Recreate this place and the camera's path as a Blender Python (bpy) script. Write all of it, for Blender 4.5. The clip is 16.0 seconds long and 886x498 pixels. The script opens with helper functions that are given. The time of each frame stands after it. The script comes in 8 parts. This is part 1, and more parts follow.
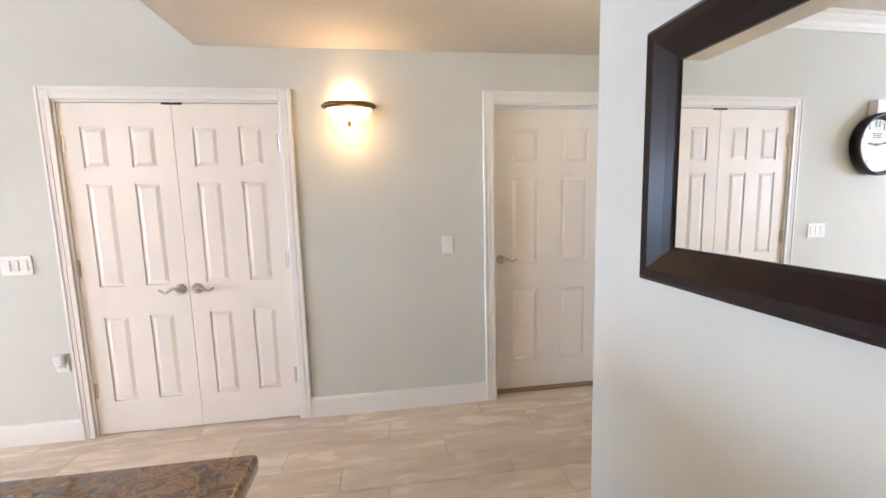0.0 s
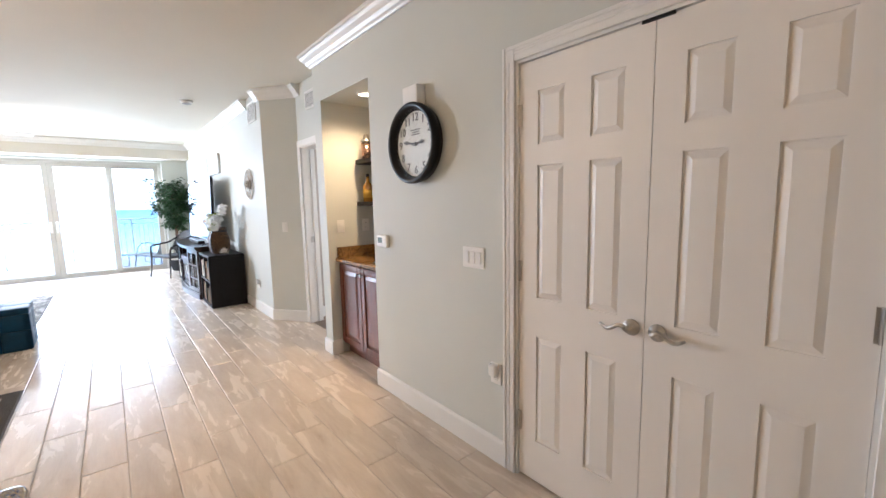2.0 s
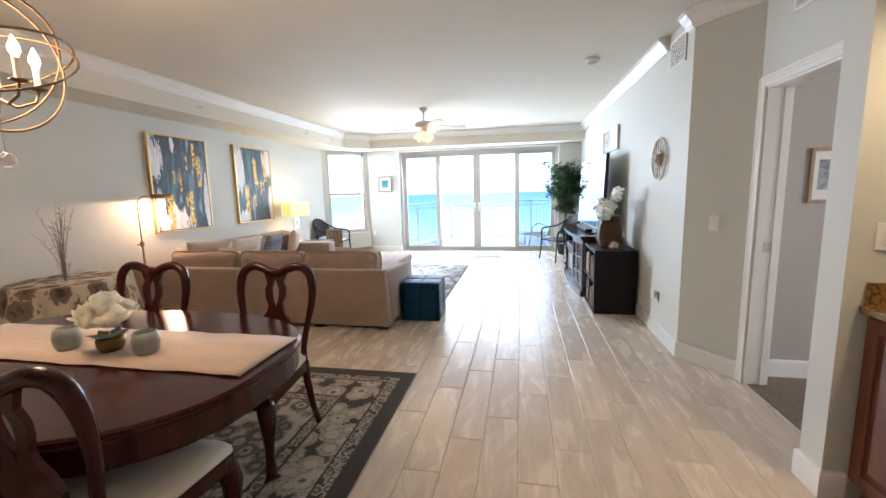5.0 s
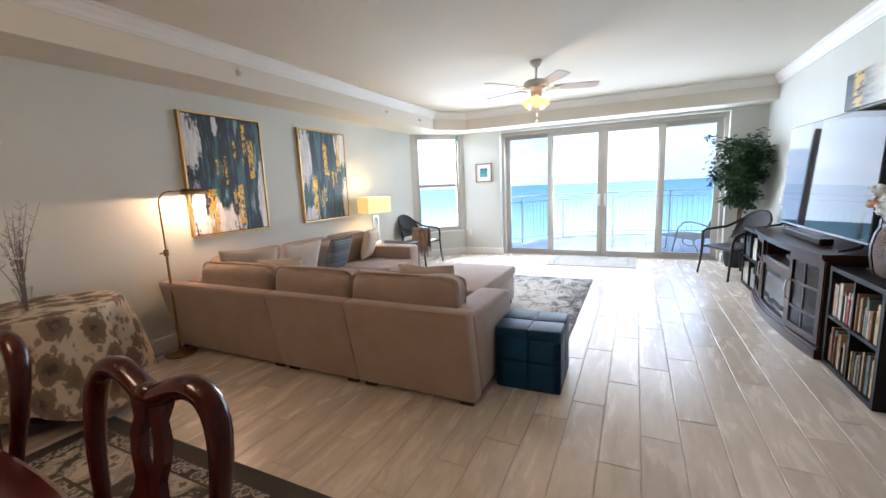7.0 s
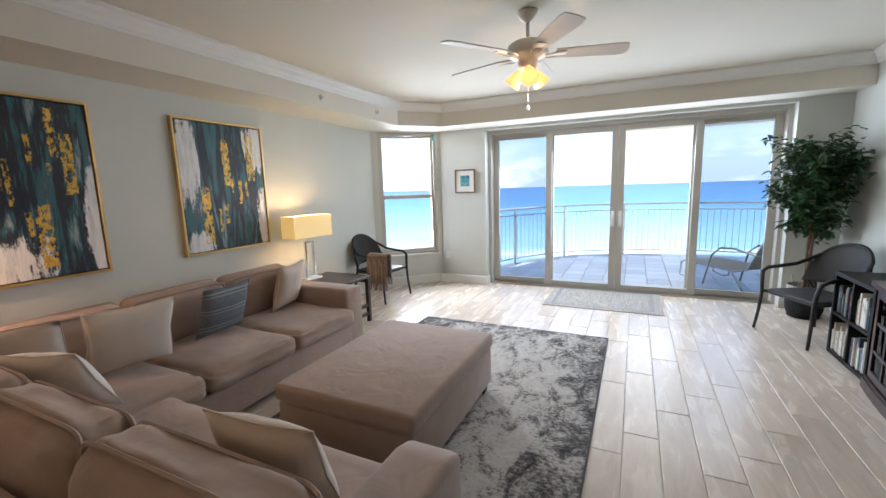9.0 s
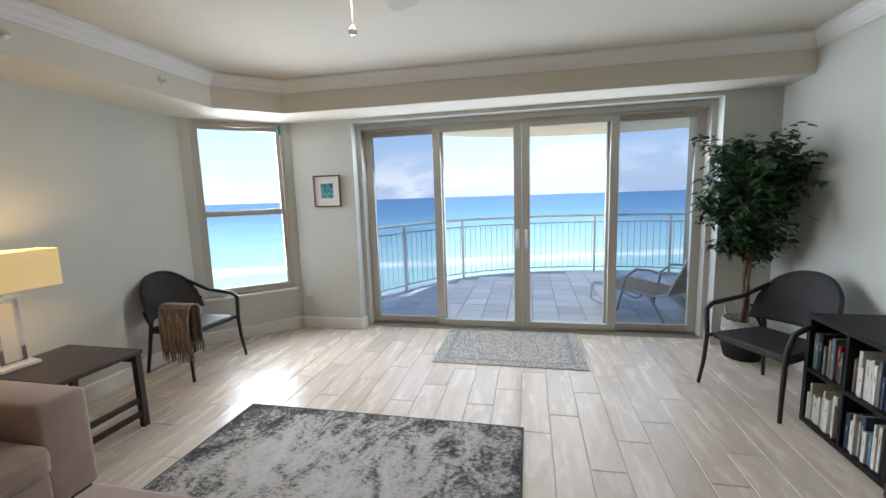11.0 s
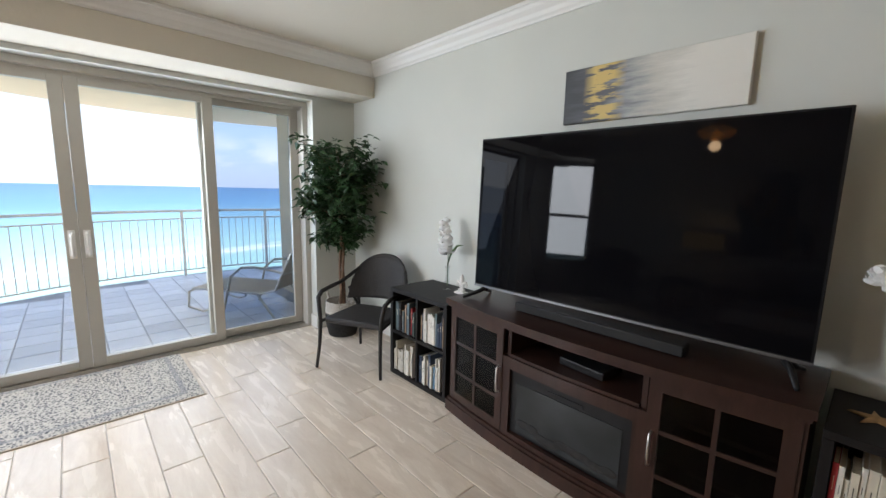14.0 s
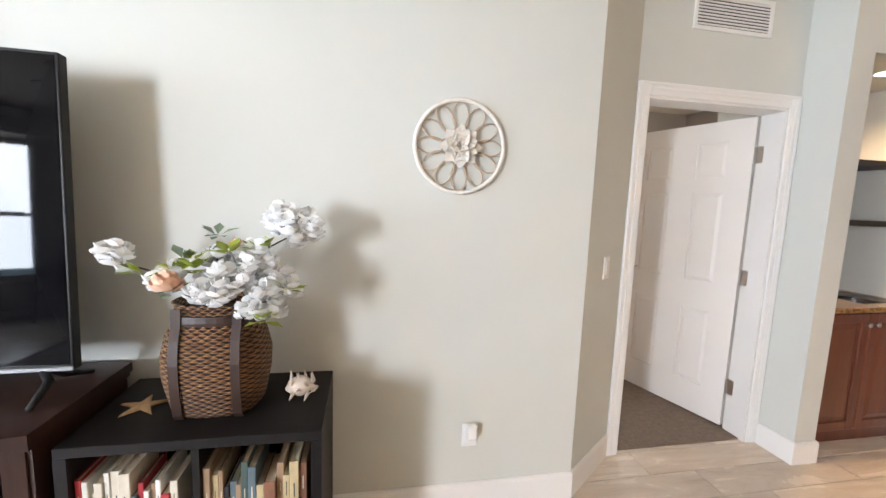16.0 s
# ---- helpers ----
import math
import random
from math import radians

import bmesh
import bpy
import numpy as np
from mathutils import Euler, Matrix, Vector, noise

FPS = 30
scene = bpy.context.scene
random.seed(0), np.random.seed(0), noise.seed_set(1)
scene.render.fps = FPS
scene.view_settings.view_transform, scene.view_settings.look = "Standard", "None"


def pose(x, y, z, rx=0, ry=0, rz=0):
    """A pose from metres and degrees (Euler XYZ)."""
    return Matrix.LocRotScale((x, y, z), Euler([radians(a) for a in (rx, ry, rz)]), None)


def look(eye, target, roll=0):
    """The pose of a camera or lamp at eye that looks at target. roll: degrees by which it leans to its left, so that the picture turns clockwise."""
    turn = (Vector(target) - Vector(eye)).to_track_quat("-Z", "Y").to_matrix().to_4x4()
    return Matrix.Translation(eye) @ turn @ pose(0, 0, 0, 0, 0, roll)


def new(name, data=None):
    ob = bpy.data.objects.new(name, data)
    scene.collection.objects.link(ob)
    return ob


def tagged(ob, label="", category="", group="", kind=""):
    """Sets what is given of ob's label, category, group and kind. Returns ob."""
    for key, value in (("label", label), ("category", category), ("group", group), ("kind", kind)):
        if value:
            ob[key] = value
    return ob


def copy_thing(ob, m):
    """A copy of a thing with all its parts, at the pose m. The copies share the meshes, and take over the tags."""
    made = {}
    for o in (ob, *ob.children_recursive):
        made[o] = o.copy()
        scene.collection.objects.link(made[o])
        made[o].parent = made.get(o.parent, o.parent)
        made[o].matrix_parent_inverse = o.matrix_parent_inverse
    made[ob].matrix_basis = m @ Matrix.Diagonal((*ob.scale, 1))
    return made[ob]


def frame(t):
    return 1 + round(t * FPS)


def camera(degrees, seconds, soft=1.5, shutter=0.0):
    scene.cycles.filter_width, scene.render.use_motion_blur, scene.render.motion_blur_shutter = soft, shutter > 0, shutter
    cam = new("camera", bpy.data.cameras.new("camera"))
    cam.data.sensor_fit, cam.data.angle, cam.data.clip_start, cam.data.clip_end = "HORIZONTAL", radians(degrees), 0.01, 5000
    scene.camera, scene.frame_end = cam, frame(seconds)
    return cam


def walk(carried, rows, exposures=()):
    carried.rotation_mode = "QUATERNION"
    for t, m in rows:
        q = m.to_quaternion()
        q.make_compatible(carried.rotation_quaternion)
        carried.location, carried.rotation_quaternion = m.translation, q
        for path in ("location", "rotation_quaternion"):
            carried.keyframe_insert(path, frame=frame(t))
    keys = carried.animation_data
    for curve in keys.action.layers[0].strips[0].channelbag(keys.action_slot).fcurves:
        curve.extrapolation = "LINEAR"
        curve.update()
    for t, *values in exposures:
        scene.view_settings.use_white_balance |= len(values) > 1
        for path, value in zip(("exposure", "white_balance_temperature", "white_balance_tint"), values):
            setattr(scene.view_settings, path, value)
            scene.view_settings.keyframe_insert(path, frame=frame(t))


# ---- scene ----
cam = camera(95.5, 16.0)
PATH = [
    (0, (0.377, 0.16, 1.422), (0.652, 2.126, 1.18), -1.5),
    (0.5, (0.262, 0.484, 1.427), (-0.028, 2.448, 1.189), -1.4),
    (1, (0.176, 0.799, 1.416), (-0.654, 2.603, 1.175), -1.4),
    (1.5, (0.029, 1.087, 1.422), (-1.189, 2.655, 1.18), -1.2),
    (2, (-0.195, 1.3, 1.419), (-1.727, 2.563, 1.178), -1.2),
    (2.5, (-0.459, 1.432, 1.383), (-2.205, 2.38, 1.152), -1.2),
    (3, (-0.738, 1.547, 1.397), (-2.616, 2.19, 1.151), -1.2),
    (3.5, (-1.011, 1.56, 1.392), (-2.961, 1.915, 1.129), -1.4),
    (4, (-1.249, 1.542, 1.385), (-3.23, 1.623, 1.118), -1.3),
    (4.5, (-1.451, 1.493, 1.391), (-3.426, 1.329, 1.116), -1.4),
    (5, (-1.712, 1.469, 1.432), (-3.654, 1.089, 1.147), -1.5),
    (7.3, (-3.638, 0.907, 1.405), (-5.407, 0.027, 1.088), -2.2),
    (7.5, (-3.812, 0.855, 1.426), (-5.575, -0.032, 1.102), -2.0),
    (8, (-4.291, 0.807, 1.439), (-6.045, -0.099, 1.12), -2.3),
    (8.2, (-4.461, 0.791, 1.467), (-6.215, -0.115, 1.146), -2.0),
    (10.3, (-6.229, 0.524, 1.577), (-8.107, -0.113, 1.318), -2.2),
    (10.5, (-6.387, 0.526, 1.567), (-8.282, -0.06, 1.308), -2.1),
    (11, (-6.769, 0.528, 1.551), (-8.706, 0.109, 1.283), -1.8),
    (11.5, (-7.064, 0.49, 1.514), (-9.033, 0.267, 1.244), -1.5),
    (12, (-7.267, 0.387, 1.495), (-9.249, 0.401, 1.228), -0.9),
    (12.5, (-7.346, 0.39, 1.507), (-9.305, 0.682, 1.229), -0.6),
    (13, (-7.31, 0.401, 1.511), (-9.19, 1.018, 1.219), -0.1),
    (13.5, (-7.219, 0.386, 1.512), (-8.936, 1.368, 1.216), 0.5),
    (14, (-7.073, 0.425, 1.521), (-8.526, 1.767, 1.226), 1.2),
    (14.5, (-6.905, 0.507, 1.496), (-8.005, 2.156, 1.231), 1.1),
    (15, (-6.745, 0.651, 1.491), (-7.379, 2.529, 1.224), 1.5),
    (15.5, (-6.552, 0.883, 1.47), (-6.661, 2.864, 1.222), 1.9),
    (16, (-6.269, 1.058, 1.452), (-5.889, 3.007, 1.212), 2.1),
]
EXPOSURES = [(0.0, 3.76, 5350, 14), (1.0, 3.22, 5450, 14), (1.5, 3.0, 5550, 14), (2.5, 2.68, 5800, 14), (3.5, 2.46, 5800, 14), (5.0, 2.32, 5750, 13), (8.0, 1.63, 5900, 14), (10.5, 0.9, 6150, 13), (12.5, 0.6, 6250, 12), (13.5, 0.92, 6400, 14), (14.5, 1.52, 6450, 15), (15.0, 2.1, 6400, 16), (15.5, 2.48, 6250, 16), (16.0, 2.68, 6150, 16)]
walk(cam, [(t, look(eye, target, roll)) for t, eye, target, roll in PATH], EXPOSURES)

# ---- light ----
SUN_EL, SUN_AZ = 60.0, 127.0
world = bpy.data.worlds.new("world")
scene.world = world
world.use_nodes = True


def world_nodes():
    nt = world.node_tree
    nt.nodes.clear()
    L = nt.links
    out = nt.nodes.new("ShaderNodeOutputWorld")
    bg = nt.nodes.new("ShaderNodeBackground")
    sky = nt.nodes.new("ShaderNodeTexSky")
    sky.sky_type = "NISHITA"
    sky.sun_disc = False
    sky.sun_elevation = radians(SUN_EL)
    sky.sun_rotation = radians(SUN_AZ)
    sky.air_density, sky.dust_density, sky.ozone_density = 1.0, 0.1, 2.5
    bg.inputs[1].default_value = 0.135
    tc = nt.nodes.new("ShaderNodeTexCoord")
    mp = nt.nodes.new("ShaderNodeMapping")
    mp.inputs["Scale"].default_value = (4.0, 4.0, 9.0)
    n = nt.nodes.new("ShaderNodeTexNoise")
    n.inputs["Scale"].default_value = 1.0
    n.inputs["Detail"].default_value = 7.0
    n.inputs["Roughness"].default_value = 0.60
    ramp = nt.nodes.new("ShaderNodeValToRGB")
    ramp.color_ramp.elements[0].position = 0.50
    ramp.color_ramp.elements[1].position = 0.60
    sep = nt.nodes.new("ShaderNodeSeparateXYZ")
    band = nt.nodes.new("ShaderNodeValToRGB")
    e = band.color_ramp.elements
    e[0].position, e[0].color = 0.03, (1, 1, 1, 1)
    e[1].position, e[1].color = 0.115, (0.0, 0.0, 0.0, 1)
    mul = nt.nodes.new("ShaderNodeMath")
    mul.operation = "MULTIPLY"
    mix = nt.nodes.new("ShaderNodeMixRGB")
    mix.inputs[2].default_value = (7.6, 7.4, 7.2, 1)
    L.new(tc.outputs["Generated"], mp.inputs[0])
    L.new(mp.outputs[0], n.inputs["Vector"])
    L.new(n.outputs["Fac"], ramp.inputs[0])
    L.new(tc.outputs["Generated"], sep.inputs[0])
    L.new(sep.outputs["Z"], band.inputs[0])
    L.new(ramp.outputs[0], mul.inputs[0])
    L.new(band.outputs[0], mul.inputs[1])
    L.new(mul.outputs[0], mix.inputs[0])
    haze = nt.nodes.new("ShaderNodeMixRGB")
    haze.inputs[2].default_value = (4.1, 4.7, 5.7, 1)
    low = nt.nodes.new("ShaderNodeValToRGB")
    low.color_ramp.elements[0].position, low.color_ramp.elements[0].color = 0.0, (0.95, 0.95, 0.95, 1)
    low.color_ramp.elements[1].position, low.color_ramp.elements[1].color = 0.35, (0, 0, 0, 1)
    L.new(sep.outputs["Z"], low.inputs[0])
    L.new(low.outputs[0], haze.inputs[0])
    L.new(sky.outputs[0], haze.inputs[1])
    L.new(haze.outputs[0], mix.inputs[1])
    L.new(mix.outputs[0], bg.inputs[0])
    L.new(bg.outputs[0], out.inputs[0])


world_nodes()
sun_data = bpy.data.lights.new("sun", "SUN")
sun_data.energy, sun_data.angle, sun_data.color = 4.0, radians(0.5), (1.0, 0.96, 0.9)
sun = new("sun", sun_data)
# the sun stands high on the landward side; the balcony lies in the shade
sun_way = Vector((math.sin(radians(SUN_AZ)) * math.cos(radians(SUN_EL)), math.cos(radians(SUN_AZ)) * math.cos(radians(SUN_EL)), math.sin(radians(SUN_EL))))
sun.matrix_world = look(sun_way * 30, (0, 0, 0))


def area(name, eye, target, w, h, watts, color=(1, 1, 1)):
    d = bpy.data.lights.new(name, "AREA")
    d.shape, d.size, d.size_y, d.energy, d.color = "RECTANGLE", w, h, watts, color
    o = new(name, d)
    o.matrix_world = look(eye, target)
    return o


def bulb(name, at, watts, color=(1, 0.75, 0.45), r=0.03):
    d = bpy.data.lights.new(name, "POINT")
    d.energy, d.color, d.shadow_soft_size = watts, color, r
    o = new(name, d)
    o.location = at
    return o


area("sky_light_doors", (-11.44, 0.44, 1.5), (-6.4, 0.44, -0.2), 3.5, 1.7, 36, (0.86, 0.935, 1.0))
area("sky_light_window", (-10.86, -2.66, 1.5), (-8.4, 2.0, 0.7), 0.8, 1.7, 30, (0.89, 0.945, 0.98)).data.spread = radians(120)
# added lamp to brighten the bedroom; no window is built there
area("bedroom_added_light", (-3.2, 5.9, 1.5), (-4.0, 3.0, 1.1), 1.2, 1.2, 14, (1.0, 0.95, 0.88))

# ---- materials ----


def mat(name, color, rough=0.5, metal=0.0, var=0.06, scale=6.0, bump=0.0, bscale=60.0, vary_obj=0.0, spec=0.5, coat=0.0, sheen=0.0, trans=0.0):
    """A surface with broad and fine variation of colour, and fine relief."""
    m = bpy.data.materials.new(name)
    m.use_nodes = True
    nt = m.node_tree
    b = nt.nodes["Principled BSDF"]
    b.inputs["Roughness"].default_value = rough
    b.inputs["Metallic"].default_value = metal
    b.inputs["Specular IOR Level"].default_value = spec
    b.inputs["Coat Weight"].default_value = coat
    b.inputs["Sheen Weight"].default_value = sheen
    b.inputs["Transmission Weight"].default_value = trans
    L = nt.links
    tc = nt.nodes.new("ShaderNodeTexCoord")
    n = nt.nodes.new("ShaderNodeTexNoise")
    n.inputs["Scale"].default_value = scale
    n.inputs["Detail"].default_value = 6.0
    L.new(tc.outputs["Object"], n.inputs["Vector"])
    ramp = nt.nodes.new("ShaderNodeValToRGB")
    lo = [max(0.0, c * (1 - var)) for c in color]
    hi = [min(1.0, c * (1 + var)) for c in color]
    ramp.color_ramp.elements[0].position, ramp.color_ramp.elements[0].color = 0.3, (*lo, 1)
    ramp.color_ramp.elements[1].position, ramp.color_ramp.elements[1].color = 0.7, (*hi, 1)
    L.new(n.outputs["Fac"], ramp.inputs[0])
    col = ramp.outputs[0]
    if vary_obj:
        oi = nt.nodes.new("ShaderNodeObjectInfo")
        hsv = nt.nodes.new("ShaderNodeHueSaturation")
        mr = nt.nodes.new("ShaderNodeMapRange")
        mr.inputs[3].default_value, mr.inputs[4].default_value = 1 - vary_obj, 1 + vary_obj
        L.new(oi.outputs["Random"], mr.inputs[0])
        L.new(mr.outputs[0], hsv.inputs["Value"])
        L.new(col, hsv.inputs["Color"])
        col = hsv.outputs[0]
    L.new(col, b.inputs["Base Color"])
    if bump:
        n2 = nt.nodes.new("ShaderNodeTexNoise")
        n2.inputs["Scale"].default_value = bscale
        n2.inputs["Detail"].default_value = 4.0
        L.new(tc.outputs["Object"], n2.inputs["Vector"])
        bp = nt.nodes.new("ShaderNodeBump")
        bp.inputs["Strength"].default_value = bump
        bp.inputs["Distance"].default_value = 0.004
        L.new(n2.outputs["Fac"], bp.inputs["Height"])
        L.new(bp.outputs[0], b.inputs["Normal"])
    return m


def glow(name, color, strength):
    m = bpy.data.materials.new(name)
    m.use_nodes = True
    b = m.node_tree.nodes["Principled BSDF"]
    b.inputs["Base Color"].default_value = (*color, 1)
    b.inputs["Emission Color"].default_value = (*color, 1)
    b.inputs["Emission Strength"].default_value = strength
    return m


def glass(name, color=(1, 1, 1), rough=0.0):
    m = bpy.data.materials.new(name)
    m.use_nodes = True
    nt = m.node_tree
    nt.nodes.clear()
    out = nt.nodes.new("ShaderNodeOutputMaterial")
    t = nt.nodes.new("ShaderNodeBsdfTransparent")
    t.inputs[0].default_value = (*color, 1)
    g = nt.nodes.new("ShaderNodeBsdfGlossy")
    g.inputs["Roughness"].default_value = rough
    lw = nt.nodes.new("ShaderNodeLayerWeight")
    lw.inputs[0].default_value = 0.5
    pw = nt.nodes.new("ShaderNodeMath")
    pw.operation = "POWER"
    pw.inputs[1].default_value = 4.0
    f = nt.nodes.new("ShaderNodeMath")
    f.operation = "MULTIPLY_ADD"
    f.inputs[1].default_value = 0.55
    f.inputs[2].default_value = 0.008
    nt.links.new(lw.outputs["Facing"], pw.inputs[0])
    nt.links.new(pw.outputs[0], f.inputs[0])
    mx = nt.nodes.new("ShaderNodeMixShader")
    nt.links.new(f.outputs[0], mx.inputs[0])
    nt.links.new(t.outputs[0], mx.inputs[1])
    nt.links.new(g.outputs[0], mx.inputs[2])
    nt.links.new(mx.outputs[0], out.inputs[0])
    return m


def petal(name, color):
    """Thin petals: light comes through them."""
    m = mat(name, color, 0.6, 0, 0.04, 30)
    nt = m.node_tree
    out = [n for n in nt.nodes if n.type == "OUTPUT_MATERIAL"][0]
    face = out.inputs[0].links[0].from_socket
    t = nt.nodes.new("ShaderNodeBsdfTranslucent")
    t.inputs[0].default_value = (*color, 1)
    mx = nt.nodes.new("ShaderNodeMixShader")
    mx.inputs[0].default_value = 0.45
    nt.links.new(face, mx.inputs[1])
    nt.links.new(t.outputs[0], mx.inputs[2])
    nt.links.new(mx.outputs[0], out.inputs[0])
    return m


WALL = mat("wall_paint", (0.60, 0.612, 0.568), 0.6, var=0.025, scale=1.5, bump=0.12, bscale=220, spec=0.3)
CEIL = mat("ceiling_paint", (0.71, 0.67, 0.585), 0.8, var=0.02, scale=1.2, bump=0.25, bscale=45, spec=0.2)
TRIM = mat("white_trim_paint", (0.78, 0.77, 0.74), 0.35, var=0.02, scale=3)
DOORP = mat("door_paint", (0.82, 0.785, 0.735), 0.4, var=0.02, scale=3)
BASEBEIGE = mat("carpet_brown", (0.22, 0.17, 0.13), 0.95, var=0.15, scale=40, bump=0.8, bscale=300)
GROUT = mat("grout", (0.48, 0.435, 0.385), 0.8, var=0.08)

# ---- builders ----


def mesh_of(name, bm):
    me = bpy.data.meshes.new(name)
    bm.normal_update()
    bm.to_mesh(me)
    bm.free()
    return me


def part(name, bm, material, parent=None, label="", smooth=False):
    me = mesh_of(name, bm)
    me.materials.append(material)
    if smooth:
        for p in me.polygons:
            p.use_smooth = True
    ob = new(name, me)
    ob.parent = parent
    if label:
        ob["label"] = label
    return ob


def thing(name, x, y, z=0.0, rz=0.0, label="", category="", group="", kind=""):
    e = new(name)
    e.empty_display_size = 0.1
    e.matrix_basis = pose(x, y, z, 0, 0, rz)
    return tagged(e, label, category, group, kind)


def struct(name, bm, material, label, category, smooth=False):
    return tagged(part(name, bm, material, None, "", smooth), label, category, "", "structure")


def B():
    return bmesh.new()


def box(bm, x0, x1, y0, y1, z0, z1, bevel=0.0, seg=2):
    m = Matrix.Translation(((x0 + x1) / 2, (y0 + y1) / 2, (z0 + z1) / 2)) @ Matrix.Diagonal((abs(x1 - x0), abs(y1 - y0), abs(z1 - z0), 1))
    r = bmesh.ops.create_cube(bm, size=1, matrix=m)
    if bevel:
        es = list({e for v in r["verts"] for e in v.link_edges})
        bmesh.ops.bevel(bm, geom=es, offset=bevel, segments=seg, profile=0.5, affect="EDGES")
    return bm


def obox(bm, p, q, width, z0, z1, off=0.0):
    """A box along the ground line p-q; it lies to the right of that line from off to off+width."""
    p, q = Vector((*p, 0)), Vector((*q, 0))
    d = (q - p).normalized()
    n = Vector((d.y, -d.x, 0))
    vs = []
    for z in (z0, z1):
        for a, w in ((p, off), (q, off), (q, off + width), (p, off + width)):
            c = a + n * w
            vs.append(bm.verts.new((c.x, c.y, z)))
    for f in ((3, 2, 1, 0), (4, 5, 6, 7), (0, 1, 5, 4), (1, 2, 6, 5), (2, 3, 7, 6), (3, 0, 4, 7)):
        bm.faces.new([vs[i] for i in f])
    bmesh.ops.recalc_face_normals(bm, faces=bm.faces)
    return bm


def cyl(bm, p, q, r0, r1=None, n=12):
    p, q = Vector(p), Vector(q)
    d = q - p
    m = Matrix.Translation((p + q) / 2) @ d.to_track_quat("Z", "Y").to_matrix().to_4x4()
    bmesh.ops.create_cone(bm, cap_ends=True, segments=n, radius1=r0, radius2=r0 if r1 is None else r1, depth=d.length, matrix=m)
    return bm


def ball(bm, c, r, sx=1, sy=1, sz=1, u=12, v=8):
    bmesh.ops.create_uvsphere(bm, u_segments=u, v_segments=v, radius=r, matrix=Matrix.Translation(c) @ Matrix.Diagonal((sx, sy, sz, 1)))
    return bm


def tube(bm, pts, r, n=8, closed=False):
    """A round bar along points; r is one radius or one for each point."""
    pts = [Vector(p) for p in pts]
    k = len(pts)
    rs = r if isinstance(r, (list, tuple)) else [r] * k
    rings = []
    up = None
    for i, p in enumerate(pts):
        a = pts[(i - 1) % k] if closed or i > 0 else p
        b = pts[(i + 1) % k] if closed or i < k - 1 else p
        d = (b - a).normalized()
        if up is None:
            up = Vector((0, 0, 1)) if abs(d.z) < 0.9 else Vector((1, 0, 0))
        s = d.cross(up).normalized()
        up = s.cross(d).normalized()
        rings.append([bm.verts.new(p + (s * math.cos(2 * math.pi * j / n) + up * math.sin(2 * math.pi * j / n)) * rs[i]) for j in range(n)])
    for i in range(k if closed else k - 1):
        A, C = rings[i], rings[(i + 1) % k]
        for j in range(n):
            bm.faces.new((A[j], A[(j + 1) % n], C[(j + 1) % n], C[j]))
    if not closed:
        bm.faces.new(rings[0][::-1])
        bm.faces.new(rings[-1])
    bmesh.ops.recalc_face_normals(bm, faces=bm.faces)
    return bm


def lathe(bm, prof, n=20, c=(0, 0)):
    rings = []
    for r, z in prof:
        rings.append([bm.verts.new((c[0] + max(r, 1e-4) * math.cos(2 * math.pi * j / n), c[1] + max(r, 1e-4) * math.sin(2 * math.pi * j / n), z)) for j in range(n)])
    for A, C in zip(rings, rings[1:]):
        for j in range(n):
            bm.faces.new((A[j], A[(j + 1) % n], C[(j + 1) % n], C[j]))
    bm.faces.new(rings[0][::-1])
    bm.faces.new(rings[-1])
    bmesh.ops.recalc_face_normals(bm, faces=bm.faces)
    return bm


def prism(bm, outline, z0, z1):
    """A slab of the outline, given counter-clockwise."""
    lo = [bm.verts.new((x, y, z0)) for x, y in outline]
    hi = [bm.verts.new((x, y, z1)) for x, y in outline]
    k = len(outline)
    bm.faces.new(lo[::-1])
    bm.faces.new(hi)
    for i in range(k):
        bm.faces.new((lo[i], lo[(i + 1) % k], hi[(i + 1) % k], hi[i]))
    bmesh.ops.recalc_face_normals(bm, faces=bm.faces)
    return bm


def sweep(bm, prof, line):
    """A moulding: the profile (out, up) goes along the ground line, out to the right of it, with mitred corners."""
    pts = [Vector((*p, 0)) for p in line]
    rings = []
    for i, p in enumerate(pts):
        ds = []
        if i > 0:
            ds.append((p - pts[i - 1]).normalized())
        if i < len(pts) - 1:
            ds.append((pts[i + 1] - p).normalized())
        ns = [Vector((d.y, -d.x, 0)) for d in ds]
        n = sum(ns, Vector()).normalized()
        k = 1 / max(0.3, n.dot(ns[0]))
        rings.append([bm.verts.new((p.x + n.x * o * k, p.y + n.y * o * k, u)) for o, u in prof])
    m = len(prof)
    for A, C in zip(rings, rings[1:]):
        for j in range(m):
            bm.faces.new((A[j], A[(j + 1) % m], C[(j + 1) % m], C[j]))
    bm.faces.new(rings[0][::-1])
    bm.faces.new(rings[-1])
    bmesh.ops.recalc_face_normals(bm, faces=bm.faces)
    return bm


# ---- the large structure ----
CZ, SZ, LZ = 2.72, 2.41, 2.355
NY, TY, SY, WX = 2.81, 2.755, -2.915, -11.06


def wall(name, boxes, label, category="wall"):
    bm = B()
    for b in boxes:
        box(bm, *b)
    return struct(name, bm, WALL, label, category)


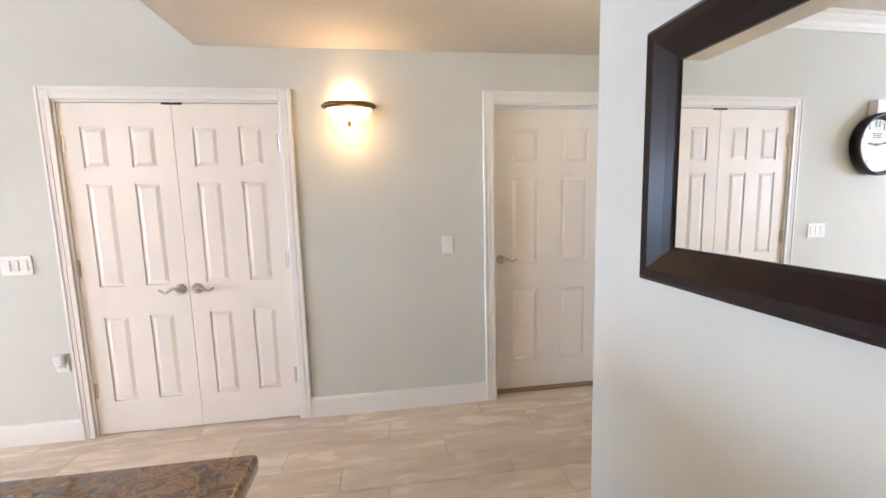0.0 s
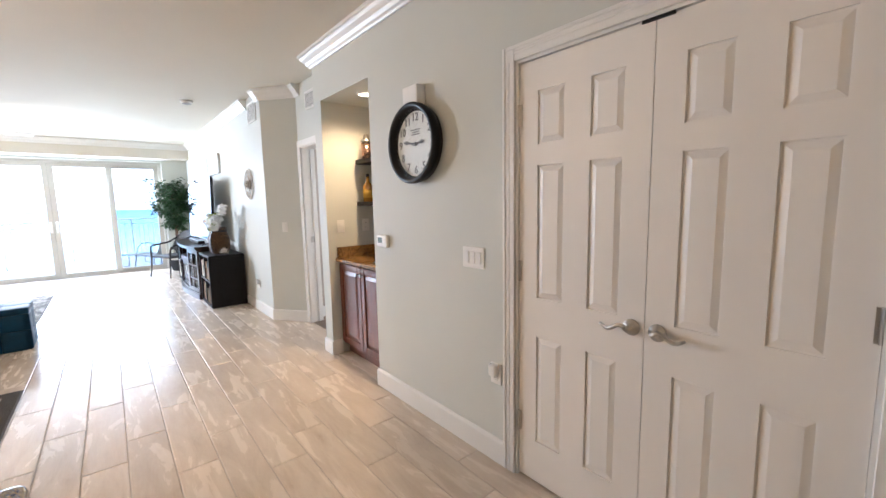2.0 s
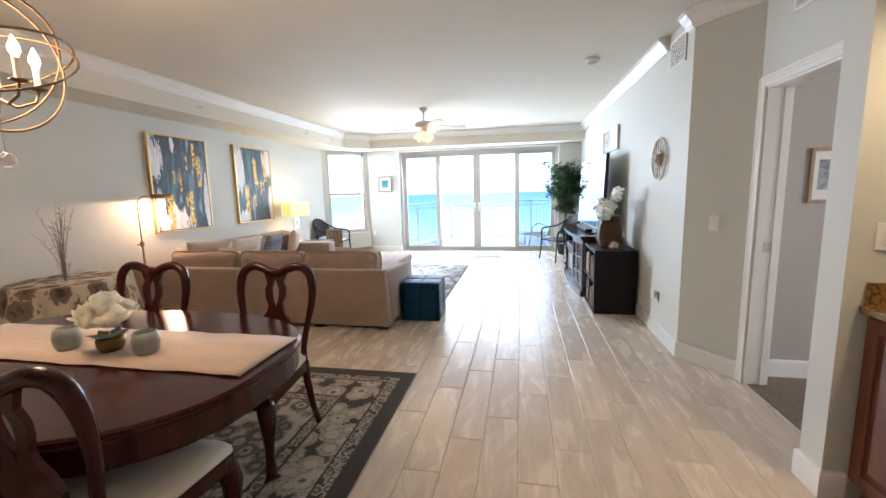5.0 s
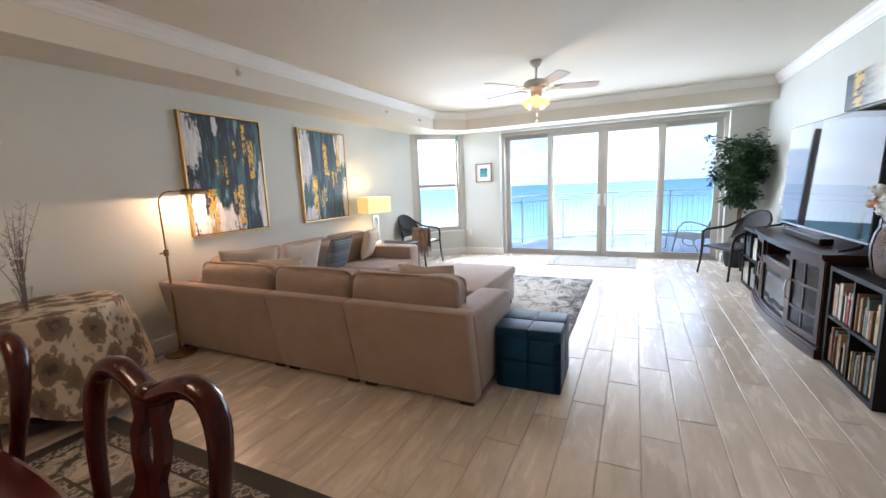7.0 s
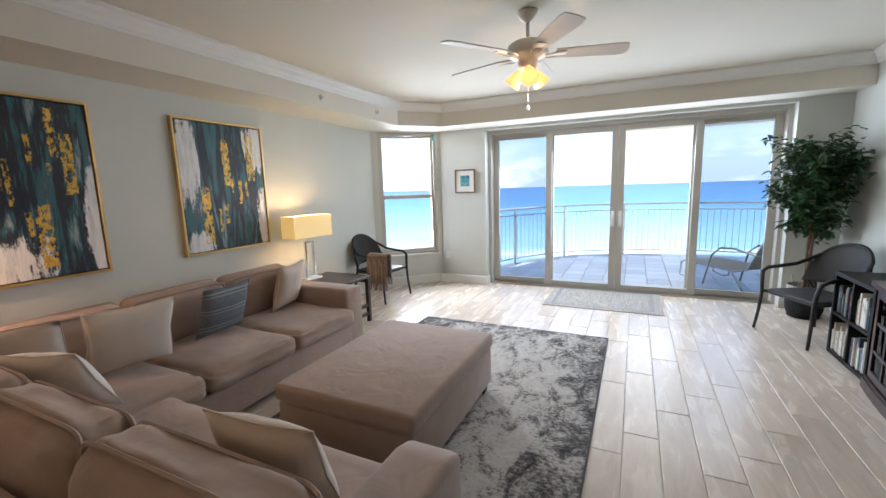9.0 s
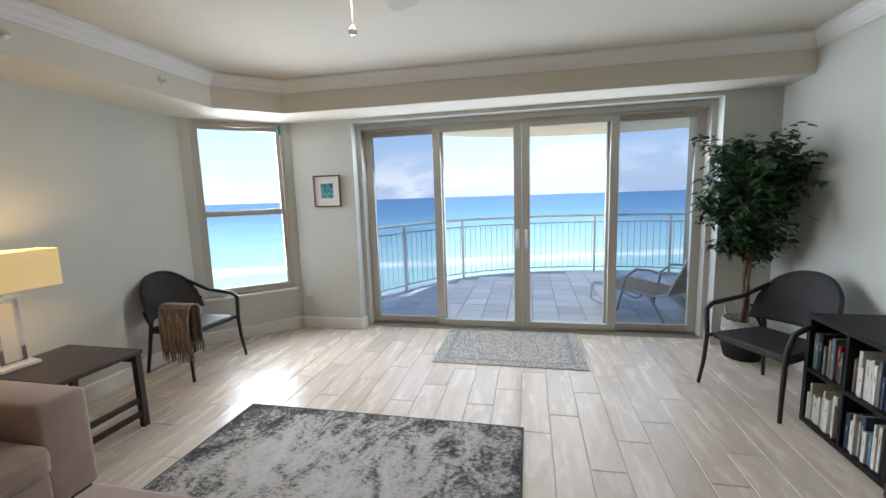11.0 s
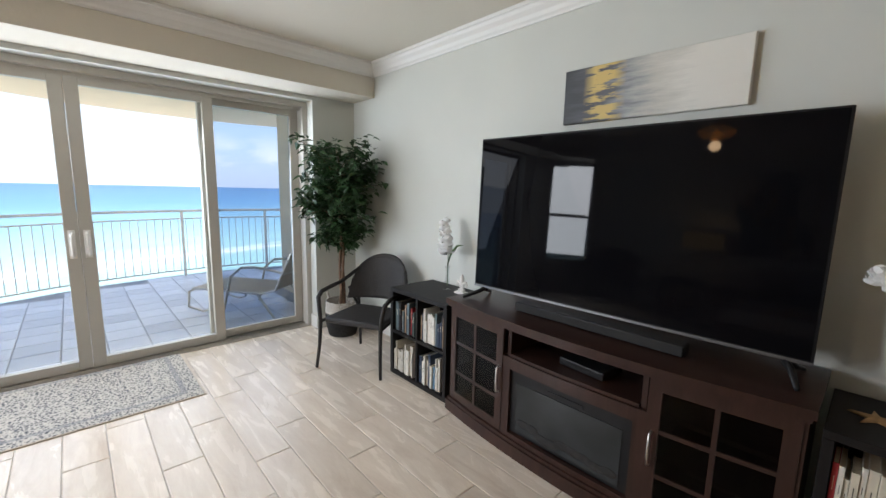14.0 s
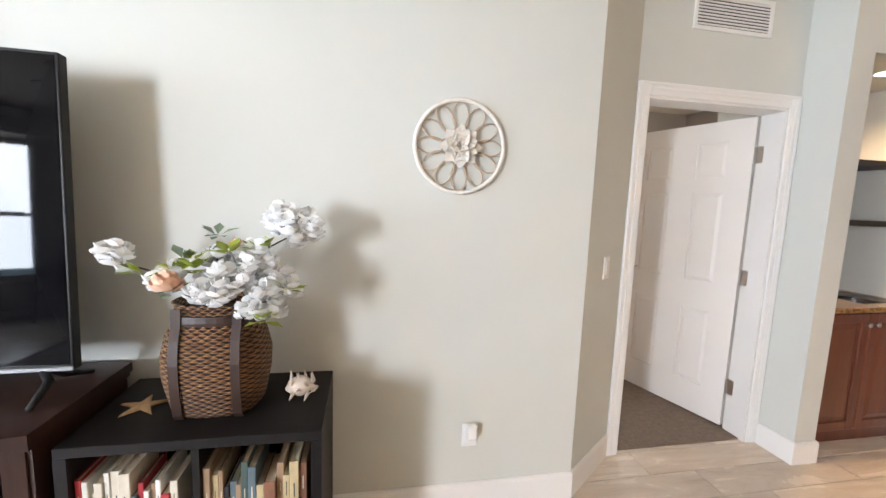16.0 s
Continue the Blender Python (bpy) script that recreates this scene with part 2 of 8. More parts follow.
wall("wall_north_hall", [(-2.83, -1.47, NY, NY + 0.15, 0, CZ), (-1.47, -0.235, NY, NY + 0.15, 2.045, CZ), (-0.235, 1.10, NY, NY + 0.15, 0, CZ),
                         (1.10, 1.985, NY, NY + 0.15, 2.045, CZ), (1.985, 4.0, NY, NY + 0.15, 0, CZ)], "pale grey-green painted wall along the hall", "wall")
wall("wall_niche", [(-3.815, -3.665, NY, 3.60, 0, CZ), (-3.665, -2.83, NY, 3.45, 2.30, CZ), (-3.665, -2.83, 3.45, 3.60, 0, CZ), (-2.83, -2.69, NY + 0.15, 3.60, 0, CZ)],
     "pale painted walls round a bar niche", "wall")
wall("wall_bedroom_door", [(-4.87, -4.80, 3.04, 3.19, 0, CZ), (-5.08, -4.872, 3.12, 3.19, 0, CZ), (-4.80, -3.89, 3.04, 3.19, 2.045, CZ), (-3.89, -3.815, 3.04, 3.19, 0, CZ)], "grey-green painted wall round the bedroom doorway", "wall")
bm = B()
obox(bm, (-5.25, TY), (-4.87, 3.04), 0.15, 0, CZ, -0.15)
struct("wall_angled", bm, WALL, "narrow angled grey-green wall beside the bedroom doorway", "wall")
wall("wall_television", [(-11.06, -5.25, TY, TY + 0.15, 0, CZ)], "long pale grey-green wall behind the television", "wall")
wall("wall_south", [(-9.50, 4.0, SY - 0.15, SY, 0, CZ), (-10.33, -9.50, SY - 0.20, SY - 0.05, 0, CZ)], "long pale grey-green wall behind the sofa", "wall")
P0, P1 = Vector((-10.33, -2.965)), Vector((-11.10, -2.15))
DW = (P1 - P0).normalized()
wa, wb = P0 + DW * 0.10, P0 + DW * 1.02
bm = B()
for a, b, z0, z1 in ((P0, wa, 0, CZ), (wb, P1, 0, CZ), (wa, wb, 0, 0.50), (wa, wb, 2.40, CZ)):
    obox(bm, b, a, 0.15, z0, z1)
struct("wall_window", bm, WALL, "angled grey-green wall round the tall window", "wall")
wall("wall_west", [(WX - 0.4, WX, -2.15, -1.40, 0, CZ), (WX - 0.4, WX, -1.40, 2.285, 2.37, CZ), (WX - 0.4, WX, 2.285, 2.905, 0, CZ)], "grey-green wall round the sliding glass doors", "wall")
wall("wall_behind_mirror", [(1.05, 1.20, -2.915, 1.38, 0, CZ), (1.20, 4.0, 1.23, 1.38, 0, CZ)], "pale wall end that carries the framed mirror", "wall")
wall("wall_east", [(4.0, 4.15, -3.065, 2.96, 0, CZ)], "plain wall that closes the hall", "wall")
BEDROOM = wall("wall_bedroom", [(-5.10, -4.95, 3.17, 6.0, 0, CZ), (-4.95, -2.0, 6.0, 6.15, 0, CZ), (-2.0, -1.85, 3.6, 6.0, 0, CZ), (-2.69, -2.0, 3.45, 3.60, 0, CZ)], "taupe bedroom walls seen through the doorway", "wall")

bm = B()
box(bm, -11.46, 4.15, -3.2, 6.15, CZ, CZ + 0.15)
struct("ceiling", bm, CEIL, "off-white textured ceiling", "ceiling")
bm = B()
box(bm, -0.685, 4.0, -2.915, NY, LZ, CZ)
struct("ceiling_hall", bm, CEIL, "lowered beige-white hall ceiling", "ceiling")
bm = B()
prism(bm, [(-0.685, -2.915), (-0.685, -2.42), (-10.10, -2.33), (-10.56, -1.88), (-10.66, TY), (-11.06, TY), (-11.06, -2.2), (-10.33, -2.965), (-9.5, -2.965), (-9.5, -2.915)][::-1], SZ, CZ)
struct("ceiling_soffit", bm, CEIL, "dropped off-white soffit along the ceiling edge", "soffit")

bm = B()
box(bm, -11.45, 4.0, -3.2, NY + 0.30, -0.12, -0.004)
FLOOR = struct("floor", bm, GROUT, "light beige wood-look plank tile floor", "floor")
bm = B()
box(bm, -4.95, -1.85, 3.07, 6.0, -0.1, 0.006)
struct("floor_bedroom", bm, BASEBEIGE, "brown bedroom carpet", "carpet")


# ---- more materials ----


class Net:
    """Short hand for a material's nodes."""

    def __init__(self, name, rough=0.5, metal=0.0):
        self.m = bpy.data.materials.new(name)
        self.m.use_nodes = True
        self.nt = self.m.node_tree
        self.b = self.nt.nodes["Principled BSDF"]
        self.b.inputs["Roughness"].default_value = rough
        self.b.inputs["Metallic"].default_value = metal
        self.tc = self.nt.nodes.new("ShaderNodeTexCoord")

    def put(self, sock, v):
        if isinstance(v, bpy.types.NodeSocket):
            self.nt.links.new(v, sock)
        elif isinstance(v, tuple) and len(v) == 3 and sock.type == "RGBA":
            sock.default_value = (*v, 1)
        else:
            sock.default_value = v

    def coords(self, scale=(1, 1, 1), rot=(0, 0, 0), kind="Object"):
        n = self.nt.nodes.new("ShaderNodeMapping")
        n.inputs["Scale"].default_value = scale
        n.inputs["Rotation"].default_value = rot
        self.nt.links.new(self.tc.outputs[kind], n.inputs[0])
        return n.outputs[0]

    def noise(self, scale, vec=None, detail=5.0, rough=0.55, dist=0.0):
        n = self.nt.nodes.new("ShaderNodeTexNoise")
        n.inputs["Scale"].default_value = scale
        n.inputs["Detail"].default_value = detail
        n.inputs["Roughness"].default_value = rough
        n.inputs["Distortion"].default_value = dist
        self.nt.links.new(vec if vec is not None else self.tc.outputs["Object"], n.inputs["Vector"])
        return n.outputs["Fac"]

    def voronoi(self, scale, vec=None, feature="F1", out="Distance"):
        n = self.nt.nodes.new("ShaderNodeTexVoronoi")
        n.feature = feature
        n.inputs["Scale"].default_value = scale
        self.nt.links.new(vec if vec is not None else self.tc.outputs["Object"], n.inputs["Vector"])
        return n.outputs[out]

    def wave(self, scale, vec=None, dist=0.0, axis="X"):
        n = self.nt.nodes.new("ShaderNodeTexWave")
        n.bands_direction = axis
        n.inputs["Scale"].default_value = scale
        n.inputs["Distortion"].default_value = dist
        self.nt.links.new(vec if vec is not None else self.tc.outputs["Object"], n.inputs["Vector"])
        return n.outputs["Fac"]

    def ramp(self, fac, stops, step=False):
        n = self.nt.nodes.new("ShaderNodeValToRGB")
        r = n.color_ramp
        r.interpolation = "CONSTANT" if step else "LINEAR"
        while len(r.elements) < len(stops):
            r.elements.new(0.5)
        for e, (p, c) in zip(r.elements, stops):
            e.position = p
            e.color = (*c, 1) if isinstance(c, tuple) else (c, c, c, 1)
        self.nt.links.new(fac, n.inputs[0])
        return n.outputs[0]

    def mix(self, fac, a, b, blend="MIX"):
        n = self.nt.nodes.new("ShaderNodeMixRGB")
        n.blend_type = blend
        self.put(n.inputs[0], fac)
        self.put(n.inputs[1], a)
        self.put(n.inputs[2], b)
        return n.outputs[0]

    def math(self, op, a, b=0.0):
        n = self.nt.nodes.new("ShaderNodeMath")
        n.operation = op
        self.put(n.inputs[0], a)
        self.put(n.inputs[1], b)
        return n.outputs[0]

    def xyz(self, vec=None):
        n = self.nt.nodes.new("ShaderNodeSeparateXYZ")
        self.nt.links.new(vec if vec is not None else self.tc.outputs["Object"], n.inputs[0])
        return n.outputs

    def rnd(self):
        return self.nt.nodes.new("ShaderNodeObjectInfo").outputs["Random"]

    def island(self):
        return self.nt.nodes.new("ShaderNodeNewGeometry").outputs["Random Per Island"]

    def done(self, color, bump=None, strength=0.3, dist=0.003, rough=None):
        self.put(self.b.inputs["Base Color"], color)
        if rough is not None:
            self.put(self.b.inputs["Roughness"], rough)
        if bump is not None:
            n = self.nt.nodes.new("ShaderNodeBump")
            n.inputs["Strength"].default_value = strength
            n.inputs["Distance"].default_value = dist
            self.nt.links.new(bump, n.inputs["Height"])
            self.nt.links.new(n.outputs[0], self.b.inputs["Normal"])
        return self.m


def plank_mat(name, rand):
    k = Net(name, 0.3)
    k.b.inputs["Specular IOR Level"].default_value = 0.34
    r = k.rnd() if rand == "object" else k.island()
    add = k.nt.nodes.new("ShaderNodeVectorMath")
    add.operation = "ADD"
    geo = k.nt.nodes.new("ShaderNodeNewGeometry")
    comb = k.nt.nodes.new("ShaderNodeCombineXYZ")
    k.nt.links.new(k.math("MULTIPLY", r, 37.0), comb.inputs[0])
    k.nt.links.new(k.math("MULTIPLY", r, 91.0), comb.inputs[2])
    k.nt.links.new(geo.outputs["Position"], add.inputs[0])
    k.nt.links.new(comb.outputs[0], add.inputs[1])
    mp = k.nt.nodes.new("ShaderNodeMapping")
    mp.inputs["Scale"].default_value = (1.0, 4.5, 1.0)
    k.nt.links.new(add.outputs[0], mp.inputs[0])
    a = k.noise(2.2, mp.outputs[0], 7, 0.6, 0.6)
    c = k.ramp(a, [(0.22, (0.50, 0.395, 0.30)), (0.38, (0.60, 0.505, 0.41)), (0.52, (0.67, 0.58, 0.48)), (0.66, (0.71, 0.625, 0.525)), (0.82, (0.58, 0.485, 0.39))])
    big = k.noise(1.1, mp.outputs[0], 4, 0.6, 1.0)
    c = k.mix(k.ramp(big, [(0.50, 0.0), (0.72, 0.40)]), c, (0.50, 0.395, 0.295))
    f = k.noise(30, mp.outputs[0], 4, 0.6)
    c = k.mix(0.13, c, k.ramp(f, [(0.3, (0.50, 0.44, 0.38)), (0.7, (0.72, 0.66, 0.59))]))
    v = k.nt.nodes.new("ShaderNodeHueSaturation")
    mr = k.math("ADD", k.math("MULTIPLY", r, 0.18), 0.90)
    k.nt.links.new(mr, v.inputs["Value"])
    k.nt.links.new(c, v.inputs["Color"])
    return k.done(v.outputs[0], f, 0.08, 0.002, k.math("ADD", k.math("MULTIPLY", a, 0.20), 0.16))


PLANK = plank_mat("plank_tile", "object")
PLANKS = plank_mat("plank_tile_joined", "island")


def wood(name, dark, light, rough=0.3, scale=9.0, axis=(1, 1, 0.12), coat=0.2):
    k = Net(name, rough)
    v = k.coords(axis)
    a = k.noise(scale, v, 6, 0.6, 1.2)
    f = k.noise(scale * 9, v, 3)
    c = k.mix(0.3, k.ramp(a, [(0.3, dark), (0.7, light)]), k.ramp(f, [(0.3, dark), (0.7, light)]))
    k.b.inputs["Coat Weight"].default_value = coat
    k.b.inputs["Coat Roughness"].default_value = 0.15
    return k.done(c, f, 0.05, 0.001)


def granite():
    k = Net("granite", 0.08)
    a = k.noise(16, None, 8, 0.7, 1.5)
    v = k.voronoi(34, None, "F1", "Distance")
    c = k.ramp(a, [(0.32, (0.02, 0.013, 0.008)), (0.44, (0.16, 0.075, 0.022)), (0.52, (0.34, 0.19, 0.06)), (0.6, (0.10, 0.05, 0.02)), (0.72, (0.42, 0.30, 0.16))])
    c = k.mix(k.ramp(v, [(0.12, 0.85), (0.35, 0.0)]), c, (0.03, 0.02, 0.015))
    k.b.inputs["Coat Weight"].default_value = 0.3
    return k.done(c)


def fabric(name, color, var=0.12, weave=420.0, rough=0.95, sheen=0.3, crease=0.0):
    k = Net(name, rough)
    k.b.inputs["Sheen Weight"].default_value = sheen
    a = k.noise(5, None, 5)
    lo, hi = tuple(c * (1 - var) for c in color), tuple(min(1, c * (1 + var)) for c in color)
    f = k.noise(weave, None, 2)
    c = k.mix(0.35, k.ramp(a, [(0.3, lo), (0.7, hi)]), k.ramp(f, [(0.3, lo), (0.7, hi)]))
    if crease:
        # soft wrinkles under the weave
        wr = k.noise(4.5, k.coords((1, 1, 1.6)), 3, 0.5, 1.4)
        return k.done(c, k.math("ADD", k.math("MULTIPLY", f, 0.10), k.math("MULTIPLY", wr, crease)), 0.45, 0.02)
    return k.done(c, f, 0.35, 0.002)


GRANITE = granite()
CHERRY = wood("cherry_cabinet_wood", (0.085, 0.024, 0.013), (0.17, 0.052, 0.027), 0.3)
MAHOG = wood("mahogany_wood", (0.020, 0.0032, 0.0022), (0.062, 0.0095, 0.006), 0.20, coat=0.25)
ESPRESSO = wood("espresso_wood", (0.021, 0.0105, 0.0085), (0.050, 0.024, 0.018), 0.32)
BLACKWOOD = wood("black_brown_laminate", (0.006, 0.005, 0.005), (0.012, 0.010, 0.0095), 0.5, coat=0.0)
NICKEL = mat("brushed_nickel", (0.55, 0.53, 0.50), 0.28, 1.0, 0.04, 30)
BRASS = mat("antique_brass", (0.27, 0.175, 0.065), 0.3, 1.0, 0.12, 20)
BRONZE = mat("oiled_bronze", (0.16, 0.10, 0.055), 0.38, 0.9, 0.15, 15)
BLACKP = mat("black_plastic", (0.012, 0.012, 0.013), 0.35, 0, 0.1, 20)
WHITEP = mat("white_plastic", (0.80, 0.79, 0.76), 0.35, 0, 0.02, 10)
PVC = mat("white_vinyl_frame", (0.52, 0.50, 0.45), 0.4, 0, 0.03, 4)
ALU = mat("white_powder_coat", (0.84, 0.82, 0.78), 0.45, 0, 0.04, 8)
GLASS = glass("clear_glass", (0.97, 0.98, 0.98))
TINT = glass("tinted_glass", (0.66, 0.71, 0.77))
DARKGLASS = mat("dark_glass", (0.02, 0.018, 0.017), 0.05, 0, 0.1, 8)
TAUPE = mat("taupe_paint", (0.40, 0.36, 0.32), 0.7, var=0.03, scale=2)
NICHEBROWN = mat("niche_brown_paint", (0.27, 0.17, 0.10), 0.6, var=0.06, scale=3)
SOFA = fabric("sofa_fabric", (0.355, 0.258, 0.205), crease=0.9)
SOFA2 = fabric("pillow_fabric", (0.55, 0.45, 0.36), 0.08)
CREAM = fabric("seat_fabric", (0.66, 0.60, 0.50), 0.06)
STUCCO = mat("balcony_stucco", (0.84, 0.70, 0.52), 0.85, var=0.05, scale=3, bump=0.5, bscale=90)

BEDROOM.data.materials[0] = TAUPE
MIRRORWOOD = wood("dark_mirror_frame", (0.008, 0.004, 0.0035), (0.016, 0.008, 0.006), 0.35, coat=0.1)
for m in (BLACKWOOD, ESPRESSO, BLACKP, MIRRORWOOD, MAHOG):
    m.node_tree.nodes["Principled BSDF"].inputs["Specular IOR Level"].default_value = 0.22

# ---- trim ----
CROWN = [(o, u * 0.94) for o, u in [(0, 0), (0, -0.125), (0.012, -0.125), (0.018, -0.112), (0.030, -0.100), (0.042, -0.075), (0.066, -0.050), (0.078, -0.030), (0.090, -0.024), (0.090, 0)]]
BASEP = [(0, 0.001), (0.015, 0.001), (0.015, 0.118), (0.011, 0.130), (0.004, 0.136), (0, 0.136)]


def moulding(name, prof, z, line, label):
    bm = B()
    sweep(bm, [(o, u + z) for o, u in prof], line)
    return struct(name, bm, TRIM, label, "moulding")


E1 = 0.002
moulding("trim_crown_hall", CROWN, CZ - E1, [(-3.813, NY + 0.10), (-3.817, NY - 0.001), (-0.69, NY - 0.001)], "white crown moulding above the hall wall")
moulding("trim_crown_living", CROWN, CZ - E1, [(-0.69, -2.419), (-10.10, -2.329), (-10.559, -1.879), (-10.659, TY - 0.001), (-5.80, TY - 0.001)], "white crown moulding round the living room ceiling")
moulding("trim_crown_corner", CROWN, CZ - E1, [(-5.36, TY - 0.001), (-5.249, TY - 0.001), (-4.869, 3.039), (-4.74, 3.039)], "short white crown moulding round a wall corner")
for nm, line in (("baseboard_hall", [(-2.83, NY + 0.05), (-2.831, NY), (-1.536, NY)]), ("baseboard_sconce", [(-0.17, NY), (1.03, NY)]), ("baseboard_entry", [(2.056, NY), (4.0, NY)]),
                 ("baseboard_pillar", [(-3.815, 3.04), (-3.815, NY), (-3.665, NY), (-3.665, 2.90)]),
                 ("baseboard_television", [(-11.06, TY), (-5.25, TY), (-4.872, 3.038)]),
                 ("baseboard_pier", [(-11.20, 2.285), (-11.06, 2.285), (-11.06, TY)]),
                 ("baseboard_west", [(-0.7, SY), (-9.5, SY), (-9.5, SY - 0.05), (-10.34, -2.963), (-11.06, -2.19), (-11.06, -1.40), (-11.20, -1.40)]),
                 ("baseboard_bedroom", [(-4.95, 3.17), (-4.95, 6.0)]), ("baseboard_mirror", [(4.0, 1.38), (1.05, 1.38), (1.05, -2.9)])):
    moulding(nm, BASEP, 0.0, line, "cream-white painted baseboard")


def casing(parent, w, h, wide=0.07, y=0.0, side=-1):
    """Door casing round an opening w x h: two legs and a head, local, at the face y."""
    for nm, b in (("casing_side", (-wide, 0.0, 0, h + wide)), ("casing_side", (w, w + wide, 0, h + wide)), ("casing_head", (0.0, w, h, h + wide))):
        bm = B()
        x0, x1, z0, z1 = b
        box(bm, x0, x1, y + side * 0.014, y, z0, z1, 0.003, 1)
        if nm == "casing_side":
            xo = (x0, x0 + 0.018) if x0 < 0 else (x1 - 0.018, x1)
            box(bm, *xo, y + side * 0.0185, y + side * 0.013, z0, z1, 0.003, 1)
            box(bm, x0 + 0.030, x0 + 0.042, y + side * 0.016, y + side * 0.013, z0, h, 0.002, 1)
        else:
            box(bm, x0 - 0.052, x1 + 0.052, y + side * 0.018, y + side * 0.013, z1 - 0.018, z1, 0.003, 1)
            box(bm, x0, x1, y + side * 0.018, y + side * 0.013, z0 + 0.030, z0 + 0.042, 0.002, 1)
        part(nm, bm, TRIM, parent)


def jamb(parent, w, h, d):
    for nm, b in (("jamb", (-0.001, 0.012, 0, d, 0, h)), ("jamb", (w - 0.012, w + 0.001, 0, d, 0, h)), ("jamb", (0.012, w - 0.012, 0, d, h - 0.012, h + 0.001))):
        part(nm, box(B(), *b), TRIM, parent)


def leaf(parent, w, h, material, t=0.035, name="leaf"):
    """A six-panel door leaf: stiles and rails round raised panels. Local x 0..w, the face at y=0."""
    bm = B()
    st, mid = w * 0.17, w * 0.20
    pw = (w - 2 * st - mid) / 2
    xs = [(st, st + pw), (st + pw + mid, w - st)]
    zs = [(0.11 * h, 0.375 * h), (0.468 * h, 0.772 * h), (0.818 * h, 0.934 * h)]
    box(bm, 0, w, 0.008, t, 0.012, h)
    box(bm, 0, st, 0, 0.008, 0.012, h)
    box(bm, w - st, w, 0, 0.008, 0.012, h)
    box(bm, st + pw, st + pw + mid, 0, 0.008, 0.012, h)
    rails = [(0.012, zs[0][0]), (zs[0][1], zs[1][0]), (zs[1][1], zs[2][0]), (zs[2][1], h)]
    for z0, z1 in rails:
        for x0, x1 in xs:
            box(bm, x0, x1, 0, 0.008, z0, z1)
    for x0, x1 in xs:
        for z0, z1 in zs:
            g, k = 0.006, 0.030
            lo = [bm.verts.new(p) for p in ((x0 + g, 0.0082, z0 + g), (x1 - g, 0.0082, z0 + g), (x1 - g, 0.0082, z1 - g), (x0 + g, 0.0082, z1 - g))]
            hi = [bm.verts.new(p) for p in ((x0 + k, 0.001, z0 + k), (x1 - k, 0.001, z0 + k), (x1 - k, 0.001, z1 - k), (x0 + k, 0.001, z1 - k))]
            bm.faces.new(hi)
            for i in range(4):
                bm.faces.new((lo[i], lo[(i + 1) % 4], hi[(i + 1) % 4], hi[i]))
    bmesh.ops.recalc_face_normals(bm, faces=bm.faces)
    return part(name, bm, material, parent)


def lever(parent, x, z, way, material=NICKEL):
    bm = B()
    lathe_y(bm, [(0.033, 0.0), (0.033, -0.006), (0.027, -0.014), (0.014, -0.020), (0.011, -0.045)], x, z)
    pts = [(x + way * 0.012 * i, -0.045 + 0.002 * math.sin(i), z + 0.012 * math.sin(i * 0.75)) for i in range(10)]
    tube(bm, pts, [0.011 - 0.0006 * i for i in range(10)], 8)
    return part("lever_handle", bm, material, parent, "brushed nickel lever handle", True)


def lathe_y(bm, prof, x, z, n=16):
    """A turned piece whose axis runs along y: (radius, y)."""
    rings = [[bm.verts.new((x + r * math.cos(2 * math.pi * j / n), y, z + r * math.sin(2 * math.pi * j / n))) for j in range(n)] for r, y in prof]
    for A, C in zip(rings, rings[1:]):
        for j in range(n):
            bm.faces.new((A[j], A[(j + 1) % n], C[(j + 1) % n], C[j]))
    bm.faces.new(rings[0])
    bm.faces.new(rings[-1][::-1])
    bmesh.ops.recalc_face_normals(bm, faces=bm.faces)
    return bm


def hinge(parent, x, z):
    bm = B()
    cyl(bm, (x, -0.006, z - 0.05), (x, -0.006, z + 0.05), 0.007, n=8)
    box(bm, x - 0.016, x + 0.016, -0.003, 0.002, z - 0.05, z + 0.05)
    part("hinge", bm, NICKEL, parent, "nickel butt hinge")


# closet double doors
d1 = thing("door_1", -1.47, NY, 0, 0, "cream six-panel double closet doors, shut, with lever handles", "door", kind="structure")
casing(d1, 1.235, 2.045)
jamb(d1, 1.235, 2.045, 0.15)
L1 = leaf(d1, 0.602, 2.03, DOORP)
L1.location = (0.014, 0.012, 0)
L2 = leaf(d1, 0.602, 2.03, DOORP)
L2.location = (0.619, 0.012, 0)
lever(L1, 0.555, 0.915, -1)
lever(L2, 0.047, 0.915, 1)
for z in (0.30, 1.07, 1.80):
    hinge(L1, 0.0, z)
    hinge(L2, 0.602, z)
part("catch", box(B(), 0.57, 0.68, 0.004, 0.03, 2.022, 2.036), BLACKP, d1)
bm = box(B(), -0.1, 1.4, 0.6, 0.7, 0, 2.4)
box(bm, -0.25, -0.1, 0.16, 0.7, 0, 2.4)
box(bm, 1.4, 1.55, 0.16, 0.7, 0, 2.4)
part("closet_shell", bm, WALL, d1)
# entry door, in a deep frame
d2 = thing("door_2", 1.10, NY, 0, 0, "cream six-panel door, shut, deep in its white casing", "door", kind="structure")
casing(d2, 0.885, 2.045)
jamb(d2, 0.885, 2.045, 0.15)
L3 = leaf(d2, 0.857, 2.025, DOORP)
L3.location = (0.014, 0.11, 0.004)
lever(L3, 0.06, 0.985, 1)
part("threshold", box(B(), 0.012, 0.873, 0.06, 0.15, 0.0, 0.012, 0.004, 1), BRASS, d2, "brass threshold strip")
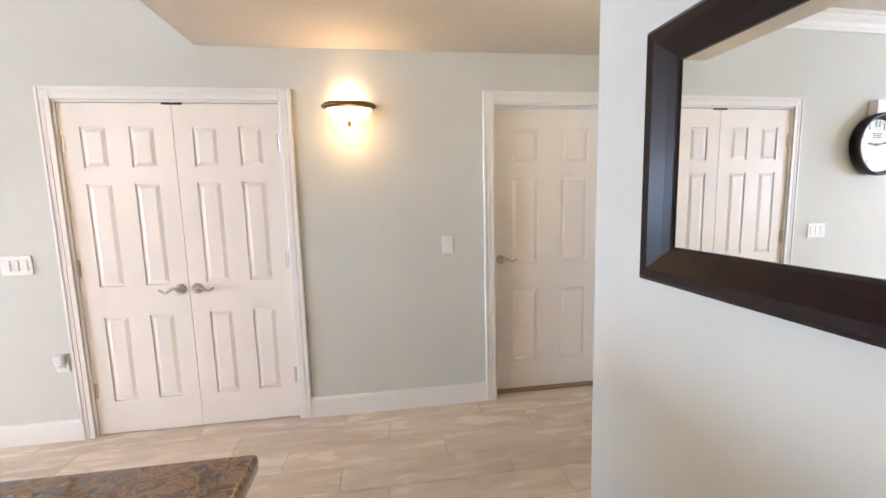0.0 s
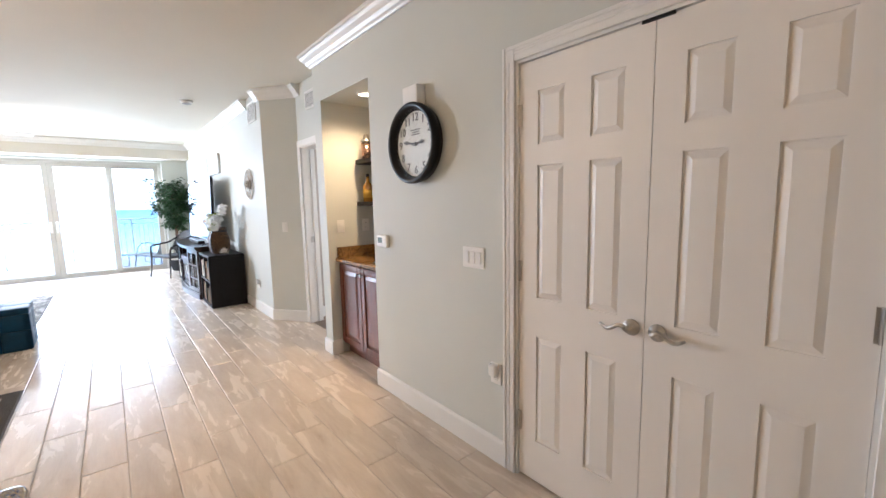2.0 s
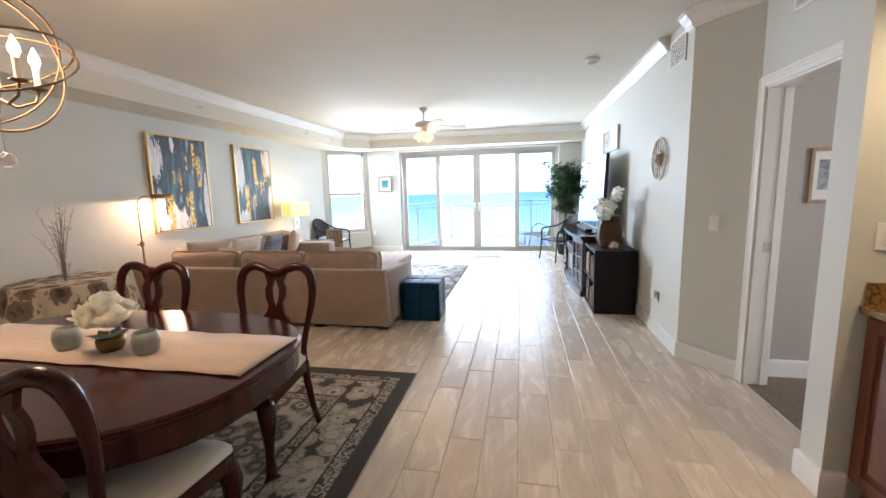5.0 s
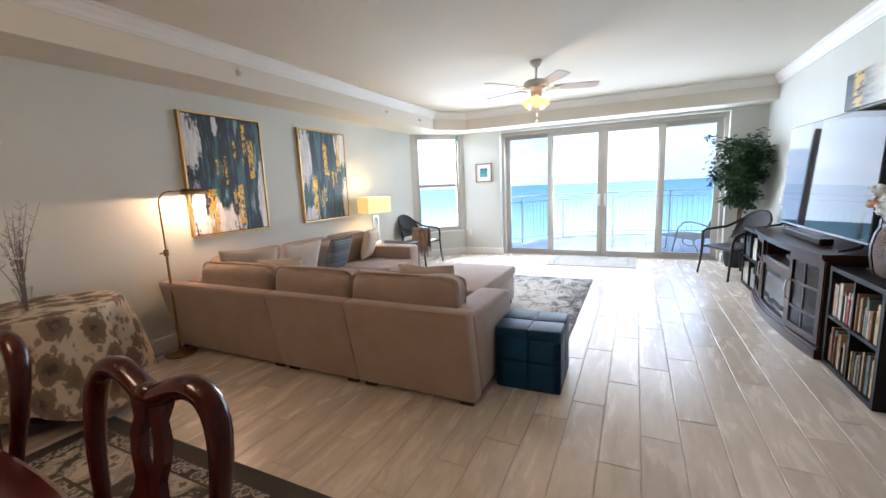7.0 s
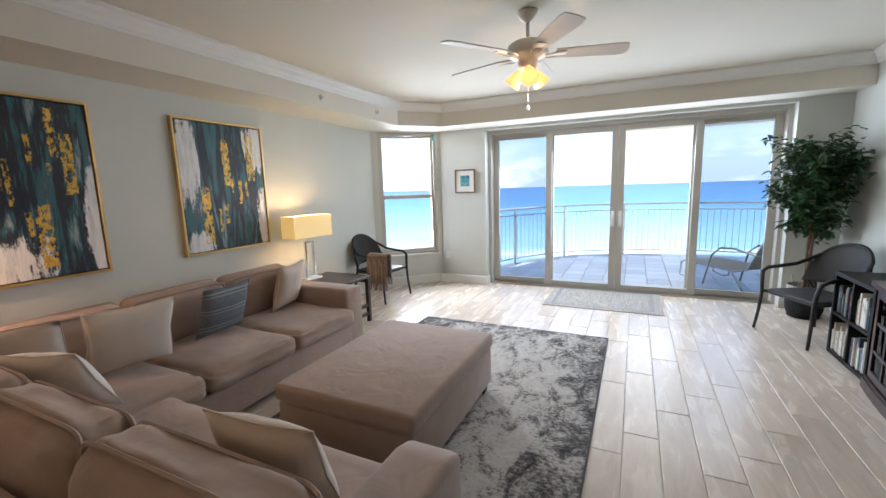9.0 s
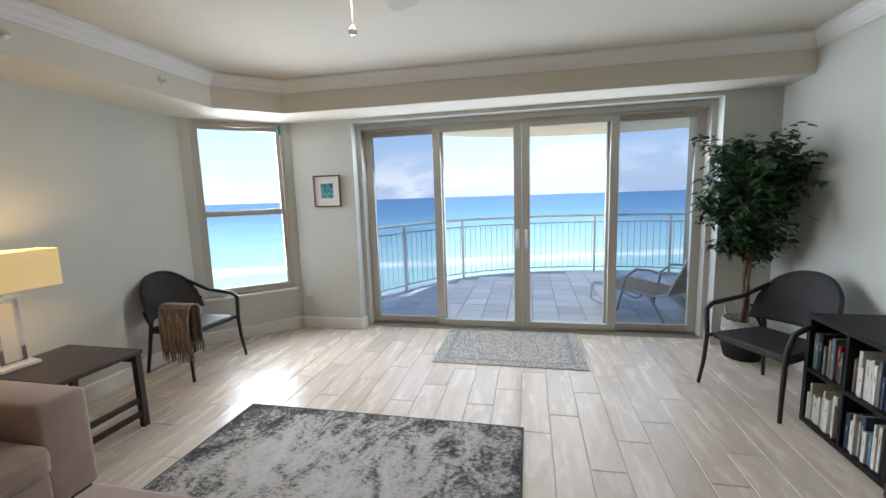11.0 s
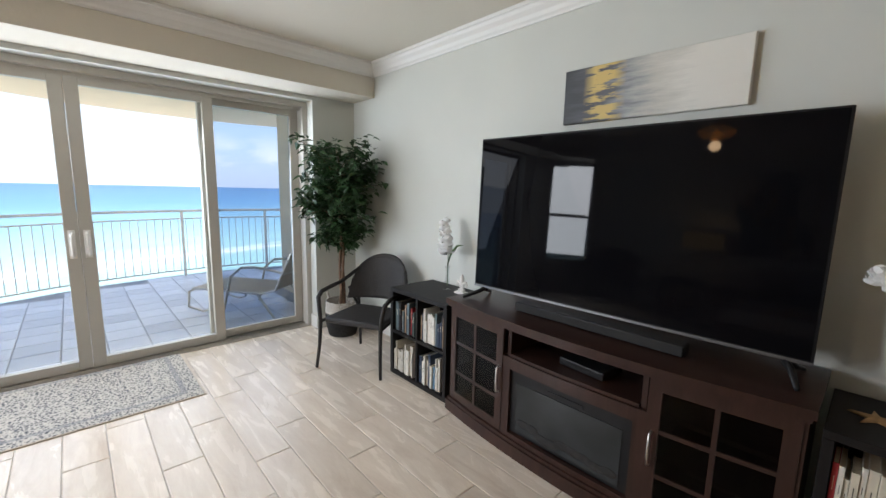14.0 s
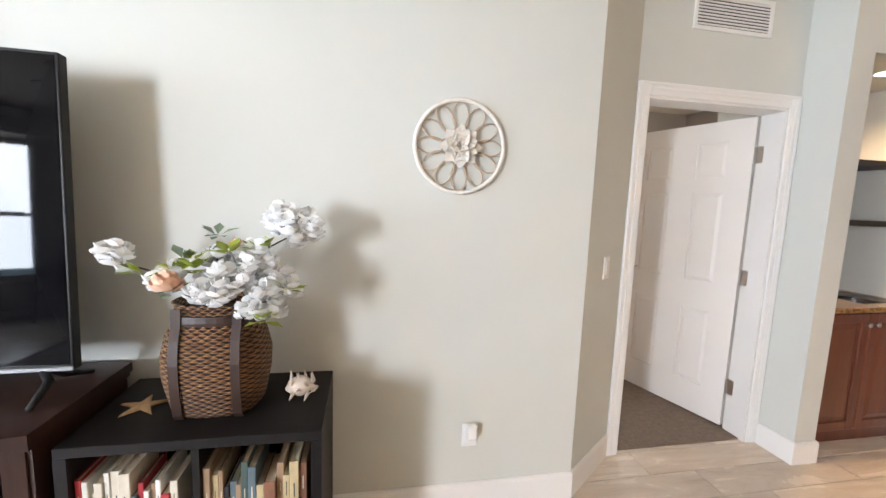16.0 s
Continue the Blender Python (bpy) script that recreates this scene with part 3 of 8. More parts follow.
# open bedroom door
d3 = thing("door_3", -4.80, 3.04, 0, 0, "cream six-panel bedroom door standing open in a white casing", "door", kind="structure")
casing(d3, 0.91, 2.045)
jamb(d3, 0.91, 2.045, 0.15)
L4 = leaf(d3, 0.87, 2.025, DOORP)
L4.matrix_basis = pose(0.885, 0.16, 0.008, 0, 0, 106) @ pose(0.87, 0, 0, 0, 0, 180)
lever(L4, 0.06, 0.985, 1)
for z in (0.30, 1.03, 1.80):
    bm = box(B(), 0.8975, 0.9055, 0.108, 0.152, z - 0.05, z + 0.05)
    cyl(bm, (0.893, 0.156, z - 0.05), (0.893, 0.156, z + 0.05), 0.008, n=8)
    part("hinge", bm, NICKEL, d3, "nickel butt hinge")
part("strike_plate", box(B(), 0.011, 0.015, 0.05, 0.10, 0.96, 1.03), NICKEL, d3)
part("stop", box(B(), 0.012, 0.024, 0.095, 0.108, 0, 2.03), TRIM, d3)

# ---- sliding doors and window ----
sd = thing("door_4", -11.24, -1.40, 0, 0, "white-framed four-panel sliding glass doors to the balcony", "sliding door", kind="structure")
Y1 = 3.685
bm = B()
box(bm, -0.16, 0.05, 0.001, 0.05, 0, 2.368)
part("door_frame", bm, PVC, sd)
part("door_frame", box(B(), -0.16, 0.05, Y1 - 0.05, Y1 - 0.001, 0, 2.368), PVC, sd)
bm = box(B(), -0.16, 0.05, 0.05, Y1 - 0.05, 2.315, 2.368)
box(bm, -0.012, 0.0, 0.05, Y1 - 0.05, 2.285, 2.315)
part("head_track", bm, PVC, sd)
bm = box(B(), -0.16, 0.05, 0.05, Y1 - 0.05, -0.02, 0.018)
for x in (-0.10, -0.03, 0.03):
    box(bm, x - 0.004, x + 0.004, 0.05, Y1 - 0.05, 0.018, 0.03)
part("sill_track", bm, NICKEL, sd, "aluminium sill track")
PANELS = [(0.05, 0.975, -0.10, 1), (0.875, 1.85, -0.03, 0), (1.852, 2.83, -0.03, 0), (2.72, Y1 - 0.05, -0.10, 1)]
for y0, y1, x, tint in PANELS:
    bm = B()
    z0, z1, w = 0.03, 2.308, 0.085
    box(bm, x - 0.025, x + 0.025, y0, y0 + w, z0, z1, 0.004, 1)
    box(bm, x - 0.025, x + 0.025, y1 - w, y1, z0, z1, 0.004, 1)
    box(bm, x - 0.025, x + 0.025, y0 + w, y1 - w, z0, z0 + 0.07)
    box(bm, x - 0.025, x + 0.025, y0 + w, y1 - w, z1 - 0.075, z1)
    pf = part("panel_frame", bm, PVC, sd)
    g = part("pane", box(B(), x - 0.004, x + 0.004, y0 + w - 0.005, y1 - w + 0.005, z0 + 0.065, z1 - 0.07), TINT if tint else GLASS, pf, "tinted glass pane" if tint else "clear glass pane")
    g.visible_shadow = False
for y in (1.805, 1.897):
    bm = B()
    box(bm, -0.006, -0.001, y - 0.022, y + 0.022, 0.93, 1.15, 0.002, 1)
    tube(bm, [(-0.004, y, 0.95), (0.035, y, 0.965), (0.045, y, 1.04), (0.035, y, 1.115), (-0.004, y, 1.13)], 0.010, 8)
    part("pull_handle", bm, WHITEP, sd, "white moulded pull handle", True)

wlen = (wb - wa).length
wn = thing("window_1", wb.x, wb.y, 0.50, math.degrees(math.atan2((wa - wb).y, (wa - wb).x)), "tall white single-hung window with a view of the sea", "window", kind="structure")
WH = 1.90
bm = B()
for b in ((0.001, 0.035, 0, WH - 0.001), (wlen - 0.035, wlen - 0.001, 0, WH - 0.001)):
    box(bm, b[0], b[1], -0.14, -0.02, b[2] + 0.001, b[3])
box(bm, 0.035, wlen - 0.035, -0.14, -0.02, WH - 0.035, WH - 0.001)
box(bm, 0.035, wlen - 0.035, -0.14, -0.02, 0.001, 0.035)
part("window_frame", bm, PVC, wn)
for z0, z1, y in ((0.035, 0.93, -0.06), (0.90, WH - 0.035, -0.09)):
    bm = B()
    box(bm, 0.036, 0.075, y - 0.018, y + 0.018, z0, z1)
    box(bm, wlen - 0.075, wlen - 0.036, y - 0.018, y + 0.018, z0, z1)
    box(bm, 0.075, wlen - 0.075, y - 0.018, y + 0.018, z0, z0 + 0.045)
    box(bm, 0.075, wlen - 0.075, y - 0.018, y + 0.018, z1 - 0.045, z1)
    sf = part("sash", bm, PVC, wn)
    g = part("pane", box(B(), 0.07, wlen - 0.07, y - 0.003, y + 0.003, z0 + 0.04, z1 - 0.04), GLASS, sf, "clear glass pane")
    g.visible_shadow = False
part("window_sill", box(B(), -0.03, wlen + 0.03, -0.02, 0.035, -0.025, 0.0, 0.006, 2), TRIM, wn, "white painted window sill")
bm = B()
tube(bm, [(0.03 + (wlen - 0.06) * i / 12, 0.0, WH - 0.01 - 0.045 * math.sin(math.pi * i / 12)) for i in range(13)], 0.006, 6)
part("sag_cord", bm, NICKEL, wn, "thin sagging grey seal cord")
part("seal_scrap", box(B(), 0.03, 0.06, -0.015, 0.004, WH - 0.12, WH - 0.01, 0.004, 1), mat("teal_tape", (0.05, 0.32, 0.30), 0.5), wn, "scrap of teal tape")

# ---- balcony, sea ----
RAIL = [(-11.46, -2.35), (-12.10, -2.18), (-12.80, -1.86), (-13.50, -1.47), (-14.16, -0.98), (-14.60, -0.42), (-14.88, 0.16), (-15.08, 0.80), (-15.20, 1.45), (-15.24, 2.15), (-15.18, 2.85), (-15.02, 3.44), (-14.70, 4.1), (-14.20, 4.7)]
OUT = RAIL + [(-11.46, 4.7)]
bm = prism(B(), OUT[::-1], -0.30, -0.06)
struct("balcony_floor", bm, mat("balcony_mortar", (0.45, 0.45, 0.46), 0.8), "grey tiled balcony floor", "balcony")
ROOFO = [(-11.46 + (x + 11.46) * 0.97, y) for x, y in RAIL] + [(-11.46, 4.7)]
bm = prism(B(), ROOFO[::-1], 2.60, 2.85)
struct("balcony_ceiling", bm, STUCCO, "cream stucco underside of the balcony above", "soffit")
bm = box(B(), -13.25, -11.462, 2.75, 3.0, -0.06, 2.60)
struct("balcony_wall", bm, STUCCO, "cream stucco fin wall at the balcony's side", "wall")
rl = thing("balcony_railing", -12.8, -1.86, -0.06, 0, "white metal balcony railing on a curved floor edge", "railing")


def rail_at(s):
    i = min(int(s), len(RAIL) - 2)
    a, b = Vector((*RAIL[i], 0)), Vector((*RAIL[i + 1], 0))
    return a.lerp(b, s - i)


o0 = Vector((-12.8, -1.86, 0))
cen = Vector((-12.2, 1.5, 0))
fine = []
for i in range(0, 131):
    p = rail_at(i / 10)
    p = p + (cen - p).normalized() * 0.09
    fine.append(p - o0)
for z, r, nm in ((1.12, 0.023, "top_rail"), (0.99, 0.013, "middle_rail"), (0.10, 0.013, "bottom_rail")):
    part(nm, tube(B(), [(p.x, p.y, z) for p in fine], r, 6), ALU, rl)
BAL = cyl(B(), (0, 0, 0.10), (0, 0, 0.99), 0.0065, n=6)
bal_mesh = mesh_of("baluster", BAL)
bal_mesh.materials.append(ALU)
POST = box(B(), -0.020, 0.020, -0.020, 0.020, 0.0, 1.10)
post_mesh = mesh_of("post", POST)
post_mesh.materials.append(ALU)


def along(gap, first):
    """Places at an even gap along the railing."""
    acc, due, found = 0.0, first, []
    for a, b in zip(fine, fine[1:]):
        step = (b - a).length
        while due <= acc + step:
            found.append(a.lerp(b, (due - acc) / step))
            due += gap
        acc += step
    return found


for nm, me, gap, first in (("baluster", bal_mesh, 0.112, 0.05), ("post", post_mesh, 1.344, 0.554)):
    for p in along(gap, first):
        o = new(nm, me)
        o.location = p
        o.parent = rl


def sea_mat():
    k = Net("sea_water", 0.35)
    k.b.inputs["Specular IOR Level"].default_value = 0.12
    x, y, z = k.xyz()
    n = k.noise(0.012, None, 4)
    s = k.math("SUBTRACT", k.math("MULTIPLY", k.math("ADD", x, k.math("MULTIPLY", y, 0.31)), -1.0), 0.0)
    s0 = s
    s = k.math("ADD", s, k.math("MULTIPLY", k.math("SUBTRACT", n, 0.5), 40.0))
    lg = k.math("LOGARITHM", k.math("MAXIMUM", s, 10.0), 10.0)
    f = k.math("DIVIDE", lg, 4.0)
    c = k.ramp(f, [(0.40, (0.52, 0.66, 0.50)), (0.53, (0.46, 0.70, 0.58)), (0.60, (0.40, 0.62, 0.56)), (0.66, (0.21, 0.42, 0.50)), (0.74, (0.065, 0.21, 0.38)), (0.90, (0.024, 0.12, 0.29))])
    w = k.noise(0.05, k.coords((1.0, 0.25, 1)), 6, 0.65)
    c = k.mix(0.16, c, k.ramp(w, [(0.35, (0.02, 0.20, 0.28)), (0.65, (0.55, 0.80, 0.76))]))
    # breakers over the sand bar
    d = k.math("ABSOLUTE", k.math("SUBTRACT", k.math("ADD", s0, k.math("MULTIPLY", k.noise(0.03, None, 5, 0.7), 16.0)), 240.0))
    foam = k.math("MULTIPLY", k.ramp(k.math("DIVIDE", d, 18.0), [(0.30, 1.0), (0.80, 0.0)]), k.ramp(k.noise(0.10, k.coords((1, 0.3, 1)), 6, 0.7), [(0.34, 0.0), (0.55, 1.0)]))
    c = k.mix(foam, c, (0.92, 0.92, 0.86))
    return k.done(c, k.noise(0.6, k.coords((1, 0.5, 1)), 4), 0.4, 0.3)


# unseen sand, added so that sunlight bounces up to the balcony ceiling
bm = box(B(), -60, 400, -3000, 3000, -37, -35.6)
tagged(part("beach", bm, mat("white_sand", (0.66, 0.60, 0.50), 0.95, 0, 0.08, 0.02)), "unseen white sand beach below the balcony, added to bounce sunlight up", "beach", kind="structure")
bm = box(B(), -14000, -60, -14000, 14000, -36, -35)
tagged(part("water", bm, sea_mat()), "turquoise to deep blue sea with a line of surf", "sea", kind="structure")

# ---- hall and bar niche ----


def text_mesh(body, size, depth=0.0015):
    cu = bpy.data.curves.new("lettering", "FONT")
    cu.body, cu.size, cu.extrude, cu.align_x, cu.align_y = body, size, depth, "CENTER", "CENTER"
    ob = bpy.data.objects.new("lettering", cu)
    me = bpy.data.meshes.new_from_object(ob)
    bpy.data.objects.remove(ob)
    bpy.data.curves.remove(cu)
    return me


def wall_clock():
    c = thing("wall_clock", -2.235, NY, 1.763, 0, "round black-rimmed wall clock with a white face, on the hall wall", "clock")
    bm = lathe_y(B(), [(0.20, -0.001), (0.228, -0.001), (0.240, -0.045), (0.240, -0.070), (0.230, -0.080), (0.212, -0.074), (0.204, -0.050), (0.192, -0.02)], 0, 0, 48)
    part("rim", bm, BLACKP, c, "black rim", True)
    FACE = mat("clock_face", (0.78, 0.78, 0.75), 0.5, 0, 0.03, 12)
    f = part("face", lathe_y(B(), [(0.2055, -0.018), (0.2055, -0.026)], 0, 0, 48), FACE, c, "off-white dial")
    INK = mat("clock_ink", (0.16, 0.16, 0.16), 0.6, 0, 0.2, 20)
    for h in range(1, 13):
        a = radians(90 - 30 * h)
        me = text_mesh(str(h), 0.068)
        me.materials.append(INK)
        o = new("numeral", me)
        o.parent = f
        o.matrix_basis = pose(0.158 * math.cos(a), -0.0275, 0.158 * math.sin(a), 90, 0, 0)
    bm = B()
    for i in range(60):
        a = math.pi * 2 * i / 60
        x, z = 0.196 * math.cos(a), 0.196 * math.sin(a)
        box(bm, x - 0.0015, x + 0.0015, -0.028, -0.026, z - 0.0015, z + 0.0015)
    part("minute_track", bm, INK, f)
    bm = B()
    for i, w in enumerate((0.10, 0.07, 0.085)):
        box(bm, -w / 2, w / 2, -0.028, -0.026, 0.082 - i * 0.014, 0.088 - i * 0.014)
    part("dial_bars", bm, INK, f)
    for ang, ln in ((90 - 30 * 2.77, 0.095), (90 - 6 * 46.5, 0.125)):
        a = radians(ang)
        d = Vector((math.cos(a), 0, math.sin(a)))
        s = Vector((-d.z, 0, d.x))
        bm = B()
        vs = [d * -0.03 + s * 0.004, d * ln * 0.5 + s * 0.006, d * ln * 0.72 + s * 0.012, d * ln, d * ln * 0.72 - s * 0.012, d * ln * 0.5 - s * 0.006, d * -0.03 - s * 0.004]
        lo = [bm.verts.new((v.x, -0.034, v.z)) for v in vs]
        hi = [bm.verts.new((v.x, -0.031, v.z)) for v in vs]
        bm.faces.new(lo)
        bm.faces.new(hi[::-1])
        for i in range(len(vs)):
            bm.faces.new((lo[i], hi[i], hi[(i + 1) % len(vs)], lo[(i + 1) % len(vs)]))
        bmesh.ops.recalc_face_normals(bm, faces=bm.faces)
        part("pointer", bm, INK, c, "dark grey spade pointer")
    part("hub", lathe_y(B(), [(0.012, -0.026), (0.012, -0.036), (0.006, -0.038)], 0, 0, 16), INK, c)
    cg = part("cover_glass", lathe_y(B(), [(0.2035, -0.050), (0.2035, -0.052)], 0, 0, 48), GLASS, c)
    cg.visible_shadow = False


wall_clock()


def plate(name, x, y, z, rz, w, h, label, category, kind="rocker", n=1):
    t = thing(name, x, y, z, rz, label, category)
    part("plate", box(B(), -w / 2, w / 2, -0.007, 0, -h / 2, h / 2, 0.004, 2), WHITEP, t)
    for i in range(n):
        cx = (i - (n - 1) / 2) * 0.046
        if kind == "rocker":
            bm = box(B(), cx - 0.016, cx + 0.016, -0.011, -0.006, -0.033, 0.033, 0.002, 1)
            part("rocker", bm, WHITEP, t)
        else:
            for s in (-1, 1):
                bm = box(B(), cx - 0.016, cx + 0.016, -0.010, -0.006, s * 0.02 - 0.014, s * 0.02 + 0.014, 0.004, 1)
                so = part("socket", bm, WHITEP, t)
                bm = B()
                for k in (-0.006, 0.006):
                    box(bm, cx + k - 0.0015, cx + k + 0.0015, -0.0106, -0.0095, s * 0.02 - 0.005, s * 0.02 + 0.005)
                part("slot", bm, BLACKP, so)
    return t


plate("light_switch", -1.764, NY, 1.106, 0, 0.165, 0.115, "white triple rocker light switch on the hall wall", "light switch", n=3)
plate("light_switch", 0.779, NY, 1.125, 0, 0.075, 0.115, "white single rocker light switch beside the entry door", "light switch")
plate("light_switch", -5.06, 2.8965, 1.14, 36.9, 0.075, 0.115, "white single light switch on the angled wall", "light switch")
plate("light_switch", -3.665, 2.94, 1.20, 90, 0.075, 0.115, "white light switch on the side wall of the bar niche", "light switch")
plate("wall_outlet", -3.665, 3.20, 1.20, 90, 0.075, 0.115, "white wall socket in the bar niche", "socket", "socket")
plate("wall_outlet", -11.06, -2.06, 0.45, 90, 0.075, 0.115, "white wall socket below the small picture", "socket", "socket")
for x, y, z, lab in ((-1.60, NY, 0.50, "white wall socket with a night light plugged in, near the closet"), (-5.78, TY, 0.376, "white wall socket with a night light plugged in, below the wreath")):
    t = plate("wall_outlet", x, y, z, 0, 0.075, 0.115, lab, "socket", "socket")
    bm = box(B(), -0.022, 0.026, -0.045, -0.010, -0.005, 0.060, 0.008, 2)
    part("night_light", bm, WHITEP, t, "small white plug-in night light")
t = thing("thermostat", -2.683, NY, 1.137, 0, "white wall thermostat with a grey-green display", "thermostat")
part("housing", box(B(), -0.068, 0.068, -0.028, 0, -0.045, 0.045, 0.010, 3), WHITEP, t)
part("display", box(B(), -0.05, 0.008, -0.0295, -0.027, -0.014, 0.026, 0.002, 1), mat("lcd", (0.10, 0.13, 0.11), 0.2), t, "grey-green display")
for cx, cz in ((0.03, 0.02), (0.03, 0.0), (0.05, 0.01), (-0.03, -0.028), (0.0, -0.028)):
    part("button", box(B(), cx - 0.007, cx + 0.007, -0.031, -0.027, cz - 0.005, cz + 0.005, 0.002, 1), WHITEP, t)
t = thing("door_chime", -2.24, NY, 2.04, 0, "white box-shaped door chime above the clock", "door chime")
part("cover", box(B(), -0.075, 0.075, -0.06, 0, -0.05, 0.06, 0.006, 2), WHITEP, t)
part("base", box(B(), -0.078, 0.078, -0.012, 0.0, -0.053, 0.063, 0.003, 1), WHITEP, t)


def sconce():
    t = thing("wall_sconce", 0.18, NY, 2.0, 0, "half-bowl wall sconce with lit frosted glass and a bronze rim", "wall lamp")
    n = 24
    OP = glow("lit_frosted_glass", (1.0, 0.60, 0.24), 0.34)

    def half(prof, z0=0.0):
        bm = B()
        rings = []
        for r, z in prof:
            rings.append([bm.verts.new((r * math.cos(math.pi * j / n), -0.62 * r * math.sin(math.pi * j / n) - 0.001, z + z0)) for j in range(n + 1)])
        for A, C in zip(rings, rings[1:]):
            for j in range(n):
                bm.faces.new((A[j], A[j + 1], C[j + 1], C[j]))
        bmesh.ops.recalc_face_normals(bm, faces=bm.faces)
        return bm
    part("glass_bowl", half([(0.012, -0.085), (0.06, -0.078), (0.10, -0.058), (0.13, -0.028), (0.142, 0.0)]), OP, t, "lit frosted glass bowl", True)
    part("rim", half([(0.138, -0.004), (0.165, 0.004), (0.170, 0.016), (0.155, 0.030), (0.145, 0.030), (0.14, 0.016), (0.138, -0.004)]), BRONZE, t, "dark bronze rim", True)
    bm = B()
    lathe(bm, [(0.004, -0.115), (0.011, -0.110), (0.012, -0.098), (0.007, -0.092), (0.016, -0.084)], 14, (0, -0.04))
    part("finial", bm, BRONZE, t, "bronze finial", True)
    part("back_plate", box(B(), -0.06, 0.06, -0.01, 0.0, -0.03, 0.02, 0.003, 1), BRONZE, t)
    bulb("sconce_bulb", (0.18, NY - 0.055, 2.07), 0.15, (1.0, 0.64, 0.30), 0.04)
    bulb("sconce_glow", (0.18, NY - 0.12, 1.86), 0.24, (1.0, 0.52, 0.16), 0.05)
    return t


# unseen twin, added on the entry hall's other wall to light the door there
copy_thing(sconce(), pose(1.75, 1.38, 2.0, 0, 0, 180))
bulb("added_sconce_bulb", (1.75, 1.38 + 0.055, 2.07), 0.30, (1.0, 0.78, 0.50), 0.04)
bulb("added_sconce_glow", (1.75, 1.38 + 0.13, 1.86), 0.60, (1.0, 0.74, 0.42), 0.05)


def mirror():
    t = thing("wall_mirror", 1.038, 0.41, 1.505, 0.9, "wall mirror in a wide dark brown wooden frame", "mirror")
    y0, y1, z0, z1, w = -0.66, 0.66, -0.288, 0.288, 0.085
    prof = [(0, 0), (0, 0.030), (0.010, 0.038), (0.030, 0.036), (0.060, 0.020), (0.078, 0.012), (0.085, 0.012), (0.085, 0.0)]
    pts = [(y0, z0), (y1, z0), (y1, z1), (y0, z1)]
    for i in range(4):
        a, b = pts[i], pts[(i + 1) % 4]
        bm = B()
        rings = []
        for (cy, cz) in (a, b):
            sy, sz = (1 if cy < 0 else -1), (1 if cz < 0 else -1)
            rings.append([bm.verts.new((-u, cy + sy * o, cz + sz * o)) for o, u in prof])
        m = len(prof)
        for j in range(m):
            bm.faces.new((rings[0][j], rings[0][(j + 1) % m], rings[1][(j + 1) % m], rings[1][j]))
        bmesh.ops.recalc_face_normals(bm, faces=bm.faces)
        part("frame_side", bm, MIRRORWOOD, t, "dark brown moulded frame side")
    MIR = mat("silvered_glass", (0.86, 0.88, 0.87), 0.01, 1.0, 0.0)
    part("glass", box(B(), -0.008, -0.002, y0 + 0.08, y1 - 0.08, z0 + 0.08, z1 - 0.08), MIR, t, "silvered mirror glass")


mirror()


def kitchen_bar():
    t = thing("bar_counter", -0.745, 0.2, 1.02, 0, "raised brown granite bar top on a white half wall", "counter")
    part("granite_top", box(B(), -0.195, 0.195, -2.5, 0.985, 0.0, 0.04, 0.014, 4), GRANITE, t, "polished brown granite top", True)
    w = thing("half_wall", -0.73, 0.2, 0, 0, "white painted half wall under the bar top", "half wall", kind="structure")
    part("panel", box(B(), -0.10, 0.10, -2.5, 0.90, 0, 1.018), TRIM, w)
    part("cap_trim", box(B(), -0.13, 0.13, -2.5, 0.93, 0.93, 0.975, 0.006, 1), TRIM, w)
    c = thing("kitchen_counter", -0.29, -0.3, 0, 0, "brown granite worktop over white kitchen base cabinets", "counter")
    part("worktop", box(B(), -0.335, 0.39, -2.0, 1.276, 0.88, 0.92, 0.012, 3), GRANITE, c, "polished brown granite worktop", True)
    part("cabinet_body", box(B(), -0.335, 0.35, -2.0, 1.24, 0.0, 0.878), TRIM, c, "white cabinet body")


kitchen_bar()


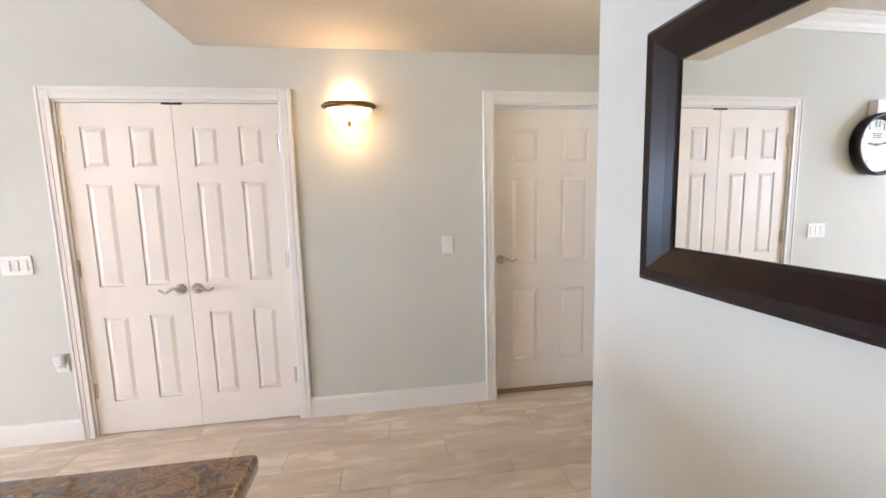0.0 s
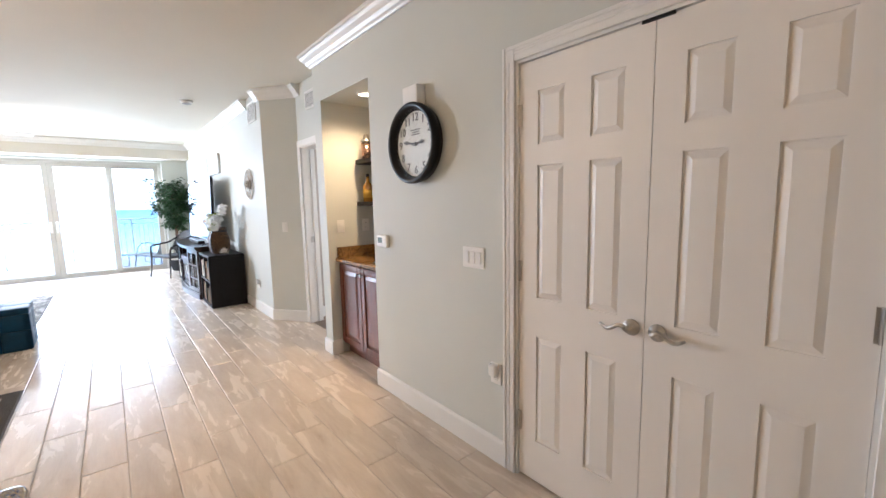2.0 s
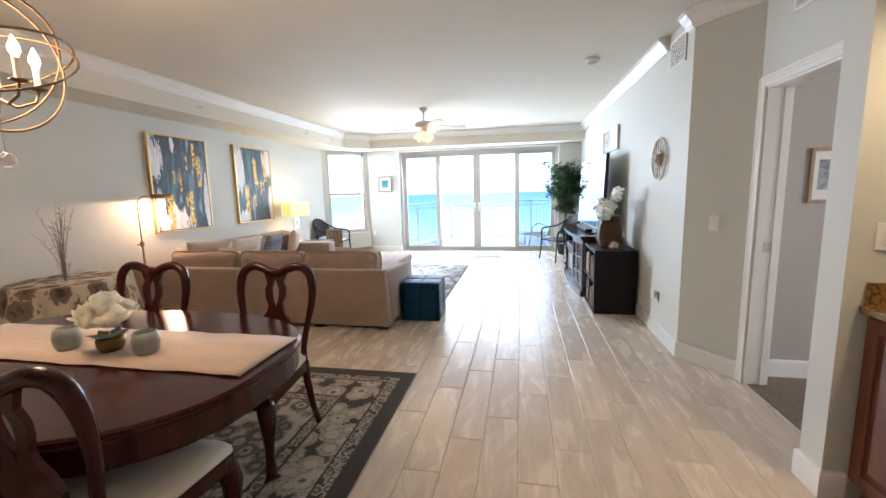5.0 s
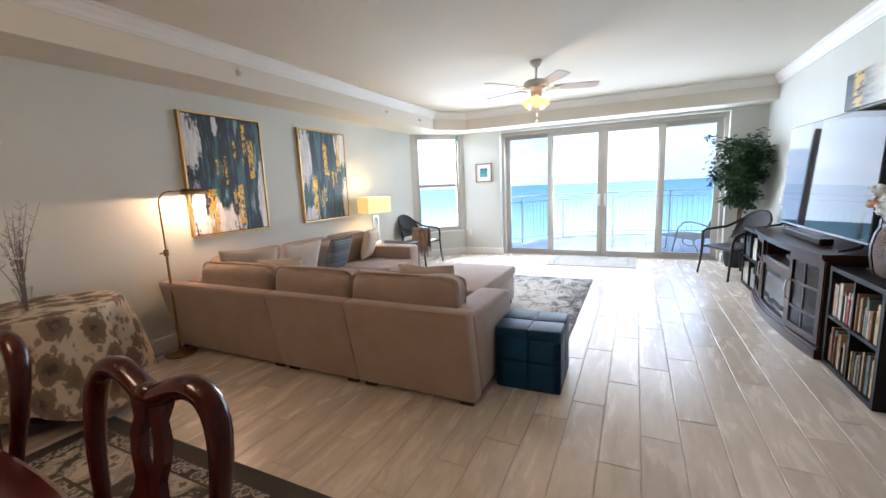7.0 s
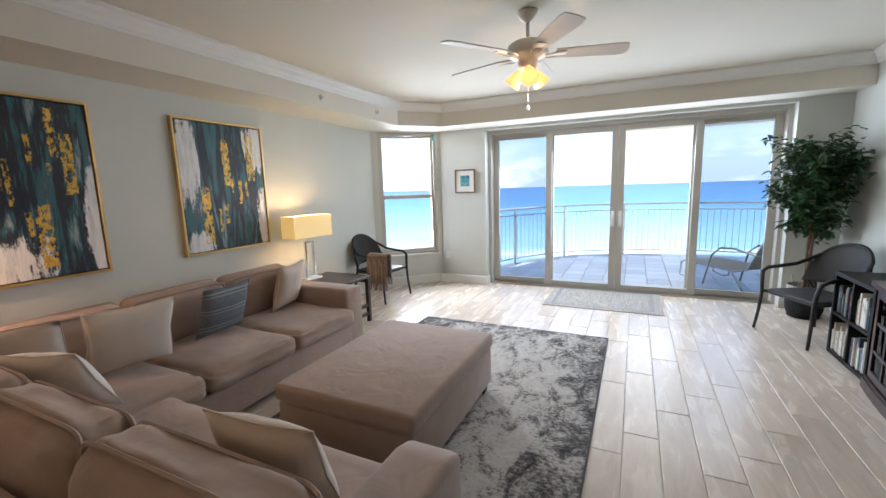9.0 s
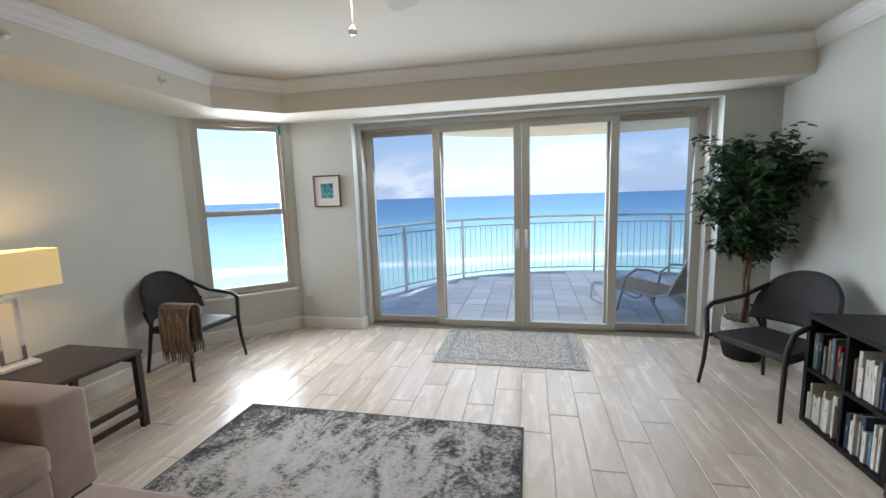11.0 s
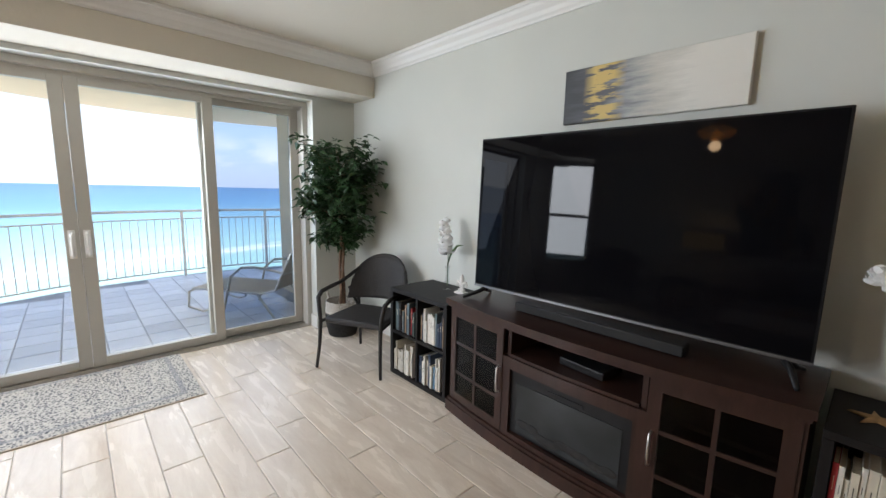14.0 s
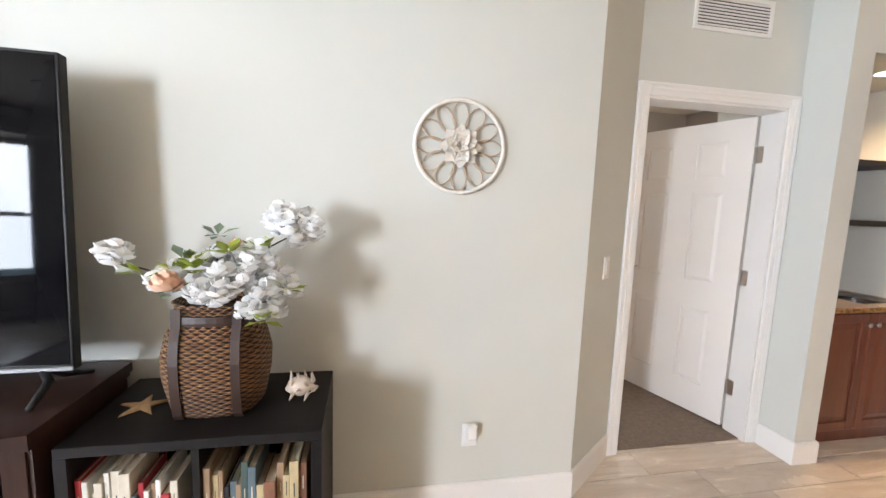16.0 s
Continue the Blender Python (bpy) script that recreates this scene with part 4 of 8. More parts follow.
def bar_niche():
    part_bm = box(B(), -3.664, -2.831, 3.440, 3.449, 0.9, 2.299)
    struct("wall_niche_back", part_bm, NICHEBROWN, "brown painted back wall of the bar niche", "wall")
    c = thing("bar_cabinet", -3.247, 3.17, 0, 0, "cherry wood bar cabinet with two raised-panel doors", "cabinet")
    w = 0.413
    part("body", box(B(), -w, w, -0.25, 0.265, 0.10, 0.875), CHERRY, c)
    part("plinth", box(B(), -w, w, -0.20, 0.20, 0, 0.10), CHERRY, c)
    for s in (-1, 1):
        x0, x1 = (-w + 0.012, -0.004) if s < 0 else (0.004, w - 0.012)
        bm = B()
        f = 0.058
        y0, y1, z0, z1 = -0.272, -0.251, 0.12, 0.865
        box(bm, x0, x0 + f, y0, y1, z0, z1, 0.004, 1)
        box(bm, x1 - f, x1, y0, y1, z0, z1, 0.004, 1)
        box(bm, x0 + f, x1 - f, y0, y1, z0, z0 + f, 0.004, 1)
        box(bm, x0 + f, x1 - f, y0, y1, z1 - f, z1, 0.004, 1)
        box(bm, x0 + f, x1 - f, y0 + 0.010, y1, z0 + f, z1 - f)
        g, k = f + 0.008, f + 0.035
        lo = [bm.verts.new(p) for p in ((x0 + g, y0 + 0.0098, z0 + g), (x1 - g, y0 + 0.0098, z0 + g), (x1 - g, y0 + 0.0098, z1 - g), (x0 + g, y0 + 0.0098, z1 - g))]
        hi = [bm.verts.new(p) for p in ((x0 + k, y0 + 0.001, z0 + k), (x1 - k, y0 + 0.001, z0 + k), (x1 - k, y0 + 0.001, z1 - k), (x0 + k, y0 + 0.001, z1 - k))]
        bm.faces.new(hi)
        for i in range(4):
            bm.faces.new((lo[i], lo[(i + 1) % 4], hi[(i + 1) % 4], hi[i]))
        bmesh.ops.recalc_face_normals(bm, faces=bm.faces)
        d = part("door", bm, CHERRY, c, "raised-panel cherry door")
        kx = -0.033 if s < 0 else 0.033
        part("knob", lathe_y(B(), [(0.006, -0.272), (0.006, -0.285), (0.014, -0.288), (0.016, -0.296), (0.010, -0.301)], kx, 0.80, 14), NICKEL, d, "nickel knob", True)
    g = thing("bar_worktop", -3.247, 3.17, 0.878, 0, "brown granite bar top with splashback and a small dark sink", "worktop")
    bm = B()
    box(bm, -w, 0.02, -0.30, 0.268, 0, 0.032, 0.006, 2)
    box(bm, 0.36, w, -0.30, 0.268, 0, 0.032)
    box(bm, 0.02, 0.36, -0.30, -0.20, 0, 0.032, 0.006, 2)
    box(bm, 0.02, 0.36, 0.12, 0.268, 0, 0.032)
    part("slab", bm, GRANITE, g, "polished granite slab")
    bm = box(B(), -w, w, 0.248, 0.268, 0.032, 0.13)
    box(bm, -w, -w + 0.02, -0.28, 0.248, 0.032, 0.13)
    part("splashback", bm, GRANITE, g)
    bm = lathe(B(), [(0.19, 0.03), (0.178, 0.028), (0.17, -0.08), (0.10, -0.11), (0.02, -0.112)], 28, (0.19, -0.04))
    part("sink", bm, mat("dark_sink", (0.03, 0.03, 0.03), 0.3, 0.4), g, "round dark bar sink", True)
    bm = tube(B(), [(0.19, 0.19, 0.03), (0.19, 0.19, 0.20), (0.19, 0.16, 0.25), (0.19, 0.10, 0.26), (0.19, 0.07, 0.22)], 0.010, 10)
    part("tap", bm, NICKEL, g, "nickel gooseneck tap", True)
    for z in (1.385, 1.765):
        s = thing("floating_shelf", -3.247, 3.30, z, 0, "black floating shelf fixed in the bar niche", "shelf", "bar shelves")
        part("board", prism(B(), [(-0.416, -0.17), (-0.36, -0.21), (0.416, -0.21), (0.416, 0.138), (-0.416, 0.138)], 0.0, 0.036), BLACKWOOD, s)
    # bottles and glasses
    AMB = mat("amber_spirit", (0.42, 0.20, 0.03), 0.08, 0, 0.05, 5, coat=0.5)
    DKB = mat("dark_bottle_glass", (0.03, 0.016, 0.008), 0.06, 0, 0.1, 5, coat=0.5)
    LBL = mat("cream_paper_label", (0.62, 0.55, 0.42), 0.7, 0, 0.05, 20)
    YLB = mat("yellow_paper_label", (0.60, 0.34, 0.03), 0.6, 0, 0.1, 20)

    def bottle(x, y, z, r, h, body, lab, cap, words):
        b = thing("bottle", x, y, z, 0, words, "bottle", "bottles in the bar niche")
        part("body", lathe(B(), [(r, 0), (r, h * 0.55), (r * 0.85, h * 0.62), (r * 0.34, h * 0.72), (r * 0.30, h * 0.92)], 16), body, b, "", True)
        part("label", lathe(B(), [(r * 1.012, h * 0.14), (r * 1.012, h * 0.42)], 16), lab, b, "paper label", True)
        part("cap", lathe(B(), [(r * 0.36, h * 0.90), (r * 0.36, h), (r * 0.30, h * 1.005)], 12), cap, b, "", True)
    bottle(-3.52, 3.16, 1.421, 0.045, 0.25, AMB, YLB, BLACKP, "squat amber spirit bottle with a yellow label")
    bottle(-3.50, 3.25, 1.421, 0.038, 0.30, DKB, LBL, BLACKP, "tall dark bottle with a cream label")
    bottle(-3.40, 3.27, 1.421, 0.040, 0.29, DKB, LBL, BLACKP, "dark brown liqueur bottle with a pale label")
    bottle(-3.28, 3.27, 1.421, 0.038, 0.31, DKB, LBL, mat("red_cap", (0.4, 0.03, 0.02), 0.4), "dark bottle with a red cap")
    b = thing("cocktail_shaker", -3.54, 3.175, 1.801, 0, "rose gold and steel cocktail shaker on the upper shelf", "shaker")
    COP = mat("rose_gold", (0.72, 0.46, 0.34), 0.2, 1.0, 0.04)
    part("cup", lathe(B(), [(0.040, 0), (0.052, 0.15)], 20), COP, b, "rose gold cup", True)
    part("shoulder", lathe(B(), [(0.052, 0.15), (0.052, 0.175), (0.026, 0.19), (0.024, 0.225), (0.018, 0.23)], 20), NICKEL, b, "steel shoulder and cap", True)
    for x, y in ((-3.45, 3.22), (-3.34, 3.28), (-3.22, 3.22)):
        q = thing("drinking_glass", x, y, 1.801, 0, "clear tumbler on the upper shelf", "glass", "tumblers")
        o = part("tumbler", lathe(B(), [(0.032, 0), (0.038, 0.10), (0.036, 0.10), (0.030, 0.008)], 18), GLASS, q, "", True)
    for x, y in ((-3.40, 3.33), (-3.33, 3.36), (-3.26, 3.34)):
        q = thing("drinking_glass", x, y, 0.91, 0, "small clear glass on the bar top", "glass", "bar glasses")
        part("tumbler", lathe(B(), [(0.022, 0), (0.030, 0.085), (0.028, 0.085), (0.020, 0.008)], 16), GLASS, q, "", True)
    d = thing("recessed_light", -3.24, 3.02, 2.30, 0, "round recessed ceiling light, lit, in the bar niche", "downlight")
    part("trim_ring", lathe(B(), [(0.072, -0.001), (0.072, -0.006), (0.058, -0.008), (0.056, -0.001)], 28), TRIM, d)
    part("lens", lathe(B(), [(0.057, -0.001), (0.057, -0.004)], 28), glow("warm_lens", (1.0, 0.80, 0.52), 1.6), d, "glowing lens")
    dl = bpy.data.lights.new("niche_downlight", "SPOT")
    dl.energy, dl.color, dl.spot_size, dl.spot_blend, dl.shadow_soft_size = 14.5, (1.0, 0.68, 0.36), radians(150), 1.0, 0.06
    o = new("niche_downlight", dl)
    o.matrix_world = look((-3.24, 3.02, 2.285), (-3.26, 3.04, 1.0))


bar_niche()


def vent(name, x, y, z, rz, w, h, n, label, across=True):
    t = thing(name, x, y, z, rz, label, "vent")
    for b in ((-w / 2, w / 2, -h / 2, -h / 2 + 0.022), (-w / 2, w / 2, h / 2 - 0.022, h / 2), (-w / 2, -w / 2 + 0.022, -h / 2 + 0.022, h / 2 - 0.022), (w / 2 - 0.022, w / 2, -h / 2 + 0.022, h / 2 - 0.022)):
        part("frame_side", box(B(), b[0], b[1], -0.012, 0, b[2], b[3], 0.003, 1), WHITEP, t)
    # the shade between the slats is put into this sheet's dark colour
    part("backing", box(B(), -w / 2 + 0.02, w / 2 - 0.02, -0.003, -0.001, -h / 2 + 0.02, h / 2 - 0.02), mat("vent_shadow", (0.05, 0.05, 0.05), 0.8), t, "dark sheet for the shade between the slats")
    for i in range(n):
        zz = -h / 2 + 0.03 + (h - 0.06) * i / (n - 1)
        bm = box(B(), -w / 2 + 0.02, w / 2 - 0.02, -0.010, -0.007, zz - 0.0045, zz + 0.0045)
        part("slat", bm, WHITEP, t)


vent("wall_vent", -4.33, 3.04, 2.50, 0, 0.50, 0.19, 9, "white louvred wall vent above the bedroom door")
vent("wall_vent", -5.57, TY, 2.53, 0, 0.36, 0.24, 12, "white louvred wall vent high beside the crown moulding")
# picture in the bedroom
MATB = mat("mat_board", (0.76, 0.74, 0.70), 0.8, 0, 0.02, 20)


def framed(name, x, y, z, rz, w, h, fw, frame_mat, art_mat, label, inner=0.5, art_label="small print"):
    t = thing(name, x, y, z, rz, label, "picture")
    for b in ((-w / 2, w / 2, -h / 2, -h / 2 + fw), (-w / 2, w / 2, h / 2 - fw, h / 2), (-w / 2, -w / 2 + fw, -h / 2 + fw, h / 2 - fw), (w / 2 - fw, w / 2, -h / 2 + fw, h / 2 - fw)):
        part("frame_side", box(B(), b[0], b[1], -0.022, 0, b[2], b[3], 0.003, 1), frame_mat, t)
    part("mat_board", box(B(), -w / 2 + fw, w / 2 - fw, -0.010, -0.002, -h / 2 + fw, h / 2 - fw), MATB, t, "white mat board")
    part("print", box(B(), -w / 2 * inner, w / 2 * inner, -0.0115, -0.0095, -h / 2 * inner * 0.95, h / 2 * inner * 1.05), art_mat, t, art_label)
    return t


def print_mat(name, stops, scale=9):
    k = Net(name, 0.6)
    return k.done(k.ramp(k.noise(scale, None, 6, 0.65, 1.5), stops))


OAKF = wood("light_oak_frame", (0.30, 0.19, 0.10), (0.45, 0.30, 0.17), 0.45, 20, coat=0)
DKF = wood("brown_frame", (0.12, 0.06, 0.03), (0.20, 0.11, 0.055), 0.4, 20)
framed("framed_print", -4.95, 3.53, 1.47, 90, 0.24, 0.37, 0.022, OAKF, print_mat("grey_print", [(0.35, (0.08, 0.09, 0.10)), (0.65, (0.45, 0.46, 0.48))]), "small framed grey print on the bedroom wall", 0.55)
framed("framed_print", WX, -1.735, 1.63, 90, 0.332, 0.36, 0.016, DKF, print_mat("teal_print", [(0.35, (0.01, 0.03, 0.06)), (0.5, (0.03, 0.25, 0.30)), (0.7, (0.35, 0.55, 0.50))]), "small framed teal print with a white mat, on the grey wall", 0.46, "teal abstract print")

# ---- dining area ----


def rug_mat(name, hx, hy, dark, mid, light):
    """A woven rug: a dark edge, two leafy bands and a flowered field."""
    k = Net(name, 0.95)
    x, y, z = k.xyz()
    dx = k.math("SUBTRACT", hx, k.math("ABSOLUTE", x))
    dy = k.math("SUBTRACT", hy, k.math("ABSOLUTE", y))
    d = k.math("ADD", k.math("MINIMUM", dx, dy), k.math("MULTIPLY", k.math("SUBTRACT", k.noise(40, None, 2), 0.5), 0.010))
    n = k.noise(22, None, 6, 0.7, 2.2)
    v = k.voronoi(8.5, None, "F1", "Distance")
    w = k.voronoi(19, None, "F1", "Distance")
    petal = k.math("ADD", k.math("MULTIPLY", v, 0.8), k.math("MULTIPLY", n, 0.55))
    leafy = k.math("ADD", k.math("MULTIPLY", w, 0.7), k.math("MULTIPLY", n, 0.6))
    broad = k.ramp(petal, [(0.30, mid), (0.38, dark), (0.43, light), (0.60, light), (0.66, mid), (0.72, light), (0.86, dark)])
    narrow = k.ramp(leafy, [(0.36, light), (0.48, mid), (0.56, dark), (0.70, light), (0.80, dark)])
    field = k.ramp(petal, [(0.28, dark), (0.38, mid), (0.46, light), (0.54, mid), (0.62, dark), (0.72, mid), (0.84, light)])
    c = dark
    for edge, paint in ((0.105, narrow), (0.180, dark), (0.192, broad), (0.430, dark), (0.445, narrow), (0.505, dark), (0.520, field)):
        c = k.mix(k.math("GREATER_THAN", d, edge), c, paint)
    f = k.noise(300, None, 2)
    c = k.mix(0.12, c, k.ramp(f, [(0.3, dark), (0.7, light)]))
    return k.done(c, f, 0.7, 0.004)


def flat_rug(name, x0, x1, y0, y1, material, label, t=0.010, binding=None):
    hx, hy = (x1 - x0) / 2, (y1 - y0) / 2
    r = thing(name, (x0 + x1) / 2, (y0 + y1) / 2, 0, 0, label, "rug")
    part("rug_surface", box(B(), -hx + 0.012, hx - 0.012, -hy + 0.012, hy - 0.012, 0.001, t, 0.003, 2), material, r)
    for b in ((-hx, hx, -hy, -hy + 0.012), (-hx, hx, hy - 0.012, hy), (-hx, -hx + 0.012, -hy + 0.012, hy - 0.012), (hx - 0.012, hx, -hy + 0.012, hy - 0.012)):
        part("binding", box(B(), *b, 0.001, t * 0.9, 0.002, 1), binding or material, r)
    return r


DARKBIND = fabric("dark_binding", (0.035, 0.032, 0.030))
flat_rug("dining_rug", -4.63, -1.75, -2.05, 0.66, rug_mat("floral_rug", 1.44, 1.355, (0.030, 0.027, 0.026), (0.21, 0.185, 0.15), (0.54, 0.48, 0.40)), "charcoal and cream floral rug under the dining table", 0.011, DARKBIND)


def oval(hx, hy, n=56, p=2.6):
    out = []
    for i in range(n):
        a = 2 * math.pi * i / n
        c, s = math.cos(a), math.sin(a)
        out.append((hx * math.copysign(abs(c) ** (2 / p), c), hy * math.copysign(abs(s) ** (2 / p), s)))
    return out


def slab(bm, outline, rows):
    """A slab of stacked outlines: (inset, z) from below to above."""
    rings = []
    for ins, z in rows:
        ring = []
        for x, y in outline:
            l = math.hypot(x, y)
            k = (l - ins) / l
            ring.append(bm.verts.new((x * k, y * k, z)))
        rings.append(ring)
    n = len(outline)
    bm.faces.new(rings[0][::-1])
    bm.faces.new(rings[-1])
    for A, C in zip(rings, rings[1:]):
        for i in range(n):
            bm.faces.new((A[i], A[(i + 1) % n], C[(i + 1) % n], C[i]))
    bmesh.ops.recalc_face_normals(bm, faces=bm.faces)
    return bm


def cabriole(bm, x, y, z1, ox, oy, r=0.032):
    """A curved leg from z1 to the floor, bowing outward along (ox, oy)."""
    rows = [(0.0, 1.0, 0.0), (0.05, 0.85, 0.004), (0.25, 0.62, 0.0), (0.45, 0.70, 0.012), (0.62, 0.95, 0.026), (0.80, 1.20, 0.030), (0.92, 1.30, 0.018), (1.0, 1.25, 0.004)]
    pts, rs = [], []
    for f, k, o in rows:
        pts.append((x + ox * o, y + oy * o, 0.004 + (z1 - 0.004) * f))
        rs.append(r * k)
    rs[0] *= 1.25
    pts[0] = (pts[0][0] + ox * 0.02, pts[0][1] + oy * 0.02, pts[0][2])
    return tube(bm, pts, rs, 10)


def dining_table():
    t = thing("dining_table", -3.10, -0.48, 0, 0, "polished mahogany oval dining table on the floral rug", "table")
    o = oval(0.655, 0.96)
    part("tabletop", slab(B(), o, [(0.03, 0.712), (0.006, 0.716), (0.0, 0.726), (0.004, 0.736), (0.0, 0.742), (0.012, 0.750)]), MAHOG, t, "polished oval top")
    part("apron", slab(B(), oval(0.640, 0.945), [(0.02, 0.610), (0.004, 0.618), (0.0, 0.630), (0.0, 0.712)]), MAHOG, t)
    for sx in (-1, 1):
        for sy in (-1, 1):
            part("leg", cabriole(B(), sx * 0.16, sy * 0.30, 0.615, sx, sy, 0.045), MAHOG, t, "", True)


dining_table()


def runner():
    t = thing("table_runner", -3.19, -0.48, 0.7515, 0, "pale pink-beige woven table runner along the dining table", "table runner")
    k = Net("runner_cloth", 0.9)
    a = k.noise(14, k.coords((1, 0.15, 1)), 5)
    f = k.noise(300, k.coords((1, 0.2, 1)), 2)
    c = k.mix(0.4, k.ramp(a, [(0.3, (0.50, 0.38, 0.30)), (0.7, (0.62, 0.50, 0.41))]), k.ramp(f, [(0.3, (0.46, 0.36, 0.28)), (0.7, (0.68, 0.57, 0.48))]))
    RM = k.done(c, f, 0.4, 0.002)
    bm = B()
    ny = 30
    for i in range(ny + 1):
        y = -0.90 + 1.80 * i / ny
        for x in (-0.205, -0.07, 0.07, 0.205):
            bm.verts.new((x + 0.004 * math.sin(i * 0.9), y, 0.002 + 0.002 * math.sin(i * 1.7 + x * 9) + 0.002))
    bm.verts.ensure_lookup_table()
    for i in range(ny):
        for j in range(3):
            a = i * 4 + j
            bm.faces.new([bm.verts[q] for q in (a, a + 1, a + 5, a + 4)])
    r = bmesh.ops.extrude_face_region(bm, geom=list(bm.faces))
    bmesh.ops.translate(bm, vec=(0, 0, 0.003), verts=[g for g in r["geom"] if isinstance(g, bmesh.types.BMVert)])
    bmesh.ops.recalc_face_normals(bm, faces=bm.faces)
    part("cloth", bm, RM, t, "", True)
    for y in (-0.895, 0.895):
        part("hem", tube(B(), [(-0.205, y, 0.004), (0.205, y, 0.004)], 0.004, 6), RM, t)


runner()


def dining_chair(first=None, m=None):
    t = thing("dining_chair", 0, 0, 0, 0, "carved mahogany dining chair with a cream upholstered seat", "chair", "chairs round the dining table")
    # local: the sitter faces +x
    seat = [(0.24, -0.25), (0.26, -0.20), (0.26, 0.20), (0.24, 0.25), (-0.20, 0.20), (-0.22, 0.17), (-0.22, -0.17), (-0.20, -0.20)]
    part("seat_rail", slab(B(), seat, [(0.006, 0.385), (0.0, 0.392), (0.0, 0.445)]), MAHOG, t)
    part("seat", slab(B(), seat, [(0.012, 0.446), (0.004, 0.456), (0.006, 0.478), (0.030, 0.496), (0.090, 0.505)]), CREAM, t, "cream upholstered seat", True)
    for sy in (-1, 1):
        part("front_leg", cabriole(B(), 0.215, sy * 0.205, 0.41, 0.8, sy * 0.8, 0.034), MAHOG, t, "", True)
        pts = [(-0.30, sy * 0.19, 0.004), (-0.25, sy * 0.188, 0.15), (-0.212, sy * 0.186, 0.32), (-0.205, sy * 0.186, 0.44)]
        part("back_leg", tube(B(), pts, [0.018, 0.019, 0.022, 0.023], 8), MAHOG, t, "", True)
    # hoop of the back, waisted at the seat and dipped in the middle
    half = [(0.186, 0.43), (0.180, 0.52), (0.200, 0.64), (0.228, 0.76), (0.238, 0.86), (0.225, 0.945), (0.185, 0.99), (0.13, 1.0), (0.075, 0.985), (0.03, 0.965), (0.0, 0.96)]
    line = half + [(-y, z) for y, z in half[-2::-1]]

    def bx(z):
        return -0.205 - 0.14 * max(0.0, (z - 0.44)) ** 1.2
    smooth = []
    for i in range(len(line) - 1):
        for k in range(3):
            f = k / 3
            p0, p1, p2, p3 = line[max(i - 1, 0)], line[i], line[i + 1], line[min(i + 2, len(line) - 1)]
            q = [0.5 * (2 * b + (c - a) * f + (2 * a - 5 * b + 4 * c - d) * f * f + (3 * b - a - 3 * c + d) * f ** 3) for a, b, c, d in zip(p0, p1, p2, p3)]
            smooth.append((bx(q[1]), q[0], q[1]))
    smooth.append((bx(0.43), -0.186, 0.43))
    bm = tube(B(), smooth, [0.018 + 0.009 * max(0.0, min(1.0, (p[2] - 0.70) / 0.25)) for p in smooth], 10)
    part("back_frame", bm, MAHOG, t, "looped carved back frame", True)
    # pierced vase splat
    outer = [(0.060, 0.455), (0.058, 0.50), (0.085, 0.57), (0.100, 0.64), (0.080, 0.70), (0.052, 0.735), (0.044, 0.77), (0.062, 0.82), (0.066, 0.865), (0.050, 0.905), (0.072, 0.955)]
    bm = B()
    front, back = [], []
    inner = [0, 0, 0.0, 0.0, 0.0, 0.0, 0.008, 0.024, 0.026, 0.010, 0.0]
    for s in (-1, 1):
        prev = None
        for (y, z), h in zip(outer, inner):
            x = bx(z)
            ring = [bm.verts.new((x + dx, s * yy, z)) for dx, yy in ((0.010, y), (0.010, max(h, 0.0004)), (-0.010, max(h, 0.0004)), (-0.010, y))]
            if prev:
                for j in range(4):
                    bm.faces.new((prev[j], prev[(j + 1) % 4], ring[(j + 1) % 4], ring[j]))
            prev = ring
    bmesh.ops.recalc_face_normals(bm, faces=bm.faces)
    part("splat", bm, MAHOG, t, "pierced vase-shaped splat")
    part("back_rail", box(B(), -0.222, -0.19, -0.17, 0.17, 0.425, 0.465, 0.006, 1), MAHOG, t)
    part("crest_carving", ball(B(), (bx(0.97) + 0.008, 0, 0.968), 0.03, 0.7, 1.3, 0.8), MAHOG, t, "carved crest", True)
    return t


chair = dining_chair()
chair.matrix_basis = pose(-3.58, 0.025, 0.011, 0, 0, 0)
copy_thing(chair, pose(-3.56, -0.82, 0.011, 0, 0, 2))
copy_thing(chair, pose(-2.70, 0.15, 0.011, 0, 0, 183))
copy_thing(chair, pose(-2.66, -0.98, 0.011, 0, 0, 180))


def petals(bm, c, r, count, rng, up=0.5, size=0.5):
    """A rosette of cupped petals about c."""
    for i in range(count):
        a = rng.random() * 2 * math.pi
        tilt = rng.uniform(0.0, 1.35)
        d = Vector((math.cos(a) * math.cos(tilt), math.sin(a) * math.cos(tilt), math.sin(tilt) * 0.9 + up * 0.1)).normalized()
        s = d.cross(Vector((0, 0, 1)))
        s = s.normalized() if s.length > 0.01 else Vector((1, 0, 0))
        n = s.cross(d)
        k = r * rng.uniform(0.8, 1.1)
        w = r * size
        base = Vector(c) + d * r * 0.15
        v = [bm.verts.new(base + d * k * f + s * w * e + n * h * r) for f, e, h in ((0, 0, 0), (0.45, -0.8, 0.05), (0.45, 0.8, 0.05), (0.85, -0.6, 0.2), (0.85, 0.6, 0.2), (1.0, 0, 0.28), (0.5, 0, -0.06))]
        for f in ((0, 1, 6), (0, 6, 2), (1, 3, 6), (6, 4, 2), (3, 5, 6), (6, 5, 4)):
            bm.faces.new([v[q] for q in f])


